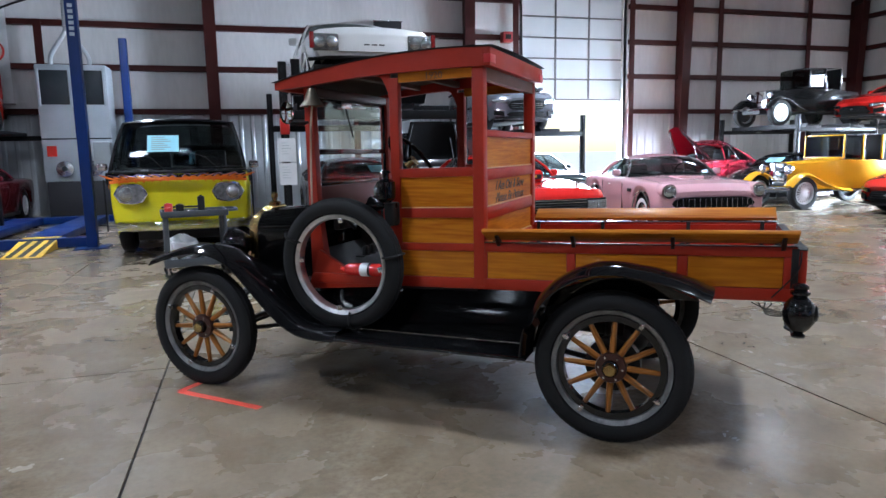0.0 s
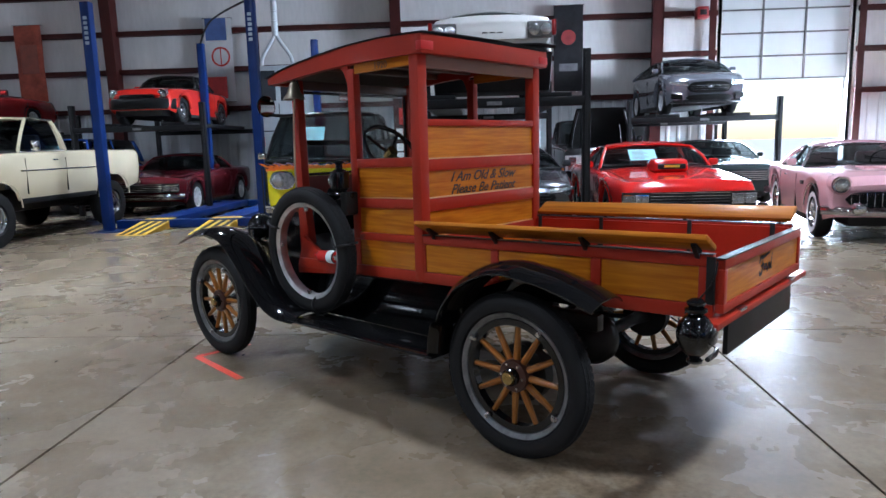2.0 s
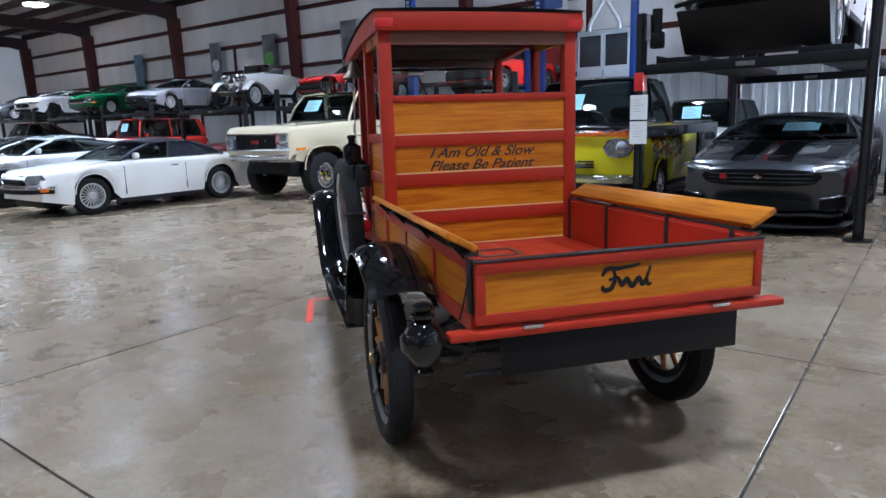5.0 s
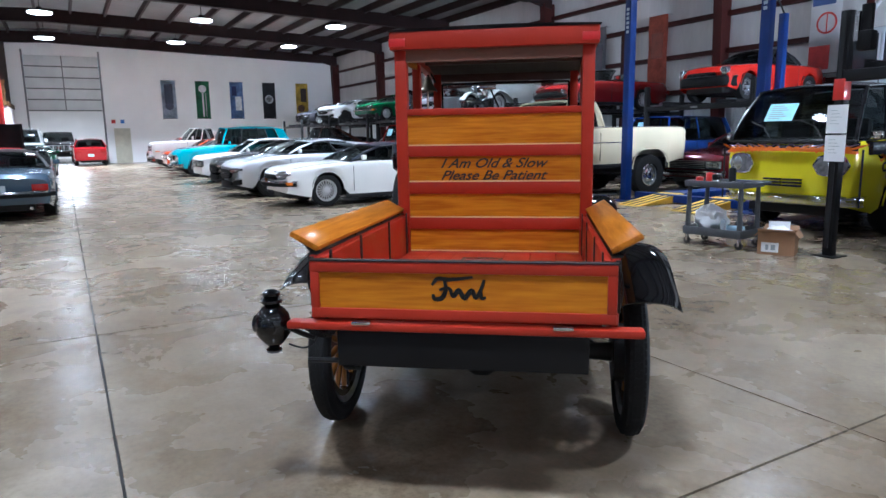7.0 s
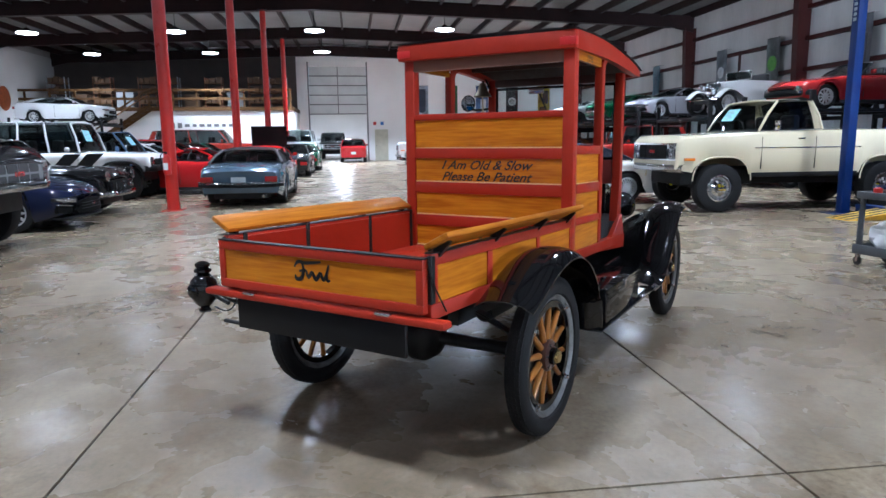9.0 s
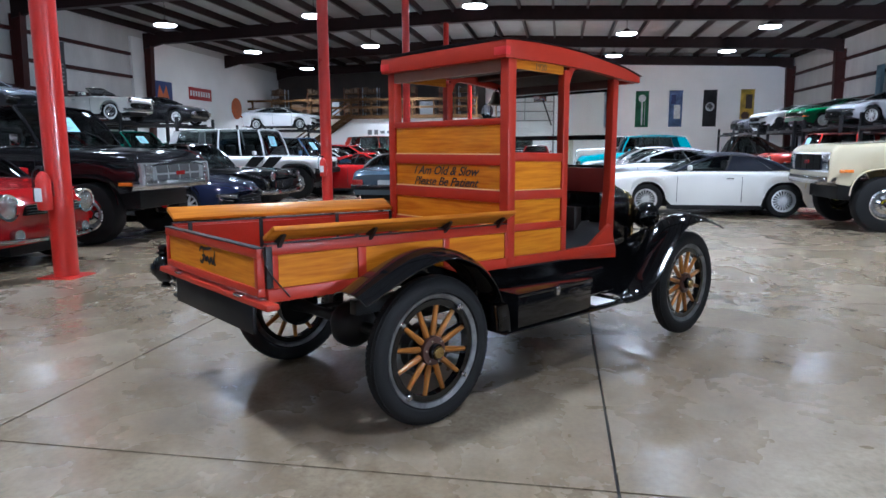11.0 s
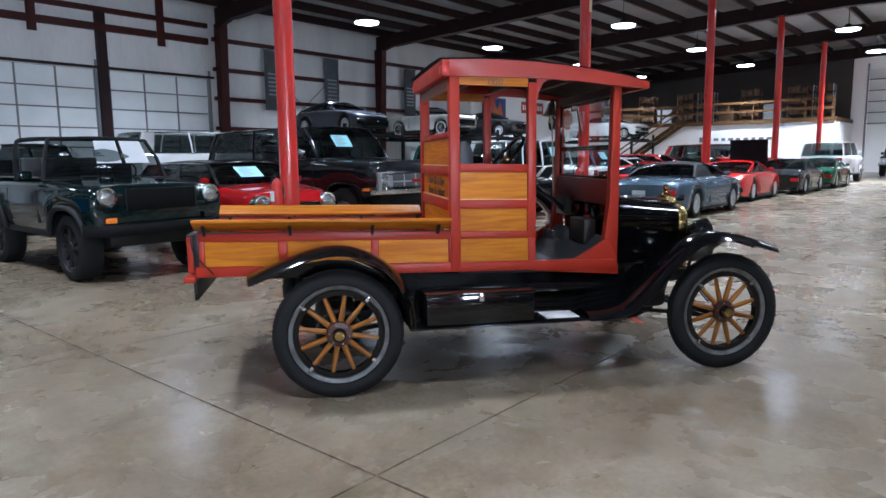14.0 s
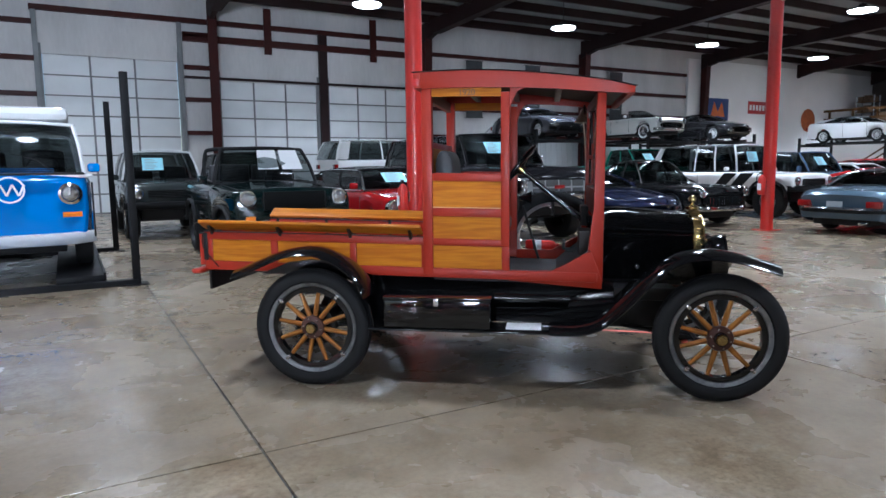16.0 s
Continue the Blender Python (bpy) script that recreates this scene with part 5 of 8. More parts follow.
mr_ = tp("side_mirror", lathe([(0, 0.028), (0.035, 0.024), (0.060, 0.008), (0.064, 0.0), (0.060, -0.006)], 26, "X", (1.815, 0.712, 1.708)), BLACK, "round black side mirror")
part("mirror_glass", tilt(lathe([(0.058, -0.005), (0.03, -0.008), (0, -0.009)], 26, "X", (1.815, 0.712, 1.708))), mat("mirror_glass", (0.30, 0.31, 0.32), 0.04, 1.0), mr_)
part("arm", tilt(pipe(smooth_path([(1.80, 0.53, 1.66), (1.81, 0.60, 1.655), (1.83, 0.69, 1.665), (1.838, 0.71, 1.70)]), 0.010, 8)), BLACK_IRON, mr_)
# lettering
ZT = 0.0205 * 0.72
BROWNINK = mat("dark_brown_ink", (0.014, 0.008, 0.005), 0.5)
DATEINK = mat("faded_date_ink", (0.14, 0.055, 0.012), 0.5)
words("lettering", "I Am Old & Slow", 0.076, BROWNINK, TR, pose(0.7145, 0.006, 1.253 - ZT, 90, 0, -90) @ Matrix.Diagonal((1.14, 1, 1, 1)), 0.45, 0.0013)
words("lettering", "Please Be Patient", 0.076, BROWNINK, TR, pose(0.7145, 0.006, 1.184 - ZT, 90, 0, -90) @ Matrix.Diagonal((1.14, 1, 1, 1)), 0.45, 0.0013)
words("lettering", "1920", 0.052, DATEINK, TR, pose(0.985, -0.5465, 1.845, 90, 0, 0), 0.0, 0.001)
words("lettering", "1920", 0.052, DATEINK, TR, pose(0.985, 0.5465, 1.845, 90, 0, 180), 0.0, 0.001)

# ---- parked vehicles: one builder for closed bodies, one for old open-wheeled ones ----
KINDS = {
    "coupe": dict(L=4.70, W=1.88, H=1.36, wb=2.72, fo=0.92, r=0.34, clear=0.20, top=[(0, 0.70), (0.012, 0.79), (0.05, 0.85), (0.29, 0.985), (0.5, 0.99), (0.85, 1.06), (0.97, 1.05), (1, 0.93)], cab=(0.29, 0.45, 0.66, 0.87), face="modern"),
    "gt": dict(L=4.76, W=1.79, H=1.26, wb=2.59, fo=0.94, r=0.32, clear=0.20, top=[(0, 0.64), (0.012, 0.73), (0.04, 0.775), (0.16, 0.835), (0.37, 0.90), (0.6, 0.90), (0.85, 0.885), (0.97, 0.83), (1, 0.74)], cab=(0.315, 0.465, 0.64, 0.765), face="oval", bump="chrome", round=0.24, hz=0.66, bz=0.50, bh=0.05, pad=True, wheel="lattice", ro=0.11, wroof=0.68),
    "sedan": dict(L=4.55, W=1.76, H=1.38, wb=2.70, fo=0.82, r=0.32, clear=0.20, top=[(0, 0.74), (0.012, 0.81), (0.04, 0.85), (0.27, 0.94), (0.5, 0.95), (0.8, 1.0), (0.97, 0.98), (1, 0.85)], cab=(0.28, 0.42, 0.68, 0.82), face="quad"),
    "muscle": dict(L=5.05, W=1.93, H=1.38, wb=2.95, fo=0.95, r=0.35, clear=0.24, top=[(0, 0.72), (0.015, 0.84), (0.3, 0.95), (0.62, 0.99), (0.97, 0.97), (1, 0.86)], cab=(0.36, 0.45, 0.58, 0.66), face="quad", bump="chrome"),
    "fifties": dict(L=4.50, W=1.80, H=1.32, wb=2.59, fo=0.80, r=0.34, clear=0.24, hz=0.765, bz=0.42, bh=0.06, top=[(0, 0.74), (0.02, 0.84), (0.1, 0.89), (0.36, 0.93), (0.6, 0.92), (0.85, 0.95), (0.97, 0.93), (1, 0.80)], cab=(0.38, 0.47, 0.62, 0.72), face="bird", bump="chrome", wheel="white", lips=True, wroof=0.66),
    "forties": dict(L=4.90, W=1.85, H=1.62, wb=2.95, fo=0.80, r=0.35, clear=0.26, top=[(0, 0.78), (0.03, 0.95), (0.3, 1.08), (0.6, 1.08), (0.85, 0.98), (0.97, 0.75), (1, 0.6)], cab=(0.36, 0.44, 0.60, 0.88), face="round", bump="chrome", wheel="mag"),
    "pickup": dict(L=5.35, W=2.00, H=1.93, wb=3.34, fo=0.88, r=0.42, clear=0.62, wroof=0.80, top=[(0, 1.10), (0.012, 1.24), (0.29, 1.32), (0.6, 1.35), (0.99, 1.35), (1, 1.28)], cab=(0.30, 0.385, 0.54, 0.575), face="truck", bump="chrome", wheel="mag", tw=0.30),
    "suv": dict(wroof=0.80, L=5.40, W=2.00, H=1.98, wb=3.25, fo=0.90, r=0.42, clear=0.60, top=[(0, 1.10), (0.012, 1.24), (0.29, 1.32), (0.6, 1.34), (0.99, 1.34), (1, 1.25)], cab=(0.30, 0.385, 0.95, 0.995), face="truck", bump="chrome", wheel="mag", tw=0.30),
    "jeep": dict(L=4.10, W=1.75, H=1.82, wb=2.54, fo=0.66, r=0.40, clear=0.55, top=[(0, 1.02), (0.01, 1.10), (0.33, 1.16), (0.6, 1.16), (0.99, 1.16), (1, 1.1)], cab=(0.35, 0.40, 0.95, 0.99), face="round", bump="dark", wheel="mag", tw=0.27),
    "van": dict(L=4.30, W=1.90, H=2.02, wb=2.29, fo=1.05, r=0.34, clear=0.30, top=[(0, 1.10), (0.01, 1.17), (0.05, 1.20), (0.5, 1.20), (1, 1.18)], cab=(0.015, 0.115, 0.96, 0.995), face="round", bump="chrome"),
    "bus": dict(L=4.40, W=1.72, H=1.96, wb=2.40, fo=1.0, r=0.33, clear=0.34, top=[(0, 1.14), (0.01, 1.20), (0.05, 1.22), (0.5, 1.22), (1, 1.18)], cab=(0.02, 0.085, 0.95, 0.985), face="bus", bump="white"),
    "mini": dict(L=3.72, W=1.68, H=1.41, wb=2.47, fo=0.70, r=0.32, clear=0.20, top=[(0, 0.72), (0.04, 0.86), (0.24, 0.98), (0.6, 1.0), (0.97, 1.02), (1, 0.9)], cab=(0.27, 0.40, 0.92, 0.985), face="round"),
    "roadster": dict(L=4.00, W=1.60, H=1.24, wb=2.35, fo=0.75, r=0.31, clear=0.20, top=[(0, 0.58), (0.03, 0.70), (0.3, 0.84), (0.6, 0.86), (0.95, 0.84), (1, 0.70)], cab=(0.40, 0.49, 0.60, 0.70), face="round", bump="chrome"),
    "hatch": dict(L=4.20, W=1.75, H=1.50, wb=2.55, fo=0.80, r=0.31, clear=0.20, top=[(0, 0.70), (0.04, 0.84), (0.25, 0.98), (0.6, 1.02), (0.97, 1.04), (1, 0.92)], cab=(0.26, 0.42, 0.88, 0.98), face="modern"),
    "sports": dict(L=4.30, W=1.78, H=1.25, wb=2.40, fo=0.90, r=0.32, clear=0.17, top=[(0, 0.54), (0.015, 0.64), (0.05, 0.70), (0.2, 0.82), (0.34, 0.87), (0.6, 0.90), (0.9, 0.86), (1, 0.68)], cab=(0.34, 0.48, 0.58, 0.84), face="modern"),
}
_wheels = {}


def car_wheel(parent, x, y, r, tw, style, s):
    key = (r, tw, style)
    m = pose(x, y, r, 0, 0, 0 if s > 0 else 180)
    if key in _wheels:
        w = again(_wheels[key], parent, m)
        for c in _wheels[key].children:
            again(c, w)
        return w
    h = tw / 2
    ri = r * (0.54 if style == "mag" and r > 0.4 else 0.62 if style in ("mag", "white") else 0.68)
    pr = [(ri, -h * 0.8), (ri + 0.012, -h * 0.95), (r * 0.86, -h), (r * 0.965, -h * 0.86), (r, -h * 0.55), (r, h * 0.55), (r * 0.965, h * 0.86), (r * 0.86, h), (ri + 0.012, h * 0.95), (ri, h * 0.8), (ri, -h * 0.8)]
    w = part("wheel", lathe(pr, 32), RUBBER, parent, "", m)
    _wheels[key] = w
    if style == "white":
        part("whitewall", lathe([(ri + 0.01, h * 0.97), (r * 0.80, h * 1.012), (r * 0.84, h * 1.005)], 32), PAPER, w, "white tyre sidewall")
    if style in ("alloy", "wire", "dark", "lattice"):
        bm = lathe([(ri, -h * 0.7), (ri, h * 0.82), (ri - 0.018, h * 0.84), (ri - 0.03, h * 0.5), (ri - 0.035, -h * 0.2)], 32)
        n = 10 if style in ("alloy", "dark") else 20
        for i in range(n):
            a = 2 * math.pi * i / n
            box(bm, (0.5 * ri * math.cos(a), h * 0.58, 0.5 * ri * math.sin(a)), (ri * 0.95, 0.03, ri * (0.16 if style in ("alloy", "dark") else 0.07)), 0, Matrix.Rotation(-a, 4, "Y"))
        lathe([(0, h * 0.85), (0.06, h * 0.82), (0.075, h * 0.5)], 20, "Y", (0, 0, 0), bm)
        part("rim", bm, ALLOY if style != "dark" else DARK, w)
        part("brake_disc", lathe([(0, h * 0.1), (ri * 0.85, h * 0.1), (ri * 0.85, 0)], 24), DARK, w)
    else:
        bm = lathe([(ri, h * 0.82), (ri - 0.02, h * 0.86), (ri - 0.03, h * 0.45), (ri * 0.72, h * 0.30), (ri * 0.60, h * 0.62), (ri * 0.38, h * 0.70), (ri * 0.34, h * 0.9), (0, h * 0.95)], 32)
        part("rim", bm, CHROME if style in ("white", "mag") else ALLOY, w)
        if style == "mag":
            part("vent_ring", lathe([(ri * 0.60, h * 0.50), (ri * 0.64, h * 0.56), (ri * 0.80, h * 0.50), (ri * 0.82, h * 0.42)], 24), RIMDULL, w)
    return w


def lerp(pts, s):
    return float(np.interp(s, [p[0] for p in pts], [p[1] for p in pts]))


ROUND = dict(coupe=0.24, gt=0.13, sedan=0.14, muscle=0.08, fifties=0.16, forties=0.22, pickup=0.04, suv=0.04, jeep=0.03, van=0.12, bus=0.15, mini=0.22, roadster=0.22, hatch=0.24, sports=0.30)
UPRIGHT = ("jeep", "van", "bus", "pickup", "suv")


def car(kind, label, x, y, a, col, z=0.0, category="car", roof="paint", glass=True, sign=0, grp="parked vehicles", **over):
    sp = dict(KINDS[kind])
    sp.setdefault("bump", "paint"), sp.setdefault("wheel", "alloy"), sp.setdefault("tw", 0.21)
    sp.update(over)
    L, W, H, r, clear, top = sp["L"], sp["W"], sp["H"], sp["r"], sp["clear"], sp["top"]
    name = {"pickup": "pickup_truck", "van": "van", "bus": "camper_van", "suv": "offroader", "jeep": "offroader"}.get(kind, "car")
    root = thing(name, pose(x, y, z, 0, 0, a), label, category, grp)
    body_m = paint(col, sp.get("rough", 0.22), sp.get("metal", 0.0))
    xf, xr = L / 2 - sp["fo"], L / 2 - sp["fo"] - sp["wb"]
    ra = r * sp.get("arch", 1.17)
    an = sp.get("archn", 3.0 if kind in ("pickup", "suv", "jeep") else 2.1)
    sup = lambda v: math.copysign(abs(v) ** (2 / an), v)
    kn = sp.get("round", ROUND[kind])
    tall = kind in UPRIGHT

    def bow(px, u):
        d = max(0.0, (abs(2 * px / L) - 0.5) / 0.5)
        return px - math.copysign(kn * min(1, abs(u) / (W / 2)) ** 2.6 * d ** 1.5, px)

    ss = sorted({0.0, 0.006, 0.02, 0.05, *[i / 26 for i in range(27)], 0.95, 0.98, 0.994, 1.0, *[(L / 2 - (w + ra * q)) / L for w in (xf, xr) for q in (-0.999, -0.97, -0.88, -0.7, -0.45, -0.15, 0.15, 0.45, 0.7, 0.88, 0.97, 0.999)]})
    ss = [s for s in ss if 0 <= s <= 1]
    cr = sp.get("crown", 0.035)
    rows = []
    for s in ss:
        px = L / 2 - s * L
        zt = lerp(top, s)
        e = abs(2 * s - 1)
        w = W / 2 * (1 - sp.get("taper", 0.09) * e ** 6 - (0.03 if s in (0.0, 1.0) else 0))
        zb = clear + 0.10 * max(0, (e - 0.78) / 0.22)
        for q in (xf, xr):
            d = abs(px - q)
            if d < ra:
                zb = max(zb, r + ra * (1 - (d / ra) ** an) ** (1 / an))
        zb = min(zb, zt - 0.10)
        g = zt - zb
        ro = min(sp.get("ro", 0.09), g * 0.4)
        pt = [(w * 0.94, zb), (w * 0.978, zb + 0.22 * g), (w * 0.997, zb + 0.46 * g), (w, zb + 0.60 * g), (w * 0.992, zt - ro * 1.15), (w * 0.975, zt - ro * 0.6), (w * 0.94, zt - ro * 0.2), (w * 0.87, zt), (w * 0.72, zt + cr * 0.3), (w * 0.55, zt + cr * 0.7), (w * 0.28, zt + cr * 0.95), (0, zt + cr)]
        rows.append([(bow(px, u), u, v) for u, v in pt] + [(bow(px, -u), -u, v) for u, v in pt[-2::-1]])
    bm, vs = grid_skin(rows)
    bm.faces.new(vs[0]), bm.faces.new(vs[-1])
    body = part("body", bm, body_m, root, "", None, 42)
    part("underbody", B(((0, 0, (clear + 0.55) / 2 + 0.02), (L * 0.90, W * 0.62, max(0.16, 0.5 - clear * 0.3))), ((xf, 0, r), (0.10, W * 0.80, 0.10)), ((xr, 0, r), (0.12, W * 0.80, 0.12)), bev=0.02), DARK, root)
    lip_m = CHROME if sp.get("lips") else body_m
    for q in (xf, xr):
        for s in (1, -1):
            car_wheel(root, q, s * (W / 2 - sp["tw"] / 2 - 0.03), r, sp["tw"], sp["wheel"], s)
            fl = 0.035 if sp.get("flare") else 0.012
            yy = lambda t: s * (W / 2 * (1 - sp.get("taper", 0.09) * min(1, abs(2 * (q + ra * math.cos(t)) / L)) ** 6) - 0.008)
            pts = [(bow(q + (ra + 0.004) * sup(math.cos(t)), yy(t)), yy(t), r + (ra + 0.004) * sup(math.sin(t))) for t in [math.pi * (0.04 + 0.92 * i / 16) for i in range(17)]]
            part("arch_flare", pipe(pts, fl, 6), DARK if sp.get("flare") else lip_m, root)
    # cabin
    sf, rf, rr, sr = sp["cab"]
    X = lambda s: L / 2 - s * L
    zf, zr = lerp(top, sf) + 0.01, lerp(top, sr) + 0.01
    wb_, wt = W / 2 * sp.get("wbase", 0.90), W / 2 * sp.get("wroof", 0.71)
    arch = sp.get("arc", 0.05 if tall else 0.085)
    zt = H - arch
    up = lambda t: arch * math.sin(math.pi * (0.10 + 0.78 * min(1, max(0, t))))
    part("cabin_floor", B(((X((sf + sr) / 2), 0, (zf + zr) / 2 + 0.028), (L * (sr - sf) * 0.92, wb_ * 1.80, 0.012))), CABIN, root)
    hs = min(0.30, max(0.12, (H - zf) * 0.55))
    seat = None
    for sx in ((rf + 0.09, rf + 0.30) if (rr - rf) > 0.24 else (rf + 0.10,)):
        if sx < sr - 0.03 and glass is not None:
            for s in (1, -1):
                if seat is None:
                    seat = part("seat", S((-0.08, -0.23, -0.02), (0.05, 0.23, hs), 0.05), sp.get("trim", LEATHER), root, "", Matrix.Translation((X(sx), s * W * 0.2, zf)))
                else:
                    again(seat, root, Matrix.Translation((X(sx), s * W * 0.2, zf)))
    part("steering_wheel", pipe([(X(sf + 0.075) + 0.05 * math.sin(t), W * 0.2 + 0.17 * math.cos(t), zf + 0.08 + 0.15 * math.sin(t)) for t in [2 * math.pi * i / 18 for i in range(18)]], 0.012, 6, True), DARK, root)
    roof_m = body_m if roof == "paint" else roof
    pil_m = roof_m if roof is not None else DARK
    A = {s: (Vector((X(sf), s * wb_, zf)), Vector((X(rf), s * wt, zt))) for s in (1, -1)}
    C = {s: (Vector((X(sr), s * wb_, zr)), Vector((X(rr), s * wt, zt - 0.01))) for s in (1, -1)}
    bulge = 0.03 if kind in ("jeep",) else 0.06 if tall else 0.13

    def screen(P, bulge):
        rws = []
        for t in (0.02, 0.25, 0.5, 0.75, 0.98):
            a1, b1 = P[1][0].lerp(P[1][1], t), P[-1][0].lerp(P[-1][1], t)
            rws.append([a1.lerp(b1, j / 10) + Vector((bulge * (1 - (j / 5 - 1) ** 2) + math.copysign(0.03 * math.sin(math.pi * t), bulge), 0, arch * 0.5 * t * (1 - (j / 5 - 1) ** 2) + 0.03 * math.sin(math.pi * t))) for j in range(11)])
        b, _ = grid_skin(rws)
        bmesh.ops.solidify(b, geom=b.faces[:], thickness=0.004)
        return b

    g = part("windscreen", screen(A, bulge), GLASS, root)
    g.visible_shadow = False
    across = [A[1][0].lerp(A[-1][0], j / 10) + Vector((bulge * (1 - (j / 5 - 1) ** 2) + 0.012, 0, 0.006)) for j in range(11)]
    part("cowl_seal", pipe(across, 0.016, 6), DARK, root)
    for k in (0.62, 0.28) if kind != "jeep" else ():
        p0 = across[int(k * 10)]
        d = (A[1][1] - A[1][0])
        part("wiper", pipe([p0 + Vector((0.02, 0, 0.012)), p0 + Vector((0.035 + d.x * 0.22, -0.18, d.z * 0.22 + 0.035)), p0 + Vector((0.03 + d.x * 0.34, -0.42, d.z * 0.34 + 0.035))], 0.007, 5), DARK, root)
    for s in (1, -1):
        part("pillar", pipe([A[s][0], A[s][0].lerp(A[s][1], 0.5) + Vector((0.02, s * 0.01, 0.025)), A[s][1]], 0.026, 6), CHROME if sp.get("lips") else pil_m, root)
    part("screen_rail", pipe([A[1][1].lerp(A[-1][1], j / 10) + Vector((bulge * (1 - (j / 5 - 1) ** 2), 0, arch * 0.5 * (1 - (j / 5 - 1) ** 2))) for j in range(11)], 0.024, 6), CHROME if sp.get("lips") else pil_m, root)
    if roof is not None:
        rws = []
        n = 12
        for i in range(n + 1):
            t = i / n
            px = X(rf) + 0.04 + (X(rr) - X(rf) - 0.07) * t
            rws.append([(px + (bulge * 0.9 * (1 - (j / 6 - 1) ** 2) if i == 0 else bulge * 0.4 * (1 - (j / 6 - 1) ** 2) if i == 1 else 0), (wt + 0.02) * (j / 6 - 1) * (1 - 0.05 * (2 * t - 1) ** 4), zt + up(t) * (1 - 0.55 * abs(j / 6 - 1) ** 3) + arch * 0.12 * (1 - (j / 6 - 1) ** 2) - (0.035 if j in (0, 12) else 0) - (0.012 if i in (0, n) else 0)) for j in range(13)])
        b, _ = grid_skin(rws)
        bmesh.ops.solidify(b, geom=b.faces[:], thickness=0.025)
        part("roof", b, roof_m, root, "" if roof == "paint" else "dark fabric or second-colour roof")
        g = part("rear_window", screen(C, -0.06), GLASS, root)
        g.visible_shadow = False
        cuts = sp.get("cuts", (0.5,))
        cp = sp.get("cp", 0.06 if tall else 0.14)
        fr = [0.0, *[c * (1 - cp) for c in cuts], 1.0 - cp, 1.0]
        for s in (1, -1):
            part("pillar", pipe([C[s][0], C[s][0].lerp(C[s][1], 0.5) + Vector((-0.02, s * 0.008, 0.02)), C[s][1]], 0.035, 6), pil_m, root)
            for f0, f1 in zip(fr, fr[1:]):
                solid = f0 >= 1 - cp - 1e-6 or (sp.get("blank") and f0 >= sp["blank"] * (1 - cp))
                rws = []
                for t in (0.03, 0.5, 1.0):
                    rw = []
                    for j in range(6):
                        f = f0 + (f1 - f0) * (0.02 + 0.96 * j / 5)
                        lo, hi = A[s][0].lerp(C[s][0], f), A[s][1].lerp(C[s][1], f) + Vector((0, 0, up(f) * 0.45 - 0.008))
                        rw.append(lo.lerp(hi, t) + Vector((0, s * (0.022 * math.sin(math.pi * t) + (0.004 if solid else 0)), 0)))
                    rws.append(rw)
                b, _ = grid_skin(rws)
                bmesh.ops.solidify(b, geom=b.faces[:], thickness=0.012 if solid else 0.004)
                g = part("quarter_panel" if solid else "side_window", b, pil_m if solid else GLASS, root)
                if not solid:
                    g.visible_shadow = False
            for f in fr[1:-2]:
                part("pillar", pipe([A[s][0].lerp(C[s][0], f), A[s][0].lerp(C[s][0], f).lerp(A[s][1].lerp(C[s][1], f), 0.5) + Vector((0, s * 0.022, 0)), A[s][1].lerp(C[s][1], f) + Vector((0, 0, up(f) * 0.45))], 0.024, 6), pil_m if tall else DARK, root)
            part("belt_trim", pipe([A[s][0].lerp(C[s][0], f) + Vector((0, s * 0.012, 0.004)) for f in (0.0, 0.33, 0.66, 1.0)], 0.010, 5), CHROME if sp["bump"] == "chrome" else DARK, root)
            part("gutter", pipe([A[s][1].lerp(C[s][1], f) + Vector((0, s * 0.022, up(f) * 0.45 - 0.006)) for f in [i / 8 for i in range(9)]], 0.010, 5), CHROME if sp["bump"] == "chrome" else DARK, root)
    # bonnet and boot shut lines
    for s in (1, -1):
        u = 0.80 * W / 2
        if kind not in ("van", "bus"):
            part("bonnet_gap", pipe([(bow(X(q), u), s * u, lerp(top, q) + cr * 0.15 + 0.001) for q in [0.04 + (sf - 0.05) * i / 8 for i in range(9)]], 0.0045, 4), DARK, root)
        if sr < 0.93:
            part("boot_gap", pipe([(bow(X(q), u), s * u, lerp(top, q) + cr * 0.15 + 0.001) for q in [sr + 0.01 + (0.97 - sr) * i / 5 for i in range(6)]], 0.0045, 4), DARK, root)
    # face and tail
    rise = []
    for q, v in top:
        if q <= 0.4 and (not rise or v > rise[-1][1]):
            rise.append((q, v))

    def nx(yy, zz):
        q = float(np.interp(zz, [v for _, v in rise], [u for u, _ in rise]))
        return bow(L / 2 - q * L, yy)

    def patch(nm, ys, lo, hi, off, m, parent=None, lab="", th=0.05):
        rws = []
        k = max(2, int(abs(ys[-1] - ys[0]) / 0.06))
        for i in range(k + 1):
            v = ys[0] + (ys[-1] - ys[0]) * i / k
            xs = sorted(ys)
            l_ = lo if ys[0] < ys[-1] else lo[::-1]
            h_ = hi if ys[0] < ys[-1] else hi[::-1]
            a_, b_ = float(np.interp(v, xs, l_)), float(np.interp(v, xs, h_))
            rws.append([(nx(v, a_) + off - th, v, a_), (nx(v, a_) + off, v, a_), (nx(v, (a_ + b_) / 2) + off + 0.004, v, (a_ + b_) / 2), (nx(v, b_) + off, v, b_), (nx(v, b_) + off - th, v, b_)])
        b, v2 = grid_skin(rws)
        b.faces.new(v2[0]), b.faces.new(v2[-1])
        return part(nm, b, m, parent or root, lab)

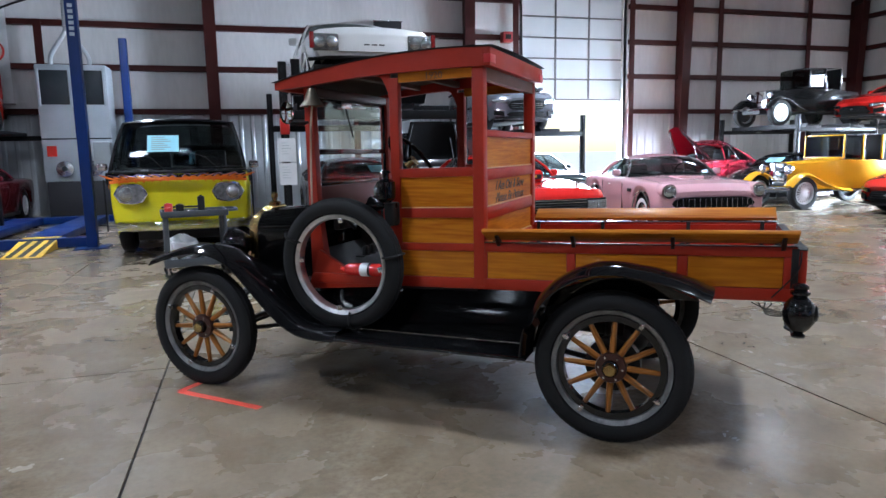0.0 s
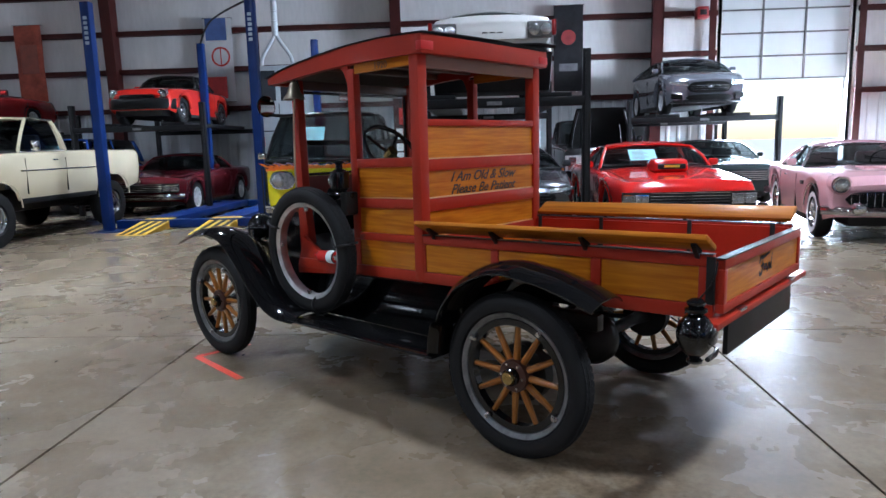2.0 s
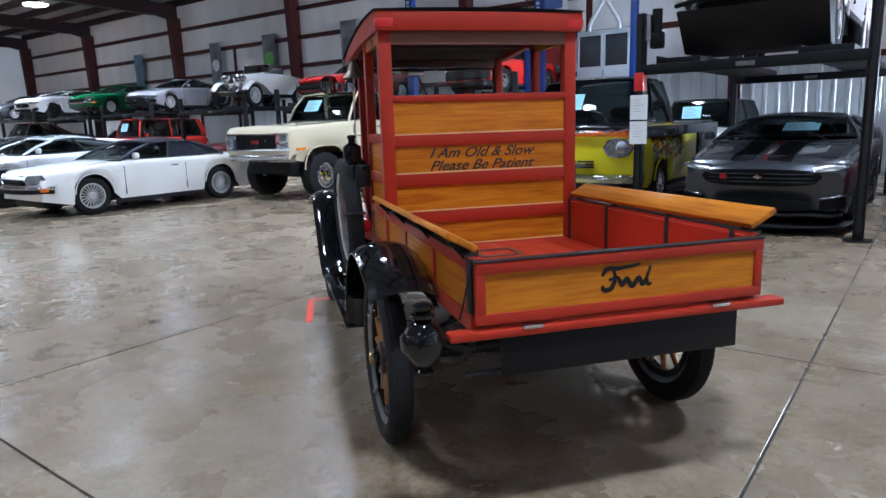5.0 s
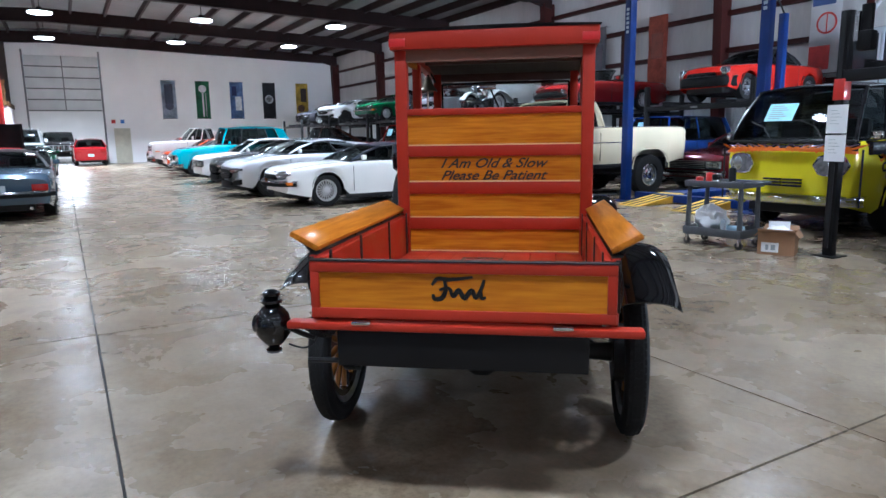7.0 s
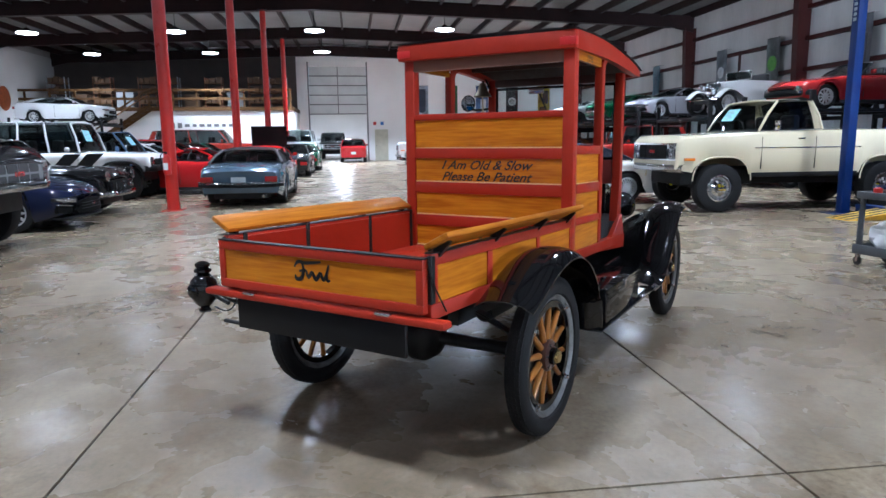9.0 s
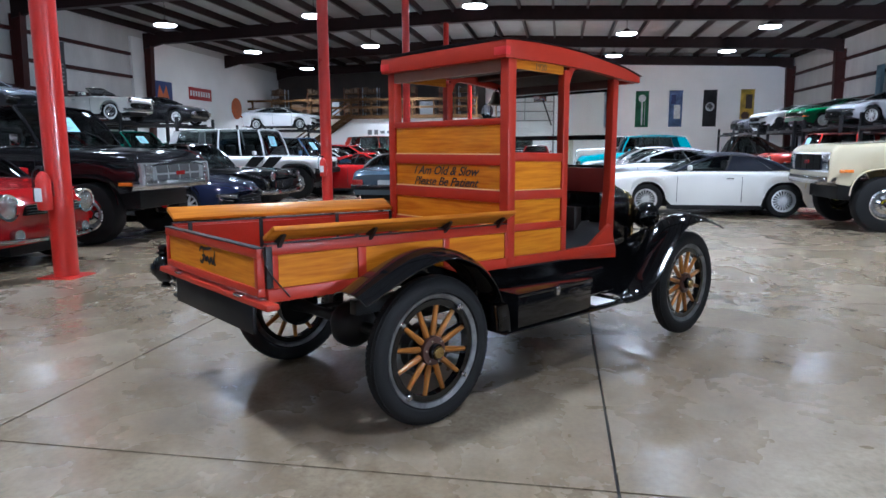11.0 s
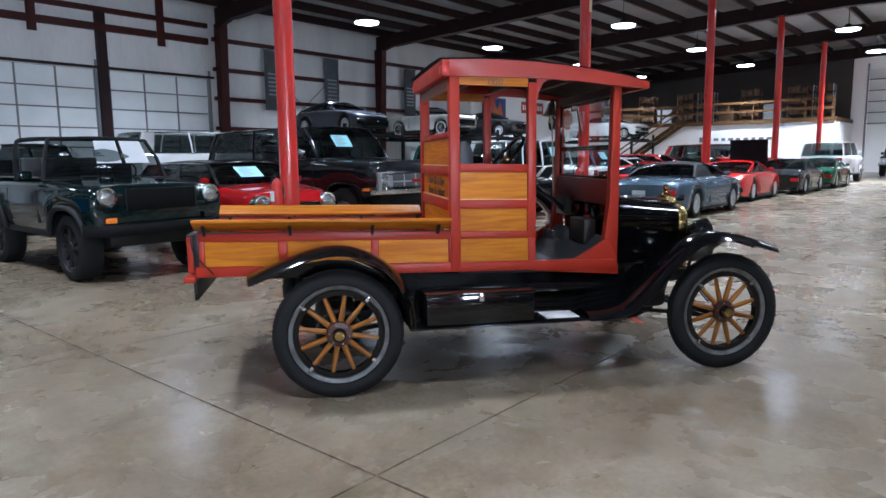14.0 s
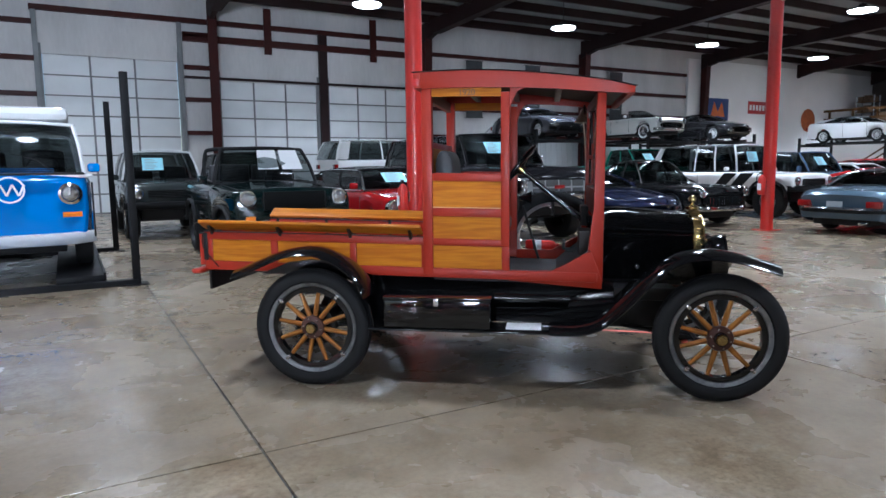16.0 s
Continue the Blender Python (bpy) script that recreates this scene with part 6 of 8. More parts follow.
    def oval(nm, cy, cz, a_, b_, off, m, parent=None, lab="", pw=2.0):
        t = [-1, -0.94, -0.8, -0.6, -0.3, 0, 0.3, 0.6, 0.8, 0.94, 1]
        e_ = [max(0.06, (1 - abs(q) ** pw) ** (1 / pw)) for q in t]
        return patch(nm, [cy + a_ * q for q in t], [cz - b_ * q for q in e_], [cz + b_ * q for q in e_], off, m, parent, lab)

    def round_lamp(cy, cz, rad, proud=0.012):
        xx = nx(cy, cz) + proud
        h = part("headlamp", lathe([(rad, -0.14), (rad * 1.06, 0.0), (rad * 1.02, 0.016), (rad * 0.86, 0.012)], 24, "X", (xx, cy, cz)), CHROME, root)
        part("lens", lathe([(rad * 0.88, 0.006), (rad * 0.5, 0.03), (0, 0.038)], 24, "X", (xx, cy, cz)), LENS, h)

    zt0 = lerp(top, 0.006)
    face, hz = sp["face"], sp.get("hz", zt0 - 0.13)
    xn = L / 2
    if face == "round":
        for s in (1, -1):
            round_lamp(s * W * 0.36, hz, sp.get("lr", 0.105))
        gr = patch("grille", [-W * 0.25, W * 0.25], [hz - 0.10] * 2, [hz + 0.06] * 2, 0.006, BLACKOUT)
        for i in range(5):
            patch("bar", [-W * 0.245, W * 0.245], [hz - 0.085 + i * 0.033] * 2, [hz - 0.077 + i * 0.033] * 2, 0.014, CHROME if sp["bump"] == "chrome" else DARK, gr, "", 0.012)
    elif face == "bird":
        for s in (1, -1):
            round_lamp(s * W * 0.395, hz, 0.10, 0.05)
            part("lamp_hood", lathe([(0.125, -0.3), (0.128, -0.02), (0.118, 0.0)], 24, "X", (nx(s * W * 0.395, hz) + 0.045, s * W * 0.395, hz)), body_m, root)
        gr = oval("grille", 0, 0.575, W * 0.36, 0.105, 0.008, BLACKOUT, None, "wide black grille with chrome mesh", 4.0)
        for i in range(5):
            patch("bar", [-W * 0.33, W * 0.33], [0.50 + i * 0.036] * 2, [0.506 + i * 0.036] * 2, 0.016, CHROME, gr, "", 0.008)
        for i in range(15):
            yy = -W * 0.33 + i * W * 0.0472
            patch("bar", [yy, yy + 0.006], [0.49] * 2, [0.66] * 2, 0.015, CHROME, gr, "", 0.008)
        patch("bonnet_badge", [-0.06, 0, 0.06], [hz + 0.03, hz + 0.01, hz + 0.03], [hz + 0.055] * 3, 0.01, CHROME)
    elif face in ("eyes", "square"):
        for s in (1, -1):
            if face == "eyes":
                h = oval("lamp_surround", s * W * 0.325, hz, 0.225, 0.145, 0.014, CHROME, None, "", 2.6)
                oval("lamp_recess", s * W * 0.325, hz, 0.205, 0.125, 0.017, RIMDULL, h, "", 2.6)
                part("lens", lathe([(0.108, 0.0), (0.06, 0.03), (0, 0.038)], 24, "X", (nx(s * W * 0.35, hz) + 0.018, s * W * 0.35, hz)), LENS, h)
            else:
                h = part("lamp_surround", S((xn - 0.10, s * W * 0.37 - 0.165, hz - 0.105), (xn + 0.012, s * W * 0.37 + 0.165, hz + 0.105), 0.02), RIMDULL, root)
                for dz in (-1, 1):
                    part("lens", lathe([(0.075, 0.008), (0.045, 0.03), (0, 0.036)], 20, "X", (xn + 0.006, s * W * 0.37 + dz * 0.078, hz)), LENS, h)
        if face == "eyes":
            for i in range(3):
                for k in range(2):
                    patch("slot", [-0.27 + k * 0.29, -0.02 + k * 0.29], [0.63 + i * 0.042] * 2, [0.655 + i * 0.042] * 2, 0.006, DARK)
        else:
            gr = patch("front_panel", [-W * 0.275, W * 0.275], [hz - 0.115] * 2, [hz + 0.09] * 2, 0.006, body_m)
            for i in range(3):
                patch("script", [-0.13 + i * 0.10, -0.06 + i * 0.10], [hz - 0.035] * 2, [hz - 0.020] * 2, 0.012, DARK, gr, "", 0.01)
    elif face == "bus":
        for s in (1, -1):
            xx = nx(s * W * 0.355, 0.98)
            h = part("headlamp", lathe([(0.125, -0.12), (0.13, 0.012), (0.10, 0.03)], 24, "X", (xx + 0.02, s * W * 0.355, 0.98)), CHROME, root)
            part("lens", lathe([(0.10, 0.014), (0.06, 0.04), (0, 0.05)], 24, "X", (xx + 0.02, s * W * 0.355, 0.98)), LENS, h)
            patch("indicator", [s * W * 0.30, s * W * 0.42], [0.70] * 2, [0.76] * 2, 0.012, AMBER)
        vent = patch("fresh_air_vent", [-W * 0.27, 0, W * 0.27], [1.225] * 3, [1.30] * 3, 0.006, DARK)
        for i in range(3):
            patch("louvre", [-W * 0.265, 0, W * 0.265], [1.23 + 0.023 * i] * 3, [1.242 + 0.023 * i] * 3, 0.011, body_m, vent)
        em = part("emblem", lathe([(0.135, 0.0), (0.155, 0.0), (0.155, 0.018), (0.135, 0.018)], 36, "X", (xn, 0, 1.04)), PAPER, root, "white round emblem")
        for i in range(4):
            t = -0.09 + 0.06 * i
            part("emblem_bar", rod((xn + 0.01, t, 1.04 + (0.06 if i % 2 == 0 else -0.07)), (xn + 0.01, t + 0.06, 1.04 + (-0.07 if i % 2 == 0 else 0.06)), 0.012, 6), PAPER, em)
    elif face in ("quad", "truck"):
        gh = 0.20 if face == "quad" else 0.32
        gz = hz - (0.02 if face == "quad" else 0.08)
        gr = patch("grille", [-W * 0.455, W * 0.455], [gz - gh / 2] * 2, [gz + gh / 2] * 2, 0.008, DARK if face == "quad" else sp.get("grille", ALLOY))
        if face == "truck":
            for i in range(4):
                for j in range(2):
                    y0 = -W * 0.29 + i * W * 0.147
                    if sp.get("plaingrille"):
                        if j:
                            continue
                        patch("cell", [y0, y0 + W * 0.135], [gz - gh * 0.40] * 2, [gz + gh * 0.40] * 2, 0.014, BLACKOUT, gr, "", 0.01)
                    else:
                        z0 = gz - gh * 0.42 + j * gh * 0.45
                        c_ = patch("cell", [y0, y0 + W * 0.125], [z0] * 2, [z0 + gh * 0.36] * 2, 0.014, sp.get("cell", DARK), gr, "", 0.01)
            patch("badge", [-0.11, 0.11], [gz - 0.03] * 2, [gz + 0.03] * 2, 0.024, REDLENS, gr, "plain red badge", 0.015)
        else:
            for i in range(5):
                patch("bar", [-W * 0.27, W * 0.27], [gz - gh * 0.4 + i * gh * 0.2] * 2, [gz - gh * 0.4 + i * gh * 0.2 + 0.012] * 2, 0.016, CHROME, gr, "", 0.012)
        for s in (1, -1):
            for k, o in enumerate((0.325, 0.415) if face == "quad" else (0.385,)):
                for zz in ((0,) if face == "quad" else (0.075, -0.075)):
                    h = patch("lamp_bezel", [s * W * o - 0.083, s * W * o + 0.083], [gz + zz - 0.07] * 2, [gz + zz + 0.07] * 2, 0.014, CHROME)
                    patch("lens", [s * W * o - 0.07, s * W * o + 0.07], [gz + zz - 0.057] * 2, [gz + zz + 0.057] * 2, 0.022, LENS, h, "", 0.02)
            if face == "truck":
                part("marker", S((xn - 0.35, s * (W / 2 - 0.045) - 0.035, gz - 0.16), (xn - 0.15, s * (W / 2 - 0.045) + 0.045, gz - 0.11), 0.006), AMBER, root)
    elif face == "oval":
        for s in (1, -1):
            h = oval("lamp_surround", s * W * 0.345, hz, 0.185, 0.095, 0.012, CHROME)
            oval("lens", s * W * 0.345, hz, 0.165, 0.078, 0.02, LENS, h)
            patch("indicator", [s * W * 0.40, s * W * 0.475], [hz - 0.20] * 2, [hz - 0.14] * 2, 0.015, AMBER)
        gr = patch("grille", [-W * 0.225, W * 0.225], [hz - 0.10] * 2, [hz + 0.055] * 2, 0.008, BLACKOUT)
        patch("bar", [-W * 0.23, W * 0.23], [hz + 0.05] * 2, [hz + 0.066] * 2, 0.014, CHROME, gr)
        for i in range(3):
            patch("bar", [-W * 0.22, W * 0.22], [hz - 0.08 + i * 0.04] * 2, [hz - 0.073 + i * 0.04] * 2, 0.013, CHROME, gr, "", 0.01)
    else:
        dark_lamp = sp.get("lampbed", DARK)
        for s in (1, -1):
            h = patch("lamp_bed", [s * W * 0.27, s * W * 0.40, s * W * 0.475], [hz - 0.015, hz + 0.005, hz + 0.045], [hz + 0.075, hz + 0.095, hz + 0.085], 0.006, dark_lamp)
            patch("lens", [s * W * 0.29, s * W * 0.39, s * W * 0.46], [hz + 0.0, hz + 0.018, hz + 0.05], [hz + 0.058, hz + 0.078, hz + 0.075], 0.012, LENS, h, "", 0.03)
            patch("corner_vent", [s * W * 0.33, s * W * 0.455], [clear + 0.10, clear + 0.13], [clear + 0.21, clear + 0.25], 0.006, BLACKOUT)
            patch("running_lamp", [s * W * 0.33, s * W * 0.455], [clear + 0.225, clear + 0.262], [clear + 0.24, clear + 0.275], 0.01, LENS)
        gw = sp.get("gw", 0.25)
        gr = oval("grille", 0, hz - 0.055, W * gw, sp.get("gh", 0.095), 0.008, BLACKOUT, None, "", 3.2)
        for i in range(3):
            patch("bar", [-W * gw * 0.88, W * gw * 0.88], [hz - 0.115 + i * 0.045] * 2, [hz - 0.107 + i * 0.045] * 2, 0.014, sp.get("gbar", DARK), gr, "", 0.012)
        oval("badge", 0, hz - 0.05, 0.05, 0.03, 0.016, CHROME, gr)
        oval("intake", 0, clear + 0.145, W * 0.29, 0.06, 0.008, BLACKOUT, None, "", 4.0)
        patch("splitter", [-W * 0.44, W * 0.44], [clear + 0.03] * 2, [clear + 0.055] * 2, 0.03, DARK, None, "", 0.2)
    bk, bz = sp["bump"], sp.get("bz", max(clear + 0.14, 0.42))
    bm_m = {"chrome": CHROME, "dark": DARK, "white": PAPER, "paint": body_m}[bk]
    if bk != "paint":
        bh = sp.get("bh", 0.075)
        for q, d in ((xn, 1), (-xn, -1)):
            rws = []
            for j in range(15):
                f = j / 7 - 1
                by = f * W * 0.50
                bx = bow(q, by) + d * (0.075 - 0.16 * max(0, abs(f) - 0.72) / 0.28)
                rws.append([(bx - d * 0.06, by, bz - bh), (bx - d * 0.008, by, bz - bh * 0.85), (bx + d * 0.012, by, bz - bh * 0.3), (bx + d * 0.012, by, bz + bh * 0.3), (bx - d * 0.008, by, bz + bh * 0.85), (bx - d * 0.06, by, bz + bh)])
            b, v2 = grid_skin(rws)
            bmesh.ops.solidify(b, geom=b.faces[:], thickness=0.008)
            bp_ = part("bumper", b, bm_m, root)
            if sp.get("pad"):
                rws = []
                for j in range(15):
                    f = j / 7 - 1
                    by = f * W * 0.498
                    bx = bow(q, by) + d * (0.09 - 0.16 * max(0, abs(f) - 0.72) / 0.28)
                    rws.append([(bx - d * 0.05, by, bz - bh * 1.5), (bx, by, bz - bh * 1.4), (bx + d * 0.006, by, bz - bh * 0.6), (bx, by, bz - bh * 0.1), (bx - d * 0.05, by, bz)])
                b, v2 = grid_skin(rws)
                bmesh.ops.solidify(b, geom=b.faces[:], thickness=0.008)
                part("rubber_pad", b, DARK, bp_, "black rubber bumper pad")
    zt1 = lerp(top, 0.99)
    for s in (1, -1):
        tx = bow(-xn, W * 0.37)
        part("tail_lamp", S((tx - 0.05, s * W * 0.37 - 0.13, zt1 - 0.24), (tx + 0.10, s * W * 0.37 + 0.13, zt1 - 0.11), 0.015), REDLENS, root)
        m = part("door_mirror", S((X(sf + 0.05) - 0.05, s * (W / 2 + 0.03) - 0.07, zf + 0.02), (X(sf + 0.05) + 0.04, s * (W / 2 + 0.03) + 0.07, zf + 0.13 + (0.06 if kind in ("pickup", "suv") else 0)), 0.03), sp.get("mirror", body_m), root)
        part("door_handle", S((X((sf + rr) / 2 + 0.05) - 0.07, s * (W / 2 - 0.005) - 0.012, zf - 0.15), (X((sf + rr) / 2 + 0.05) + 0.07, s * (W / 2 - 0.005) + 0.012, zf - 0.125), 0.006), CHROME if bk == "chrome" else body_m, root)
        for dx in (sf + 0.005, min(sf + 0.26, rr + 0.005)) if kind == "pickup" else (sf + 0.005, sf + 0.26):
            if dx < 0.86:
                part("door_gap", S((X(dx) - 0.004, s * (W / 2 - 0.022), clear + 0.10), (X(dx) + 0.004, s * (W / 2 + 0.0008), zf - 0.10)), DARK, root)
        part("sill", S((xr + ra + 0.03, s * (W / 2 - 0.06) - 0.02, clear - 0.05), (xf - ra - 0.03, s * (W / 2 - 0.06) + 0.02, clear + 0.03), 0.01), DARK, root)
        if sp.get("side_trim"):
            part("side_moulding", S((xr + ra + 0.04, s * W / 2 - 0.008, sp["side_trim"]), (xf - ra - 0.04, s * W / 2 + 0.008, sp["side_trim"] + 0.022), 0.004), CHROME, root)
    part("plate", S((-xn - 0.02, -0.15, 0.60 if clear > 0.4 else 0.50), (-xn - 0.008, 0.15, 0.75 if clear > 0.4 else 0.65)), GREYINK, root)
    part("exhaust", rod((-xn - 0.04, -W * 0.28, clear + 0.04), (-xn + 0.3, -W * 0.28, clear + 0.05), 0.03, 12), STEEL, root)
    if sign:
        d = (A[1][1] - A[1][0])
        u = Vector((0, 1, 0))
        fc = 0.62 if sign > 0 else 0.38
        mid = A[1][0].lerp(A[-1][0], fc).lerp(A[1][1].lerp(A[-1][1], fc), 0.5)
        off = Vector((bulge * (1 - (2 * fc - 1) ** 2) + 0.05, 0, 0.05))
        d = Vector((d.x, 0, d.z)).normalized()
        hh = min(0.14, (A[1][1] - A[1][0]).length * 0.27)
        c = mid + off
        sh = part("window_sheet", quad_slab([c - u * 0.21 - d * hh, c + u * 0.21 - d * hh, c + u * 0.21 + d * hh, c - u * 0.21 + d * hh], 0.002), BLUEPAPER, root, "pale blue printed price sheet")
        for k in range(7):
            cc = c + d * hh * (0.72 - 0.24 * k) + Vector((0.004, 0, 0.002))
            part("print_line", quad_slab([cc - u * 0.16 - d * 0.006, cc + u * (0.02 + 0.04 * (k % 3)) - d * 0.006, cc + u * (0.02 + 0.04 * (k % 3)) + d * 0.006, cc - u * 0.16 + d * 0.006], 0.0015), GREYINK, sh)
    sp.update(xn=xn, X=X, zf=zf, root=root, body=body_m, A=A, C=C, patch=patch, nx=nx, bow=bow)
    return root, sp


def old_car(label, x, y, a, col, z=0.0, fender=None, closed=True, L=3.9, top_m=None, r=0.37):
    """A thirties car: narrow body, long bonnet, separate mudguards, free-standing lamps."""
    root = thing("vintage_car", pose(x, y, z, 0, 0, a), label, "car", "parked vehicles")
    bm_, fm = paint(col), paint(fender or col)
    xf, xr = L / 2 - 0.55, -L / 2 + 0.75
    rows = []
    for px, w, zt in ((L / 2 - 0.55, 0.26, 1.02), (L / 2 - 0.5 - 0.2, 0.30, 1.05), (0.35, 0.46, 1.12), (0.2, 0.62, 1.13), (-0.6, 0.68, 1.12), (-L / 2 + 0.35, 0.62, 1.02), (-L / 2 + 0.1, 0.50, 0.80)):
        pt = [(w * 0.92, 0.42), (w, 0.6), (w, zt - 0.15), (w * 0.9, zt - 0.04), (w * 0.5, zt), (0, zt + 0.01)]
        rows.append([(px, u, v) for u, v in pt] + [(px, -u, v) for u, v in pt[-2::-1]])
    bm, vs = grid_skin(rows)
    bm.faces.new(vs[0]), bm.faces.new(vs[-1])
    part("body", bm, bm_, root, "", None, 45)
    part("chassis", B(((0, 0, 0.42), (L * 0.92, 0.7, 0.12))), DARK, root)
    part("grille", prism([(0.24, 0.50), (0.27, 0.9), (0.2, 1.04), (-0.2, 1.04), (-0.27, 0.9), (-0.24, 0.50)], L / 2 - 0.56, L / 2 - 0.47, "X", 0.02), CHROME, root, "chrome radiator grille")
    for s in (1, -1):
        for q in (xf, xr):
            car_wheel(root, q, s * 0.70, r, 0.18, "wire", s)
        part("mudguard", strip(smooth_path([(0.2, 0.40), (0.55, 0.44), (xf - 0.45, 0.62), (xf - 0.15, r * 2 + 0.02), (xf + 0.12, r * 2 + 0.02), (xf + 0.42, 0.52)], 4), 0.30, 0.012, 0.05, 6, s * 0.70), fm, root)
        part("mudguard", strip(smooth_path([(-0.45, 0.40), (xr + 0.42, 0.55), (xr + 0.15, r * 2 + 0.03), (xr - 0.15, r * 2 + 0.02), (xr - 0.45, 0.50)], 4), 0.30, 0.012, 0.05, 6, s * 0.70), fm, root)
        part("running_board", S((-0.5, s * 0.70 - 0.13, 0.37), (0.25, s * 0.70 + 0.13, 0.40), 0.01), DARK, root)
        h = part("headlamp", lathe([(0, -0.16), (0.07, -0.12), (0.11, -0.02), (0.115, 0.0), (0.10, 0.012)], 22, "X", (L / 2 - 0.42, s * 0.40, 0.90)), CHROME, root)
        part("lens", lathe([(0.10, 0.008), (0.05, 0.03), (0, 0.035)], 22, "X", (L / 2 - 0.42, s * 0.40, 0.90)), LENS, h)
    part("bumper", pipe(smooth_path([(L / 2 - 0.15, -0.75, 0.48), (L / 2 + 0.05, -0.3, 0.48), (L / 2 + 0.05, 0.3, 0.48), (L / 2 - 0.15, 0.75, 0.48)]), 0.035, 8), CHROME, root)
    zt = 1.66 if closed else 1.40
    fr = bmesh.new()
    for c, sz in (((0.25, 0, 1.14), (0.03, 1.16, 0.03)), ((0.21, 0, zt), (0.03, 1.1, 0.03)), ((0.23, 0.56, (zt + 1.14) / 2), (0.03, 0.03, zt - 1.14)), ((0.23, -0.56, (zt + 1.14) / 2), (0.03, 0.03, zt - 1.14))):
        box(fr, c, sz, 0.005)
    part("screen_frame", fr, bm_ if closed else CHROME, root)
    part("windscreen", S((0.225, -0.55, 1.15), (0.235, 0.55, zt - 0.01)), GLASS, root)
    part("seat", S((-0.55, -0.5, 1.05), (-0.40, 0.5, 1.32), 0.05), LEATHER, root)
    if closed:
        rows = []
        for i in range(7):
            px = 0.24 - i * 0.19
            rows.append([(px, 0.60 * (j / 4 - 1), zt + 0.06 * math.sin(math.pi * (0.2 + 0.6 * i / 6)) * (1 - abs(j / 4 - 1) ** 3)) for j in range(9)])
        b, _ = grid_skin(rows)
        bmesh.ops.solidify(b, geom=b.faces[:], thickness=0.03)
        part("roof", b, top_m or bm_, root)
        for s in (1, -1):
            for q in (-0.30, -0.88):
                part("pillar", S((q - 0.03, s * 0.59 - 0.02, 1.10), (q + 0.03, s * 0.59 + 0.02, zt), 0.006), bm_, root)
            part("side_window", S((-0.27, s * 0.585 - 0.003, 1.13), (0.2, s * 0.585 + 0.003, zt - 0.02)), GLASS, root)
        part("back_panel", S((-0.93, -0.6, 1.05), (-0.88, 0.6, zt), 0.02), top_m or bm_, root)
    return root


def open_hood(root, m, w, l, outer, inner, boat=0.0):
    """A raised bonnet: arched outer skin and dark inner frame."""
    rows = [[(l * t, w / 2 * (j / 4 - 1) * (1 - boat * t ** 1.5), (0.05 + 0.25 * boat) * (1 - (j / 4 - 1) ** 2) * (1 - 0.4 * t)) for j in range(9)] for t in [i / 8 for i in range(9)]]
    b, _ = grid_skin(rows)
    bmesh.ops.solidify(b, geom=b.faces[:], thickness=0.02)
    o = part("raised_bonnet", b, outer, root, "raised bonnet", m)
    for s in (1, -1):
        part("liner", pipe([(0.05, s * (w / 2 - 0.06), -0.015), (l * 0.5, s * (w / 2 - 0.06) * (1 - boat * 0.35), -0.01), (l - 0.06, s * (w / 2 - 0.06) * (1 - boat), -0.01)], 0.025, 6), inner, o)
    part("strut", rod((l * 0.55, w * 0.3, 0.0), (-0.25, w * 0.3, -0.55), 0.01, 6), STEEL, o)
    return o


def rack(label, x0, x1, y0, y1, z, post_h, material, grp="parking lifts", pw=0.055):
    """A four-post lift: posts, two runways, end beams, ladders and cables."""
    k = thing("parking_lift", None, label, "lift", grp)
    for x in (x0, x1):
        for y in (y0, y1):
            p = part("post", S((x - pw, y - pw, 0.012), (x + pw, y + pw, post_h), 0.006), material, k)
            part("foot", S((x - 0.13, y - 0.13, 0), (x + 0.13, y + 0.13, 0.012)), material, p)
            part("ladder", S((x - 0.02, y - pw - 0.015, 0.1), (x + 0.02, y - pw - 0.002, post_h - 0.05)), DARK, p)
    w = (x1 - x0)
    for s in (-1, 1):
        cx = (x0 + x1) / 2 + s * 0.78
        r = part("runway", S((cx - 0.26, y0 + 0.05, z - 0.08), (cx + 0.26, y1 - 0.05, z), 0.006), material, k)
        part("edge", S((cx - 0.27, y0 + 0.05, z - 0.09), (cx - 0.245, y1 - 0.05, z + 0.03)), material, r)
    for y in (y0, y1):
        b = part("cross_beam", S((x0 - 0.02, y - 0.06, z - 0.19), (x1 + 0.02, y + 0.06, z - 0.07), 0.006), material, k)
        part("plate", S(((x0 + x1) / 2 - 0.10, y - 0.066, z - 0.16), ((x0 + x1) / 2 + 0.10, y - 0.061, z - 0.11)), RIMDULL, b)
    return k

# ---- north side ----
FLAME_O = mat("flame_orange", (0.75, 0.16, 0.01), 0.25, 0, 0.1, 8, 60, 0, 0.7)
FLAME_D = mat("flame_maroon", (0.06, 0.02, 0.03), 0.25, 0, 0.1, 8, 60, 0, 0.7)
VANBLACK = paint((0.012, 0.012, 0.014))
van, vs_ = car("van", "yellow and black flat-nosed van pickup with painted flames", -0.92, 12.30, -90, (0.68, 0.60, 0.008), roof=VANBLACK, sign=1, category="van", cuts=(0.45,), mirror=CHROME, L=4.25, face="eyes", hz=0.93, crown=0.01, W=2.02, wroof=0.74, bz=0.47, arc=0.09, cab=(0.02, 0.125, 0.37, 0.40), cp=0.10, wheel="mag", top=[(0, 1.14), (0.01, 1.22), (0.05, 1.25), (0.5, 1.25), (1, 1.22)])
xn, Wv, vpatch = vs_["xn"], vs_["W"], vs_["patch"]
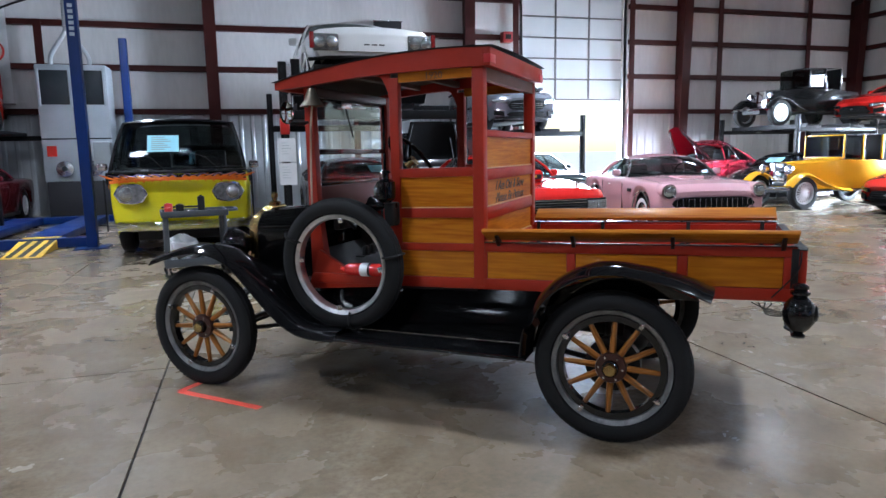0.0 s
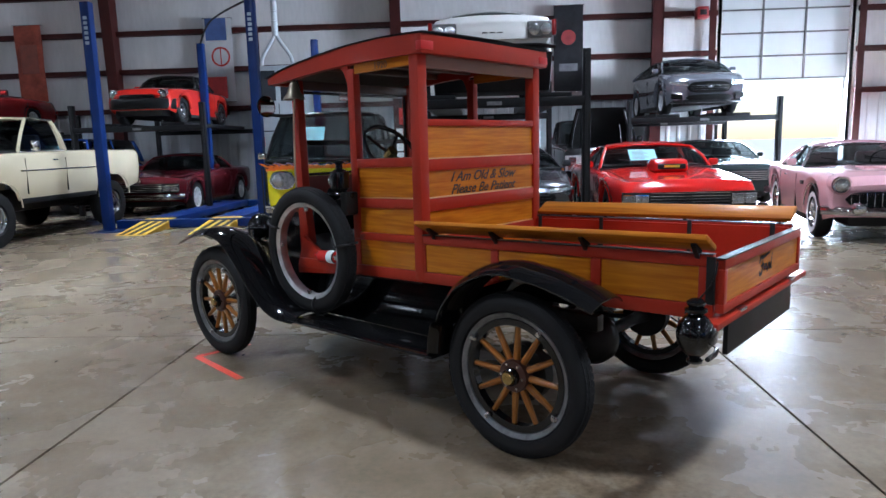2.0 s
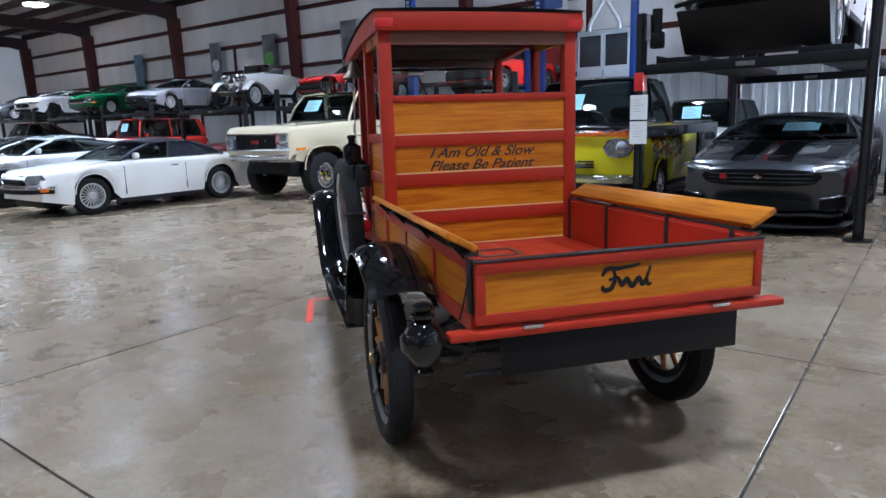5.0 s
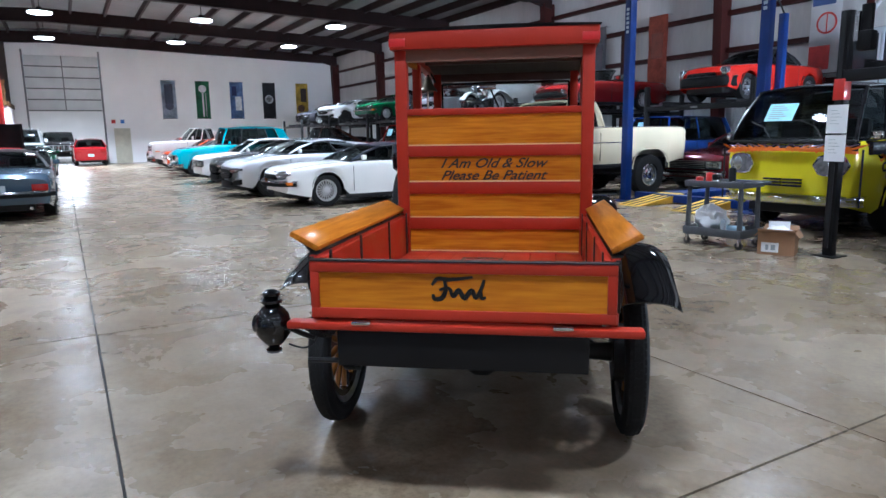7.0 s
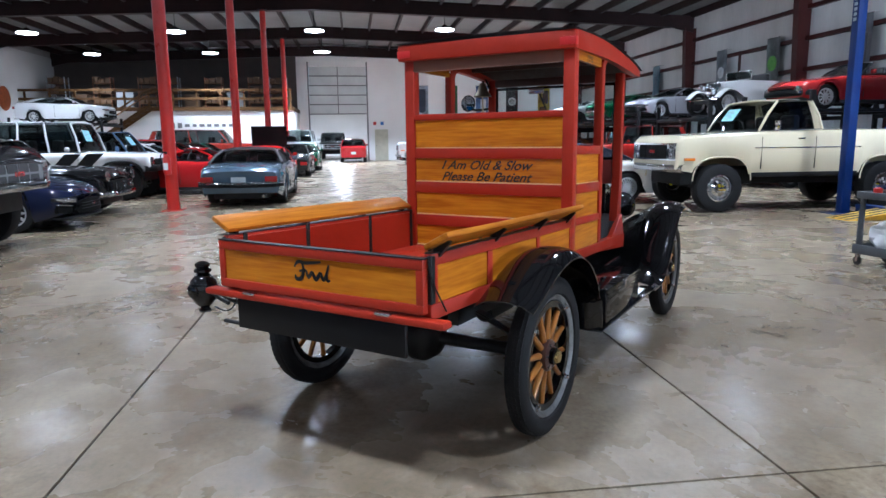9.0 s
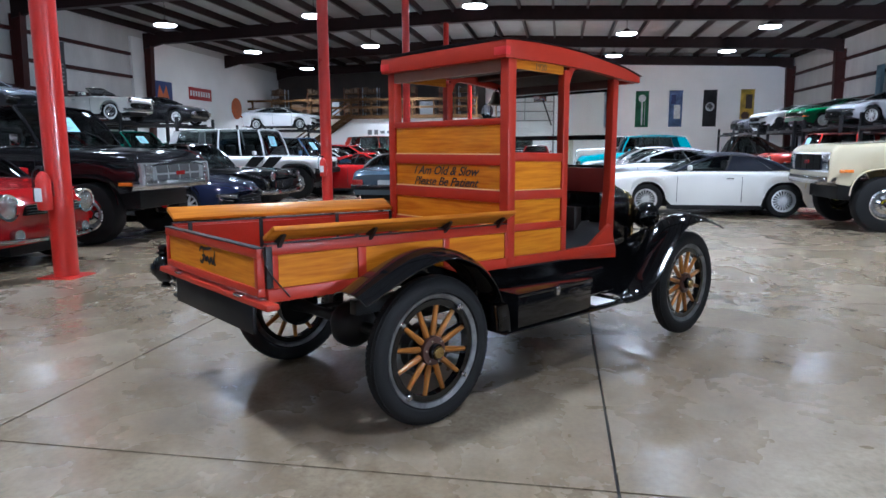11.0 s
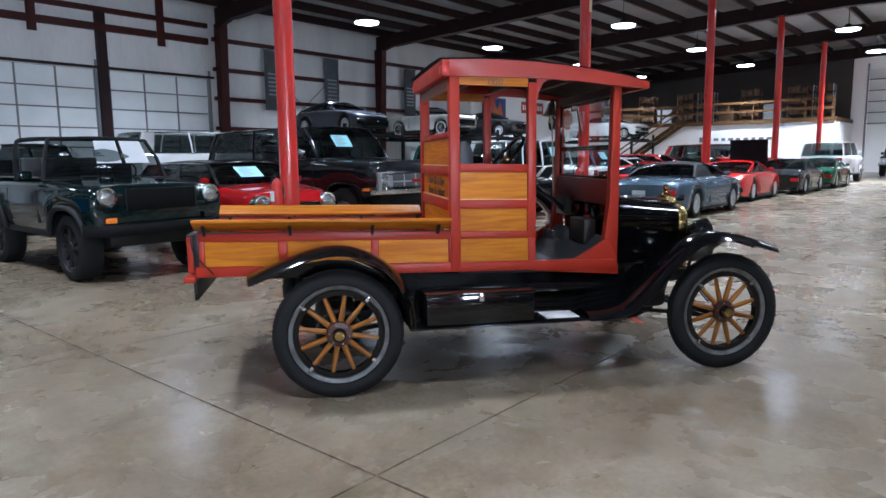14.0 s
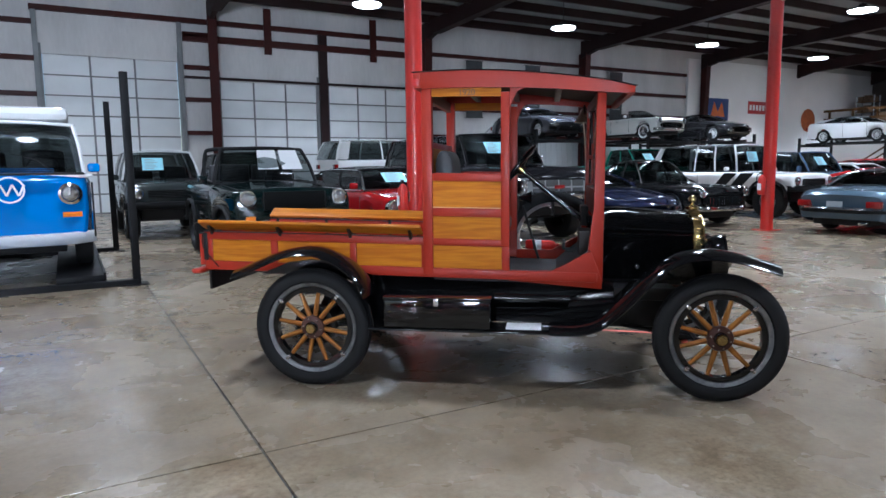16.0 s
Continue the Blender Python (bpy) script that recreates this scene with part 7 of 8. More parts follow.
part("belt_band", S((-xn + 0.12, -Wv / 2 - 0.004, 1.06), (xn - 0.30, Wv / 2 + 0.004, 1.235), 0.02), VANBLACK, van, "black painted upper band")
vpatch("nose_band", [-Wv * 0.455, -Wv * 0.3, 0, Wv * 0.3, Wv * 0.455], [1.11, 1.135, 1.145, 1.135, 1.11], [1.222] * 5, 0.005, VANBLACK, van)
part("cowl_panel", prism([(xn - 0.10, -0.86), (xn - 0.01, -0.5), (xn + 0.0, 0), (xn - 0.01, 0.5), (xn - 0.10, 0.86), (xn - 0.40, 0.92), (xn - 0.40, -0.92)], 1.20, 1.268, "Z", 0.03), VANBLACK, van)
vpatch("flame_base", [-Wv * 0.46, -Wv * 0.3, 0, Wv * 0.3, Wv * 0.46], [1.075, 1.10, 1.11, 1.10, 1.075], [1.115, 1.14, 1.15, 1.14, 1.115], 0.010, FLAME_O, van)
# slab added for the dark open bed, hiding the yellow body top
part("bed_cover", S((-xn + 0.10, -Wv / 2 + 0.09, 1.20), (xn - 1.78, Wv / 2 - 0.09, 1.27), 0.02), CANVAS, van, "black slab standing in for the dark inside of the bed")
# a black sheet on each rear side puts its shade into the colour
for s in (1, -1):
    part("tail_shade", S((-xn + 0.15, min(s * Wv / 2 * 0.999, s * (Wv / 2 + 0.003)), 0.62), (xn - 2.75, max(s * Wv / 2 * 0.999, s * (Wv / 2 + 0.003)), 1.08), 0.001), VANBLACK, van, "black sheet standing for the shaded rear side")
FLAME_M = mat("flame_outline", (0.35, 0.22, 0.30), 0.25, 0, 0.1, 8, 60, 0, 0.7)


def lick(path, w0, place):
    """A tapering tongue of painted flame along a path."""
    pts = [Vector(p) for p in smooth_path([(u, v, 0) for u, v in path], 5)]
    rows = []
    for i, p in enumerate(pts):
        d = (pts[min(i + 1, len(pts) - 1)] - pts[max(i - 1, 0)]).normalized()
        w = w0 * (1 - i / (len(pts) - 1)) ** 0.7 * (0.75 + 0.25 * math.sin(3 + i * 0.9)) + 0.002
        rows.append([place(p.x - d.y * w * q, p.y + d.x * w * q) for q in (-1, 0, 1)])
    b, _ = grid_skin(rows)
    bmesh.ops.solidify(b, geom=b.faces[:], thickness=0.001)
    return b


on_nose = lambda o: (lambda u, v: (vs_["nx"](u, v) + o, u, v))
for s in (1, -1):
    for i in range(8):
        y0 = s * (0.02 + 0.108 * i)
        k = (i * 5) % 3
        part("flame", lick([(y0, 1.12 - 0.005 * i), (y0 + s * 0.06, 1.155 - 0.004 * i), (y0 + s * 0.13, 1.150), (y0 + s * (0.22 + 0.03 * k), 1.185 + 0.008 * k)], 0.026 + 0.006 * k, on_nose(0.014 + 0.001 * (i % 2))), FLAME_O, van)
        if i % 2 == 0:
            part("flame_line", lick([(y0 + s * 0.02, 1.16), (y0 + s * 0.09, 1.205), (y0 + s * 0.16, 1.175), (y0 + s * 0.27, 1.20)], 0.009, on_nose(0.018)), FLAME_M, van)
    for i in range(16):
        k = (i * 7) % 5
        cx, cz = xn - 0.52 - 0.095 * i, 1.02 - 0.055 * k - 0.004 * i
        rr = 0.045 + 0.008 * ((i * 3) % 4)
        yb = s * Wv / 2 * 0.999 if s > 0 else -Wv / 2 * 0.999 - 0.004
        part("flame_curl", lathe([(rr * 0.5, 0.0), (rr * 0.5, 0.004), (rr, 0.004), (rr, 0.0)], 14, "Y", (cx, yb, cz)), FLAME_D if i % 3 else FLAME_O, van)
        on_side = lambda u, v: (u, s * (Wv / 2 * 0.999 + 0.005), v)
        part("flame", lick([(cx + 0.10, 1.065), (cx + 0.02, 1.03), (cx - 0.08, cz + 0.05), (cx - 0.22, cz + 0.08)], 0.026, on_side), FLAME_O if i % 2 else FLAME_D, van)

rack("black four-post lift carrying a white saloon over a dark coupe", 0.52, 2.96, 8.95, 13.6, 2.08, 2.62, LIFTBLACK, pw=0.052)
wl, ws = car("muscle", "white sixties saloon raised high on a black lift", 1.72, 11.55, -90, (0.80, 0.80, 0.79), z=2.08, face="square", hz=0.80, clear=0.52, r=0.36, L=5.3, W=1.70, top=[(0, 0.86), (0.015, 0.98), (0.3, 1.04), (0.62, 1.06), (0.97, 1.02), (1, 0.9)], H=1.50, wheel="steel", roof="paint", bz=0.60, bump="dark", bh=0.025)
for s in (1, -1):
    part("corner_lamp", S((ws["xn"] - 0.08, s * 0.81 - 0.03, 0.72), (ws["xn"] + 0.02, s * 0.81 + 0.03, 0.92), 0.01), REDLENS, wl)
part("front_pan", prism([(ws["xn"] - 0.05, 0.52), (ws["xn"] - 0.45, 0.05), (ws["xn"] - 1.3, 0.05), (ws["xn"] - 1.3, 0.52)], -0.80, 0.80, "Y", 0.02), DARK, wl)
mu, ms = car("coupe", "dark grey coupe with black bonnet stripes under a lift", 1.93, 11.34, -90, (0.07, 0.075, 0.088), metal=0.6, rough=0.25, sign=-1, L=4.8, W=1.92, gw=0.335, gh=0.105, wheel="dark", wroof=0.66, hz=0.72, top=[(0, 0.72), (0.012, 0.80), (0.05, 0.86), (0.29, 1.0), (0.5, 1.0), (0.85, 1.06), (0.97, 1.05), (1, 0.93)], H=1.37)
for s in (1, -1):
    for s0, s1 in ((0.02, 0.27),):
        rws = [[(ms["X"](q), s * 0.20 + (j - 0.5) * 0.26, lerp(ms["top"], q) + 0.036) for j in (0, 0.5, 1)] for q in [s0 + (s1 - s0) * i / 10 for i in range(11)]]
        b, _ = grid_skin(rws)
        bmesh.ops.solidify(b, geom=b.faces[:], thickness=0.002)
        part("stripe", b, DARK, mu, "black painted stripe")
part("stripe_edge", grid_skin([[(ms["X"](q), 0.02 + 0.03 * j, lerp(ms["top"], q) + 0.039) for j in (0, 1)] for q in [0.02 + 0.025 * i for i in range(11)]])[0], REDLENS, mu, "thin red stripe edge")
part("splitter", prism([(ms["xn"] - 0.75, 0.96), (ms["xn"] - 0.18, 0.86), (ms["xn"] + 0.06, 0.35), (ms["xn"] + 0.09, 0), (ms["xn"] + 0.06, -0.35), (ms["xn"] - 0.18, -0.86), (ms["xn"] - 0.75, -0.96)], 0.10, 0.125, "Z"), DARK, mu)
ms["patch"]("grille_badge", [-0.42, -0.34], [0.635] * 2, [0.70] * 2, 0.02, REDLENS, mu, "plain red badge")

ec, es = car("muscle", "bright red muscle pickup-coupe with a tall bonnet scoop", 4.32, 11.35, -90, (0.62, 0.016, 0.012), sign=1, wheel="mag", blank=0.75)
part("bonnet_scoop", prism([(es["xn"] - 1.65, 0.96), (es["xn"] - 0.92, 0.94), (es["xn"] - 0.88, 1.06), (es["xn"] - 0.98, 1.13), (es["xn"] - 1.2, 1.14), (es["xn"] - 1.45, 1.08)], -0.25, 0.25, "Y", 0.055), es["body"], ec, "red bonnet scoop")
part("scoop_mouth", S((es["xn"] - 0.905, -0.20, 0.985), (es["xn"] - 0.876, 0.20, 1.06), 0.01), DARK, ec)
part("scoop_badge", S((es["xn"] - 0.877, -0.11, 1.01), (es["xn"] - 0.870, 0.11, 1.045)), YELLOW, ec)
bt, bs = car("pickup", "black old truck with its bonnet raised", 4.30, 16.60, -90, (0.012, 0.012, 0.013), clear=0.4, r=0.38, L=4.6, wb=2.8, category="truck")
open_hood(bt, Matrix.Translation((1.25, 0, 1.30)) @ Matrix.Rotation(radians(-82), 4, "Y"), 1.42, 0.86, BLACKOUT, DARK, 0.22)

pk, ps = car("fifties", "pale pink fifties two-seater with chrome bumpers", 7.42, 10.75, -103, (0.74, 0.42, 0.46), roof=paint((0.74, 0.44, 0.48)), cuts=(0.55,), cp=0.10, arc=0.10, trim=paint((0.70, 0.66, 0.64)))
part("bonnet_scoop", prism([(ps["xn"] - 1.5, 0.92), (ps["xn"] - 0.9, 0.91), (ps["xn"] - 0.9, 0.97), (ps["xn"] - 1.3, 0.965)], -0.22, 0.22, "Y", 0.015), ps["body"], pk)
for s in (1, -1):
    part("bumper_pod", lathe([(0, 0.10), (0.06, 0.08), (0.09, 0.0), (0.09, -0.05)], 18, "X", (ps["xn"] + 0.05, s * 0.52, 0.47)), CHROME, pk)
    part("side_vent", S((ps["X"](0.30) - 0.10, s * 0.895 - 0.01, 0.70), (ps["X"](0.30) + 0.10, s * 0.895 + 0.01, 0.76), 0.006), DARK, pk)
mc, mcs = car("forties", "dark maroon forties coupe with its bonnet open", 12.75, 16.3, -152, (0.16, 0.006, 0.014), ro=0.2, arc=0.2, rough=0.15, cab=(0.37, 0.44, 0.60, 0.90), wroof=0.62)
open_hood(mc, Matrix.Translation((0.72, 0, 1.10)) @ Matrix.Rotation(radians(-33), 4, "Y"), 0.95, 1.45, mcs["body"], DARK, 0.6)
car("sports", "black rear-engined sports coupe", 14.3, 14.75, -158, (0.012, 0.013, 0.015), face="round", hz=0.62, sign=1)
old_car("bright yellow thirties hot rod with yellow wings", 13.55, 12.75, 180, (0.72, 0.36, 0.012), top_m=CANVAS, L=4.1)
car("sports", "red low sports coupe facing the aisle", 14.6, 10.25, 178, (0.58, 0.03, 0.02))
rack("dark parking lift with two cars stored on top", 14.9, 17.7, 15.2, 18.3, 2.02, 2.3, LIFTBLACK)
rack("dark parking lift with a red car stored on top", 17.9, 20.6, 13.2, 17.8, 2.02, 2.3, LIFTBLACK)
old_car("black thirties saloon stored on a lift", 16.3, 16.6, 180, (0.012, 0.012, 0.012), z=2.02, top_m=CANVAS)
car("sports", "red sports car stored on a lift", 18.6, 14.9, 180, (0.60, 0.02, 0.015), z=2.02)
rack("pale grey two-level lift holding a grey coupe before the bright door", 4.95, 8.25, 15.3, 18.6, 1.97, 2.3, LIFTBLACK)
car("coupe", "grey compact coupe parked on a lift before the open door", 6.65, 17.15, -90, (0.20, 0.215, 0.25), z=1.97, L=4.1, W=1.74, H=1.40, wb=2.43, metal=0.5, gw=0.27, gh=0.125, gbar=CHROME, arc=0.12, ro=0.14, cab=(0.24, 0.40, 0.70, 0.95), lampbed=LENS)
car("sedan", "black old saloon behind the red truck", 7.0, 16.2, -90, (0.02, 0.03, 0.03), L=4.6)

# blue drive-on lift
bl_ = thing("drive_on_lift", None, "blue four-post service lift lowered to the floor, empty", "lift")
for x in (-2.45, -5.30):
    for y in ((11.85 if x > -3 else 11.65), 16.5):
        p = part("post", S((x - 0.08, y - 0.08, 0.015), (x + 0.08, y + 0.08, 4.05), 0.01), BLUE, bl_)
        part("foot", S((x - 0.25, y - 0.25, 0), (x + 0.25, y + 0.25, 0.015)), BLUE, p)
        for q in range(6 if y < 12 else 0):
            part("lettering_bar", S((x - 0.035, y - 0.084, 3.32 + q * 0.085), (x + 0.035, y - 0.081, 3.375 + q * 0.085)), mat("faded_lettering", (0.45, 0.52, 0.62), 0.6), p)
for cx in (-3.25, -4.55):
    part("runway", S((cx - 0.27, 12.2, 0.05), (cx + 0.27, 16.2, 0.19), 0.01), BLUE, bl_)
    rp_ = part("ramp", prism([(10.95, 0.004), (12.2, 0.004), (12.2, 0.18), (12.1, 0.18)], cx - 0.27, cx + 0.27, "X", 0.004), YELLOW, bl_, "worn yellow approach ramp")
    for i in range(3):
        part("worn_stripe", quad_slab([(cx - 0.22 + i * 0.16, 11.0, 0.016), (cx - 0.14 + i * 0.16, 11.0, 0.016), (cx - 0.06 + i * 0.16, 12.0, 0.172), (cx - 0.14 + i * 0.16, 12.0, 0.172)], 0.004), JOINT, rp_)
for y in (12.0, 16.4):
    part("cross_beam", S((-5.3, y - 0.10, 0.02), (-2.45, y + 0.10, 0.17), 0.008), BLUE, bl_)
part("cable", pipe(smooth_path([(-5.3, 16.5, 4.05), (-4.5, 15.0, 4.2), (-3.6, 13.5, 4.15), (-2.45, 11.85, 4.05)]), 0.02, 6), DARK, bl_)
part("power_box", S((-2.30, 11.72, 1.25), (-2.05, 11.95, 1.7), 0.02), MACHINE, bl_)

car("pickup", "cream high-riding pickup truck with mag wheels", -6.85, 11.42, -90, (0.64, 0.57, 0.405), ro=0.05, crown=0.02, taper=0.03, round=0.02, sign=1, category="truck", plaingrille=True, grille=CHROME, mirror=CHROME, r=0.45, bz=0.82, clear=0.70, H=2.08, wheel="mag", cuts=(), cp=0.12, arch=1.27, side_trim=1.17, cab=(0.30, 0.375, 0.50, 0.535), top=[(0, 1.26), (0.012, 1.40), (0.29, 1.47), (0.6, 1.50), (0.99, 1.50), (1, 1.42)])
rack("dark parking lift with red cars on both levels", -7.6, -4.6, 14.6, 18.6, 2.08, 2.5, LIFTBLACK)
car("roadster", "bright red small sports coupe stored on a lift", -6.2, 16.75, -90, (0.50, 0.022, 0.014), z=2.08, bump="dark", bh=0.12, bz=0.44, L=3.9, H=1.26, roof=CANVAS, wheel="mag", hz=0.66, top=[(0, 0.62), (0.03, 0.74), (0.1, 0.79), (0.3, 0.85), (0.6, 0.86), (0.95, 0.84), (1, 0.70)])
car("muscle", "dark maroon old coupe under a lift", -6.1, 16.9, -90, (0.09, 0.010, 0.014), clear=0.22)
rack("dark parking lift with a red open roadster on top", -12.7, -9.8, 14.2, 18.4, 2.06, 2.5, LIFTBLACK)
car("roadster", "deep red open roadster stored on a lift", -11.2, 16.4, -90, (0.24, 0.014, 0.014), z=2.06, roof=None, L=4.35, W=1.78, bump="dark")
car("jeep", "blue offroader with chrome under a lift", -8.9, 16.6, -90, (0.02, 0.06, 0.25), category="car", sign=1)
car("muscle", "dark red muscle car under a lift", -11.9, 16.2, -90, (0.10, 0.010, 0.012))
car("jeep", "black and white offroader with a raised windscreen", -0.85, 16.95, -90, (0.72, 0.72, 0.71), roof=CANVAS, sign=1, L=3.9, clear=0.45, top=[(0, 0.9), (0.01, 0.98), (0.33, 1.06), (0.6, 1.06), (0.99, 1.06), (1, 1.0)], H=1.72)

# row facing the aisle, going west
car("gt", "white convertible with a dark blue soft top", -8.97, 7.645, -90, (0.84, 0.84, 0.82), roof=mat("navy_soft_top", (0.012, 0.016, 0.035), 0.8, 0, 0.15, 10, 200, 0.2), blank=0.5, r=0.325, trim=mat("grey_leather", (0.25, 0.24, 0.23), 0.5))
car("coupe", "silver-white fastback coupe with black wheels", -11.85, 7.30, -90, (0.60, 0.62, 0.65), metal=0.25, wheel="dark", r=0.35, gw=0.27, gh=0.11, cab=(0.29, 0.43, 0.62, 0.90), arc=0.10)
car("coupe", "dark grey fastback coupe", -14.7, 7.55, -90, (0.09, 0.095, 0.10), metal=0.4, wheel="dark", gw=0.28)
car("sedan", "white two-door saloon with a deep front bumper", -17.7, 7.5, -90, (0.82, 0.83, 0.84))
car("forties", "turquoise thirties wagon with a tall rounded roof", -22.4, 7.6, -90, (0.02, 0.38, 0.46), H=1.84, cab=(0.36, 0.41, 0.84, 0.90), cuts=(0.3, 0.62), arc=0.10, wroof=0.76, top=[(0, 0.80), (0.03, 1.0), (0.3, 1.14), (0.6, 1.16), (0.93, 1.14), (1, 0.9)])
car("sedan", "white sports saloon in the north row", -24.9, 7.7, -90, (0.82, 0.83, 0.84))
car("forties", "dark brown old saloon with a tall roof", -25.3, 12.3, -90, (0.035, 0.014, 0.010), H=1.85)
car("sedan", "orange-red old coupe in the north row", -28.0, 7.8, -90, (0.55, 0.07, 0.02))
car("pickup", "white and red old pickup", -31.0, 8.0, -90, (0.60, 0.58, 0.56), clear=0.4, r=0.36, category="truck")
car("hatch", "red compact car by the far wall", -34.2, 7.6, -90, (0.5, 0.03, 0.02))
for i, (k, lab, col, x, kw) in enumerate((
        ("sports", "dark low sports car stored on a rack", (0.03, 0.03, 0.035), -35.3, {}),
        ("coupe", "white fastback coupe stored on a rack", (0.82, 0.83, 0.84), -30.6, dict(H=1.28, wheel="dark")),
        ("gt", "deep green coupe stored on a rack", (0.006, 0.11, 0.04), -25.6, dict(L=4.4, pad=False, wheel="steel")),
        ("sports", "silver coupe with pop-up lamps stored on a rack", (0.40, 0.41, 0.45), -21.0, dict(L=4.5, metal=0.4)))):
    rack("dark steel parking rack with a car on each level", x - 1.75, x + 1.75, 13.9, 18.3, 2.12, 2.4, LIFTBLACK)
    car(k, lab, x, 16.3, -80, col, z=2.12, **kw)
rack("dark steel parking rack with a car on each level", -16.9, -13.5, 13.6, 18.0, 2.05, 2.4, LIFTBLACK)
old_car("white neoclassic open tourer stored on a rack", -15.2, 15.7, -80, (0.68, 0.68, 0.68), z=2.05, closed=False, fender=(0.66, 0.66, 0.66), L=3.6)
car("muscle", "dark maroon muscle car beneath a rack", -15.2, 15.6, -90, (0.08, 0.012, 0.016))
car("jeep", "red open offroader beneath a rack", -19.4, 13.6, -90, (0.30, 0.02, 0.015), sign=1)
car("mini", "silver small saloon beneath a rack", -24.0, 15.6, -90, (0.50, 0.52, 0.54), H=1.5)
car("sedan", "dark saloon beneath a rack", -30.9, 16.0, -90, (0.03, 0.03, 0.04))

# ---- west end ----
car("hatch", "red hatchback by the far door, seen from behind", -39.4, 2.95, 180, (0.27, 0.012, 0.016))
car("suv", "dark offroader in the next bay", -47.0, 1.4, 0, (0.02, 0.022, 0.025))
car("gt", "steel-blue convertible with a dark soft top, tail to the room", -11.35, 0.55, 180, (0.075, 0.115, 0.16), roof=CANVAS, metal=0.3, blank=0.5, arc=0.08)
cv, cs = car("sports", "red sports coupe with its bonnet raised", -17.4, 0.05, 180, (0.50, 0.014, 0.014), L=4.6)
open_hood(cv, Matrix.Translation((1.35, 0, 0.80)) @ Matrix.Rotation(radians(-97), 4, "Y"), 1.2, 1.12, DARK, DARK)
car("sports", "dark green sports car in the far row", -27.6, 0.5, 180, (0.01, 0.07, 0.035))
car("sports", "black sports car in the far row", -22.6, 0.4, 180, (0.014, 0.016, 0.018))
car("suv", "white offroader in the far row", -33.4, -0.1, 180, (0.60, 0.61, 0.62), clear=0.45, r=0.38)

# ---- south row, noses to the aisle ----
bus, bs = car("bus", "bright blue camper van with a white roof and bumper", 4.44, -3.42, 90, (0.006, 0.19, 0.60), roof=paint((0.70, 0.71, 0.72)), z=0.14, category="van", cuts=(0.30, 0.62), crown=0.0, wroof=0.80, H=1.86, bz=0.44)
part("pop_top", S((-1.7, -0.66, 1.86), (1.75, 0.66, 2.04), 0.09), paint((0.70, 0.71, 0.72)), bus, "white raised camper roof")
part("white_band", S((-2.1, -0.868, 1.17), (2.1, 0.868, 1.215), 0.02), PAPER, bus)
rack("black lift with a camper van parked on its lowered runways", 3.19, 5.95, -4.85, -0.93, 0.14, 2.55, LIFTBLACK, pw=0.045)
sc, ss_ = car("jeep", "dark green open offroader on large tyres", 1.18, -2.95, 90, (0.003, 0.010, 0.010), rough=0.12, roof=None, sign=0, category="offroader", H=1.74, r=0.40, wheel="dark", flare=True, hz=1.0, bz=0.62)
part("grille_panel", S((ss_["xn"] - 0.02, -0.42, 0.84), (ss_["xn"] + 0.02, 0.42, 1.09), 0.012), BLACKOUT, sc)
for yy in (-0.425, 0.425):
    part("grille_trim", S((ss_["xn"] + 0.012, yy - 0.006, 0.84), (ss_["xn"] + 0.026, yy + 0.006, 1.09), 0.003), DARK, sc)
for q in (0.10, 0.36):
    a_, b_ = ss_["A"][1], ss_["A"][-1]
    lo, hi = a_[0].lerp(a_[1], 0.35), a_[0].lerp(a_[1], 0.92)
    lo2, hi2 = b_[0].lerp(b_[1], 0.35), b_[0].lerp(b_[1], 0.92)
    o_ = Vector((0.055, 0, 0.03))
    part("window_sheet", quad_slab([lo.lerp(lo2, q) + o_, lo.lerp(lo2, q + 0.22) + o_, hi.lerp(hi2, q + 0.22) + o_, hi.lerp(hi2, q) + o_], 0.002), PAPER, sc, "white printed sheet")
part("roll_frame", pipe(smooth_path([(-0.6, -0.7, 1.1), (-0.6, -0.68, 1.6), (-0.6, -0.5, 1.72), (-0.6, 0.5, 1.72), (-0.6, 0.68, 1.6), (-0.6, 0.7, 1.1)]), 0.03, 8), DARK, sc)
for s in (1, -1):
    part("side_marker", S((ss_["xn"] - 0.01, s * 0.60 - 0.065, 0.70), (ss_["xn"] + 0.012, s * 0.60 + 0.065, 0.765), 0.008), AMBER if s < 0 else DARK, sc)
mi, mis = car("mini", "glossy red small hatchback with a dark roof", -1.22, -3.25, 90, (0.36, 0.009, 0.011), roof=VANBLACK, sign=1, rough=0.12, bump="chrome", bz=0.36, bh=0.03, lr=0.145, arc=0.07, wroof=0.76, ro=0.12, hz=0.74, top=[(0, 0.74), (0.04, 0.90), (0.24, 1.0), (0.6, 1.0), (0.97, 1.02), (1, 0.9)])
for s in (1, -1):
    part("fog_lamp", lathe([(0.07, -0.06), (0.07, 0.02), (0, 0.03)], 18, "X", (mis["nx"](0.52, 0.42) + 0.005, s * 0.52, 0.42)), LENS, mi)
    mis["patch"]("bonnet_vent", [s * 0.25, s * 0.40], [0.88] * 2, [0.90] * 2, 0.008, DARK, mi)
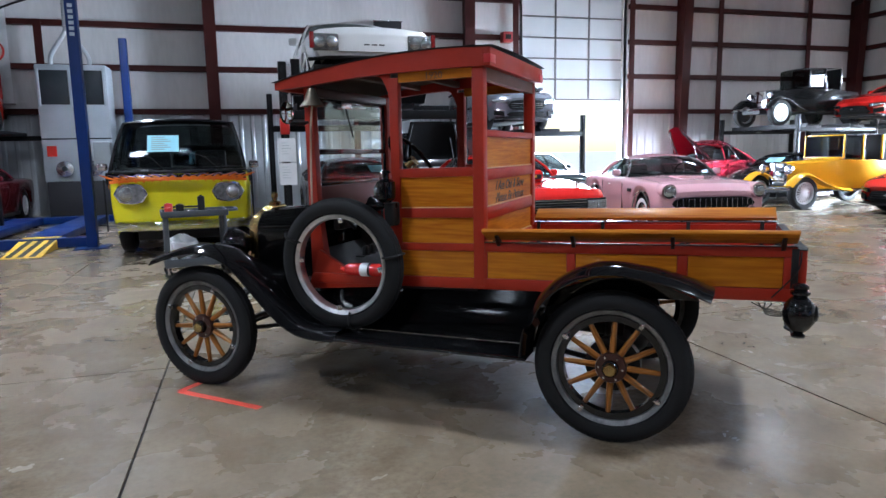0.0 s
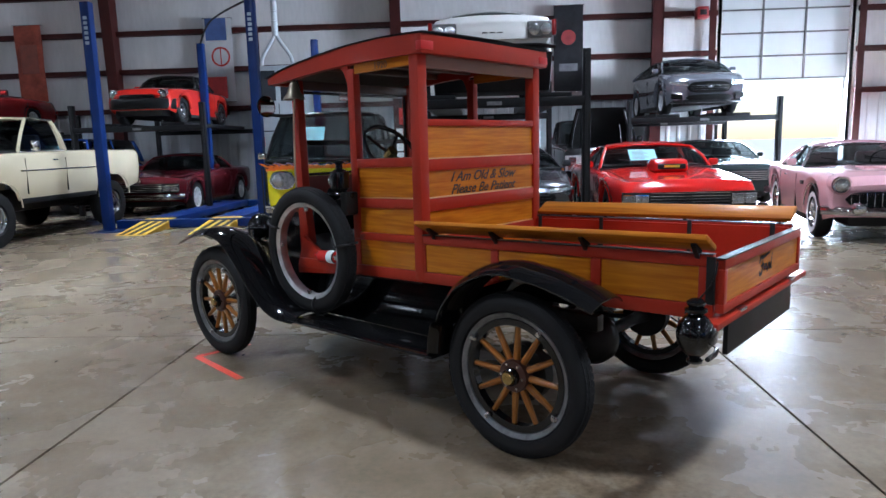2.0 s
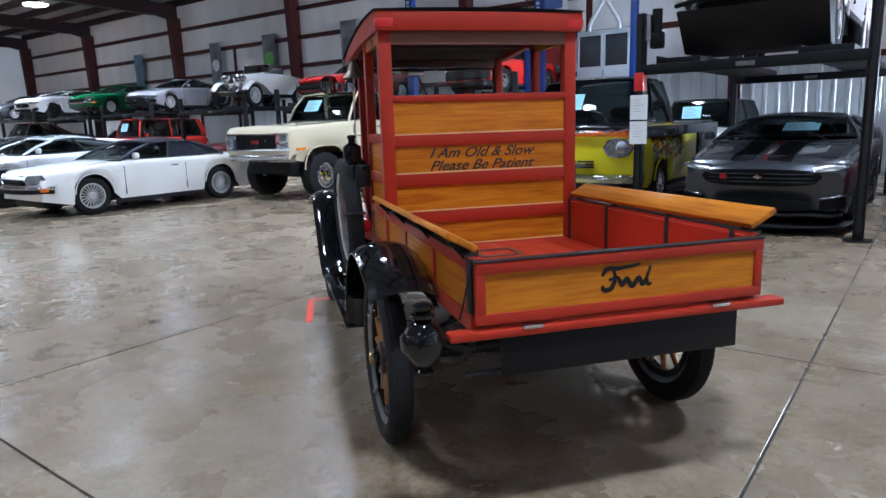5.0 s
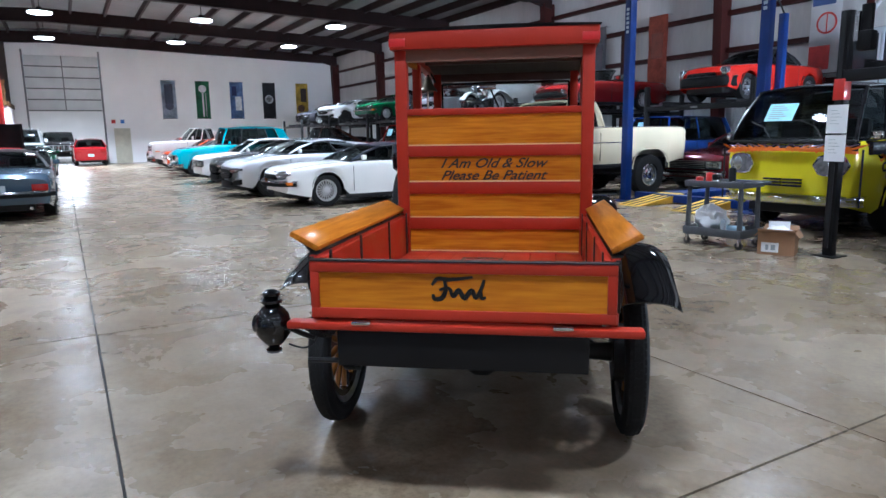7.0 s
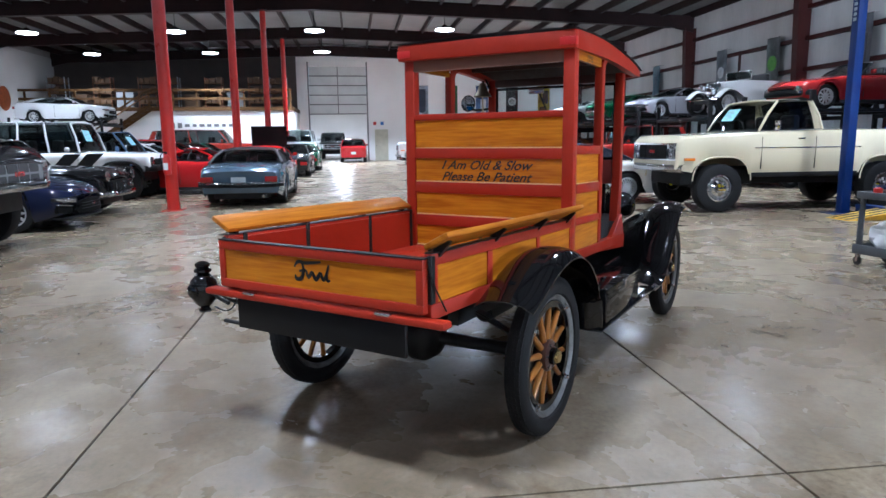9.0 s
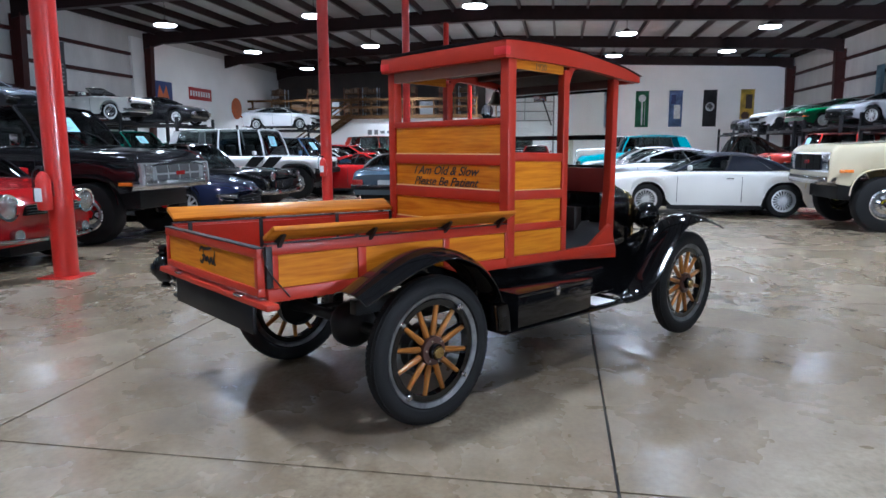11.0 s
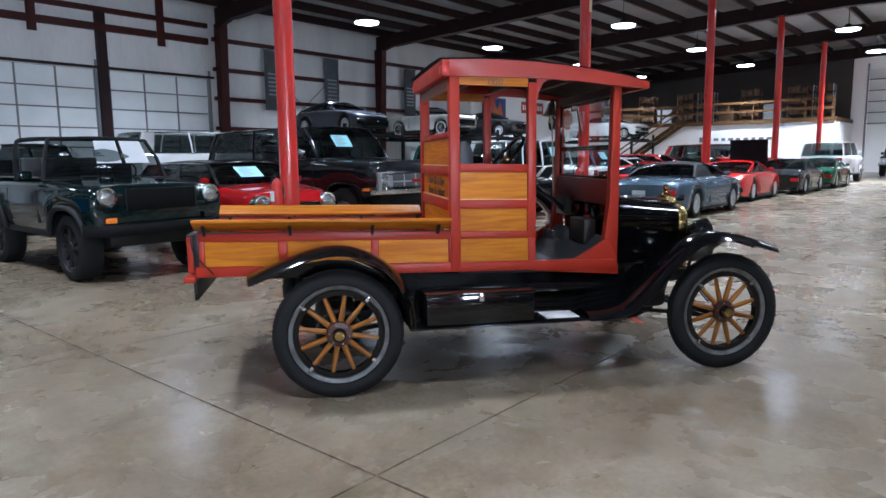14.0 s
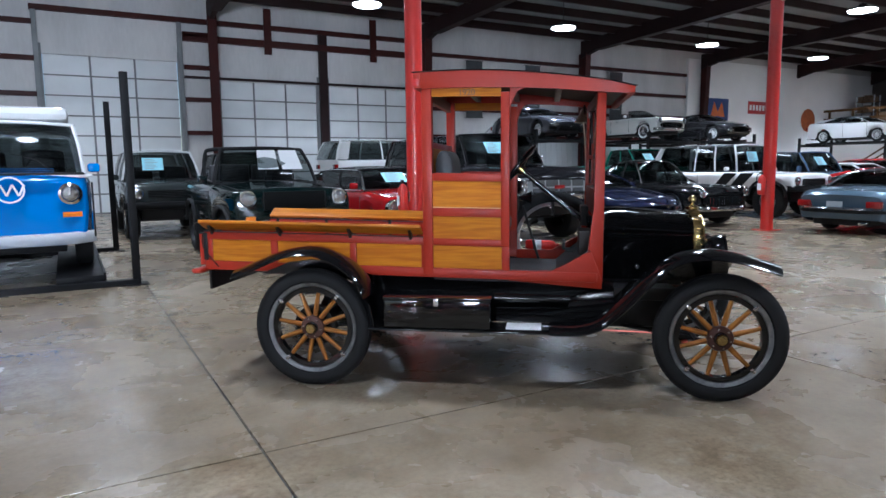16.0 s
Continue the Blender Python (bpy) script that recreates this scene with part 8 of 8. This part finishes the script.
su, sus = car("suv", "black high-riding offroad wagon with a chrome grille", -3.72, -4.0, 90, (0.010, 0.010, 0.012), sign=1, rough=0.12, category="offroader", H=2.05, cuts=(0.30, 0.58), grille=mat("grille_silver", (0.30, 0.31, 0.32), 0.35, 0.6), cell=mat("grille_grey", (0.05, 0.052, 0.055), 0.5), r=0.45, clear=0.70, mirror=CHROME, bz=0.86, top=[(0, 1.12), (0.012, 1.33), (0.29, 1.40), (0.6, 1.42), (0.99, 1.42), (1, 1.3)])
car("sports", "dark blue low coupe between taller cars", -6.45, -3.6, 90, (0.012, 0.016, 0.04), rough=0.12)
old_s, oss = car("fifties", "black classic saloon with chrome lamps", -8.7, -3.9, 90, (0.010, 0.010, 0.011), H=1.5, rough=0.12)
br, brs = car("jeep", "white offroader with bold black side stripes", -12.35, -4.2, 90, (0.68, 0.68, 0.68), roof=paint((0.68, 0.68, 0.69)), category="offroader", L=4.55, W=1.85, H=1.92, r=0.43, clear=0.62, flare=True, cuts=(0.25, 0.5), sign=1)
for s in (1, -1):
    for k in range(2):
        x0 = 0.55 - 0.5 * k
        part("stripe", prism([(x0 - 0.05, 0.74), (x0 + 0.30, 0.74), (x0 + 0.70, 1.14), (x0 + 0.32, 1.14)], min(s * 0.925, s * 0.932), max(s * 0.925, s * 0.932), "Y"), DARK, br, "black painted stripe")
car("suv", "slate-blue wagon with roof bars", -15.3, -4.3, 90, (0.07, 0.12, 0.20), clear=0.35, r=0.36, L=4.6, W=1.8, H=1.72, top=[(0, 0.92), (0.012, 1.02), (0.29, 1.10), (0.99, 1.12), (1, 1.0)], sign=1)
car("sports", "low red coupe in the row", -13.9, -1.25, 90, (0.45, 0.012, 0.014), L=3.9)
for x, k, c, lab in ((-18.1, "sedan", (0.62, 0.63, 0.64), "white saloon in the south row"), (-20.8, "hatch", (0.40, 0.02, 0.02), "red wagon in the south row"), (-23.6, "coupe", (0.02, 0.02, 0.022), "black coupe in the south row"), (-26.5, "sedan", (0.02, 0.10, 0.07), "dark green saloon in the south row"), (-29.4, "suv", (0.30, 0.03, 0.02), "red offroader in the south row"), (-32.2, "sedan", (0.50, 0.51, 0.52), "silver saloon in the south row")):
    car(k, lab, x, -4.2, 90, c, clear=0.22 if k != "suv" else 0.45)
# second row and racks along the south wall
car("jeep", "white-topped dark offroader in the second row", 2.05, -8.3, 90, (0.03, 0.035, 0.035), roof=paint((0.60, 0.61, 0.62)), sign=1)
car("jeep", "dark offroader in the second row", -0.2, -9.6, 90, (0.02, 0.022, 0.022))
wv, _ = car("van", "white long van parked along the wall", -5.6, -10.6, 180, (0.88, 0.88, 0.88), L=5.8, W=1.95, H=2.20, category="van", wb=3.2, cuts=(0.2, 0.4, 0.6, 0.8), top=[(0, 1.5), (0.01, 1.6), (0.05, 1.62), (0.5, 1.62), (1, 1.6)])
car("sedan", "white coupe in the second row", -9.0, -9.8, 90, (0.5, 0.52, 0.55))
car("pickup", "dark green old pickup in the second row", -13.9, -9.6, 90, (0.008, 0.10, 0.07), clear=0.4, r=0.37, category="truck", sign=1)
car("forties", "teal old saloon in the second row", -17.2, -9.4, 90, (0.01, 0.13, 0.12))
for x, z in ((-12.6, 2.42), (-18.3, 2.42), (-22.0, 2.42)):
    rack("dark steel parking rack along the south wall", x - 1.5, x + 1.5, -15.6, -11.6, z, 2.7, LIFTBLACK)
car("sports", "dark grey coupe stored on a rack", -12.6, -13.6, 90, (0.06, 0.065, 0.08), z=2.42, metal=0.4)
car("fifties", "white open fifties car stored on a rack", -18.1, -13.6, 90, (0.84, 0.84, 0.82), z=2.42, roof=None, L=4.2)
car("sports", "black low coupe stored on a rack", -22.2, -13.4, 90, (0.008, 0.008, 0.009), z=2.42, face="round")
rack("dark steel parking rack by the mezzanine", -34.0, -31.0, -14.2, -9.8, 2.42, 2.7, LIFTBLACK)
car("coupe", "white coupe stored on a rack", -32.5, -12.0, 90, (0.72, 0.73, 0.75), z=2.42)

# ---- mezzanine in the far corner ----
structure("mezzanine_wall", S((-36.2, YS, 0), (-36.0, -0.6, 3.2)), PAINTWHITE, "low white wall under the mezzanine")
structure("mezzanine_wall", S((XW, -0.8, 0), (-36.2, -0.6, 3.2)), PAINTWHITE, "low white wall under the mezzanine")
# dark sheet added before the white end wall, colouring in the gloom there
structure("mezzanine_back", S((XW + 0.02, YS, 3.42), (XW + 0.08, -0.7, 7.2)), mat("dark_back_wall", (0.05, 0.04, 0.035), 0.7, 0, 0.3, 1, 20), "dark sheet standing for the shade at the back of the mezzanine")
structure("mezzanine_deck", S((XW, YS, 3.2), (-35.9, -0.55, 3.42)), PINE, "timber mezzanine deck")
rl = thing("mezzanine_rail", None, "timber guard rail along the mezzanine", "railing")
for i in range(12):
    y = -0.7 - i * 1.35
    part("rail_post", S((-36.0, y - 0.05, 3.42), (-35.9, y + 0.05, 4.45)), PINE, rl)
for z in (3.9, 4.4):
    part("rail_board", S((-35.9, -15.9, z - 0.07), (-35.86, -0.6, z + 0.07)), PINE, rl)
st = thing("timber_stair", None, "open timber stair up to the mezzanine", "stairs")
for s in (0, 1):
    part("stringer", prism([(-13.9, 0.0), (-13.5, 0.0), (-8.3, 3.42), (-8.7, 3.42)], -35.8 + s * 1.0, -35.74 + s * 1.0, "X"), PINE, st)
    part("hand_rail", pipe([(-34.77 if s else -35.77, -13.6, 1.0), (-34.77 if s else -35.77, -8.4, 4.4)], 0.05, 6), PINE, st)
for i in range(18):
    part("tread", S((-35.74, -13.65 + i * 0.29, 0.17 + i * 0.19), (-34.80, -13.36 + i * 0.29, 0.21 + i * 0.19)), PINE, st)
for i in range(11):
    y = -1.6 - i * 1.3
    k = (i * 7) % 5
    w = 0.5 + 0.12 * k
    if k < 3:
        sh = thing("shelf_rack", pose(-38.2, y, 3.42), "loaded storage shelf on the mezzanine", "shelf", "storage shelves")
        for sx in (-0.3, 0.3):
            for sy in (-0.5, 0.5):
                part("upright", S((sx - 0.025, sy - 0.025, 0), (sx + 0.025, sy + 0.025, 1.9)), mat("rack_orange", (0.14, 0.05, 0.02), 0.5) if k else MACHINE, sh)
        for q in range(3):
            part("shelf_board", S((-0.33, -0.53, 0.3 + 0.6 * q), (0.33, 0.53, 0.34 + 0.6 * q)), PINE, sh)
            for j in range(3):
                bxs = part("carton", S((-0.25, -0.48 + j * 0.33, 0.34 + 0.6 * q), (0.25, -0.20 + j * 0.33, 0.60 + 0.6 * q + 0.06 * ((i + j) % 3)), 0.006), SHADECARTON, sh)
    else:
        tagged(part("crate", S((-38.6, y - w / 2, 3.42), (-37.8, y + w / 2, 3.42 + w), 0.01), SHADECARTON if k == 3 else mat("crate_grey", (0.2, 0.21, 0.22), 0.6), None), "storage crate standing on the mezzanine deck", "crate")
gs = thing("wall_sign", pose(-35.985, -7.6, 2.35), "wide sign of plain grey bars on the white wall", "sign")
SIGNGREY = mat("sign_grey", (0.16, 0.16, 0.17), 0.5)
for i, w in enumerate((0.35, 0.30, 0.34, 0.28, 0.36, 0.30, 0.33, 0.26, 0.32, 0.34)):
    part("letter_bar", B(((0, i * 0.42, 0), (0.012, w * 0.8, 0.30 if i < 2 else 0.16))), SIGNGREY, gs)
SY = YS + 0.142
bsg = tagged(part("wall_sign", S((-27.15, SY, 3.65), (-25.45, SY + 0.035, 4.8), 0.01), mat("sign_blue", (0.015, 0.05, 0.20), 0.4), None), "square blue enamel sign with an orange shape", "sign")
part("emblem", prism([(-26.85, 3.85), (-26.6, 4.6), (-26.3, 4.1), (-26.0, 4.6), (-25.75, 3.85), (-26.0, 3.85), (-26.3, 3.9), (-26.6, 3.85)], SY + 0.037, SY + 0.05, "Y"), mat("sign_orange", (0.60, 0.14, 0.03), 0.4), bsg, "orange painted shape")
sg = tagged(part("wall_sign", S((-31.2, SY, 4.08), (-28.8, SY + 0.035, 4.75), 0.01), mat("sign_red", (0.45, 0.03, 0.03), 0.4), None), "long red enamel sign with a row of pale bars", "sign")
for i in range(8):
    part("print_bar", S((-31.0 + i * 0.275, SY + 0.036, 4.27), (-30.82 + i * 0.275, SY + 0.042, 4.56)), PAPER, sg)
tagged(part("wall_sign", lathe([(0, 0.04), (0.62, 0.04), (0.66, 0.02), (0.66, 0.0)], 32, "Y", (-34.3, SY, 3.85)), mat("sign_rust", (0.42, 0.11, 0.035), 0.5, 0, 0.3, 5, 30), None), "round rusty orange sign", "sign")

# ---- small things ----
CX, CY = -0.64, 8.63
ct = thing("utility_cart", pose(CX, CY, 0, 0, 0, 8), "dark grey two-shelf utility cart with a bag of rags", "cart")
for z, hl in ((0.13, 0.10), (0.725, 0.075)):
    tr_ = part("tray", S((-0.37, -0.24, z), (0.37, 0.24, z + 0.025), 0.01), CARTGREY, ct)
    for lo, hi in (((-0.38, -0.25, z), (0.38, -0.228, z + hl)), ((-0.38, 0.228, z), (0.38, 0.25, z + hl)), ((-0.38, -0.228, z), (-0.358, 0.228, z + hl)), ((0.358, -0.228, z), (0.38, 0.228, z + hl))):
        part("lip", S(lo, hi, 0.008), CARTGREY, tr_)
for x in (-0.34, 0.34):
    for y in (-0.20, 0.20):
        leg = bmesh.new()
        cyl(leg, (x, y, 0.15), (x * 0.97, y, 0.73), 0.034, 0.026, 10)
        part("leg", leg, CARTGREY, ct)
        c = part("caster", rod((x, y - 0.014, 0.046), (x, y + 0.014, 0.046), 0.045, 18), RUBBER, ct)
        part("fork", B(((x, y - 0.02, 0.085), (0.03, 0.005, 0.09)), ((x, y + 0.02, 0.085), (0.03, 0.005, 0.09)), ((x, y, 0.125), (0.05, 0.045, 0.012)), bev=0.002), STEEL, c)
part("push_handle", prism([(0.37, -0.21), (0.50, -0.17), (0.52, 0.0), (0.50, 0.17), (0.37, 0.21), (0.37, 0.17), (0.465, 0.14), (0.48, 0.0), (0.465, -0.14), (0.37, -0.17)], 0.77, 0.80, "Z", 0.006), CARTGREY, ct)


def lump(c, s, seed, bm=None):
    """A crumpled lump of cloth or film."""
    bm = bm or bmesh.new()
    g = bmesh.ops.create_icosphere(bm, subdivisions=3, radius=1.0)
    for v in g["verts"]:
        n = noise.noise(v.co * 2.1 + Vector((seed, 0, 0))) * 0.35 + noise.noise(v.co * 5.3 + Vector((0, seed, 0))) * 0.16
        q = v.co * (1 + n)
        v.co = Vector((c[0] + q.x * s[0], c[1] + q.y * s[1], max(c[2] - s[2] * 0.95, c[2] + q.z * s[2])))
    return bm


tagged(part("rag_bag", lump((CX - 0.15, CY - 0.02, 0.32), (0.20, 0.18, 0.17), 5), BAG, None), "crumpled white plastic bag on the cart's lower shelf", "bag")
for dx, dy, z, h, rr, m, lab, cat in ((-0.28, -0.10, 0.751, 0.09, 0.045, POSTRED, "small red can on the cart", "can"), (0.09, 0.03, 0.751, 0.22, 0.042, DARK, "black spray can on the cart", "can"), (-0.02, -0.12, 0.751, 0.06, 0.05, STEEL, "small metal pot on the cart", "pot"),
                                      (0.22, -0.05, 0.751, 0.05, 0.065, DARK, "coil of black tape on the cart", "tape"), (-0.16, 0.06, 0.751, 0.12, 0.05, DARK, "black tin on the cart", "can"), (-0.30, 0.12, 0.751, 0.13, 0.05, POSTRED, "red tin at the back of the cart", "can"),
                                      (0.13, -0.14, 0.156, 0.19, 0.036, MACHINE, "grey spray can on the cart's lower shelf", "can"), (0.19, 0.08, 0.156, 0.16, 0.05, DARK, "dark tin on the cart's lower shelf", "can")):
    tagged(part(cat, lathe([(0, 0), (rr, 0), (rr, h * 0.86), (rr * 0.88, h * 0.92), (rr * 0.45, h * 0.94), (rr * 0.4, h), (0, h)], 18, "Z", (CX + dx, CY + dy, z)), m, None), lab, cat)
roll = thing("paper_roll", pose(CX + 0.20, CY - 0.06, 0.212, 0, 0, 20), "pale blue paper towel roll on the cart's lower shelf", "paper roll")
part("sheets", lathe([(0.02, -0.13), (0.055, -0.13), (0.055, 0.13), (0.02, 0.13)], 20, "X"), mat("blue_paper", (0.35, 0.50, 0.62), 0.8, 0, 0.1, 8, 120, 0.2), roll)
part("core", lathe([(0.016, -0.131), (0.021, -0.131), (0.021, 0.131), (0.016, 0.131)], 16, "X"), CARDBOARD, roll)
cb = thing("cardboard_box", pose(0.10, 8.66, 0, 0, 0, 25), "open brown cardboard box with papers in it", "box")
for lo, hi in (((-0.19, -0.15, 0), (0.19, 0.15, 0.006)), ((-0.19, -0.15, 0.006), (0.19, -0.144, 0.26)), ((-0.19, 0.144, 0.006), (0.19, 0.15, 0.26)), ((-0.19, -0.144, 0.006), (-0.184, 0.144, 0.26)), ((0.184, -0.144, 0.006), (0.19, 0.144, 0.26))):
    part("side", S(lo, hi), CARDBOARD, cb)
for s in (1, -1):
    part("flap", quad_slab([(-0.19, s * 0.15, 0.26), (0.19, s * 0.15, 0.26), (0.18, s * 0.25, 0.30), (-0.18, s * 0.25, 0.30)], 0.004), CARDBOARD, cb)
    part("flap", quad_slab([(s * 0.19, -0.15, 0.26), (s * 0.19, 0.15, 0.26), (s * 0.235, 0.14, 0.20), (s * 0.235, -0.14, 0.20)], 0.004), CARDBOARD, cb)
part("paper", lump((0.0, 0.0, 0.25), (0.13, 0.10, 0.07), 8), PAPER, cb)
part("card", quad_slab([(-0.12, 0.06, 0.20), (0.10, 0.09, 0.20), (0.10, 0.11, 0.36), (-0.12, 0.08, 0.35)], 0.003), PAPER, cb, "white card sticking out of the box")
lab_ = part("shipping_label", S((-0.15, -0.1525, 0.03), (0.03, -0.1505, 0.14)), PAPER, cb, "white printed label")
for dx, w in ((-0.105, 0.03), (-0.05, 0.045)):
    part("print", S((dx, -0.1540, 0.055), (dx + w, -0.1527, 0.115)), GREYINK, lab_)
# papers on the black lift post
for z, h in ((1.50, 0.30), (1.19, 0.28)):
    n = thing("notice", pose(0.53, 8.880, z), "white printed notice taped to a black lift post", "notice", "lift notices")
    part("sheet", S((-0.11, -0.004, -h / 2), (0.11, 0.0, h / 2)), PAPER, n)
    for k in range(5):
        part("print_line", S((-0.07, -0.0055, 0.09 - 0.035 * k), (0.0 + 0.025 * (k % 3), -0.0042, 0.094 - 0.035 * k)), GREYINK, n)
tagged(part("red_band", S((0.462, 8.878, 1.70), (0.578, 9.008, 1.92), 0.004), POSTRED, None), "bright red band round a black lift post", "marker")
lb = thing("lift_motor", pose(0.69, 9.0, 2.40), "black electric lift motor on its post", "motor")
part("housing", rod((0, 0, 0), (0, 0, 0.26), 0.06, 20), LIFTBLACK, lb)
part("tank", S((-0.07, -0.06, -0.20), (0.08, 0.07, 0.0), 0.02), LIFTBLACK, lb)
part("mount", S((-0.12, -0.06, -0.1), (-0.055, 0.06, 0.2)), STEEL, lb)
# orange-red tape corner on the floor under the front wheel
tm = thing("tape_mark", None, "orange-red tape corner stuck on the concrete floor", "tape")
t_in, t_a, t_b = Vector((-0.47, 4.23, 0)), Vector((0.0, 3.78, 0)), Vector((-0.20, 4.52, 0))


def tape(a, b, w):
    d = (b - a).normalized()
    u = Vector((-d.y, d.x, 0)) * w / 2
    up = Vector((0, 0, 0.0012))
    return quad_slab([a - u + up, b - u + up, b + u + up, a + u + up], 0.001)


part("strip", tape(t_in, t_a, 0.05), TAPE, tm)
part("strip", tape(t_in, t_b, 0.05), TAPE, tm)
# parts washer cabinet by the wall with two round gauges, and what stands beside it
pc = thing("machine_cabinet", pose(-3.85, 18.35, 0), "tall grey service machine cabinet with a dark window", "machine")
CABGREY = mat("pale_cabinet", (0.42, 0.46, 0.50), 0.45, 0, 0.1, 2, 50, 0.05, 0, 0.15)
part("case", S((-0.76, -0.4, 0.9), (0.76, 0.4, 3.65), 0.02), CABGREY, pc)
for x in (-0.37, 0.37):
    wn = part("window", S((x - 0.31, -0.412, 2.72), (x + 0.31, -0.402, 3.52), 0.004), mat("dark_window", (0.03, 0.036, 0.042), 0.2), pc)
    for q in (-0.33, 0.33):
        part("window_bar", S((x + q - 0.025, -0.425, 2.69), (x + q + 0.025, -0.40, 3.55), 0.004), CABGREY, wn)
part("panel_line", S((-0.76, -0.406, 1.9), (0.76, -0.401, 1.93)), DARK, pc)
part("panel_line", S((-0.01, -0.406, 1.93), (0.01, -0.401, 2.65)), DARK, pc)
part("lower_cabinet", S((-0.7, -0.55, 0), (0.7, 0.4, 0.9), 0.02), mat("tool_black", (0.03, 0.03, 0.035), 0.5), pc)
for x in (-0.3, 0.35):
    part("reel", lathe([(0.06, -0.5), (0.19, -0.48), (0.19, -0.41)], 22, "Y", (x, 0, 1.2)), STEEL, pc)
part("warning", S((-0.66, -0.412, 1.5), (-0.45, -0.405, 1.75)), POSTRED, pc)
eh = thing("exhaust_duct", pose(-3.85, 18.0, 3.66), "slim galvanised extraction duct with two arms above a cabinet", "duct")
part("duct", rod((0, 0, 0.75), (0, 0, 3.6), 0.085, 20), SHEET, eh)
for i in range(10):
    part("rib", lathe([(0.085, 0.85 + i * 0.26), (0.096, 0.865 + i * 0.26), (0.085, 0.88 + i * 0.26)], 20, "Z"), SHEET, eh)
for s in (1, -1):
    part("arm", pipe(smooth_path([(0, 0, 0.85), (s * 0.10, 0, 0.65), (s * 0.38, 0, 0.22), (s * 0.42, 0, -0.02)]), 0.05, 10), SHEET, eh)
# strobe alarm by the bay door, and a lit exit sign
al = thing("alarm_horn", pose(7.6, 18.85, 4.75), "dark red alarm horn on the wall", "alarm")
part("horn", S((-0.15, -0.2, -0.15), (0.15, 0.08, 0.15), 0.02), mat("alarm_red", (0.25, 0.02, 0.02), 0.4), al)
part("lens", S((-0.09, -0.215, -0.07), (0.09, -0.2, 0.07), 0.01), DARK, al)
tagged(part("exit_light", S((2.9, 18.75, 2.75), (3.3, 18.92, 2.95), 0.01), glow_mat("exit_red", (0.9, 0.05, 0.05), 2.0), None), "small lit red exit light on the wall", "sign")
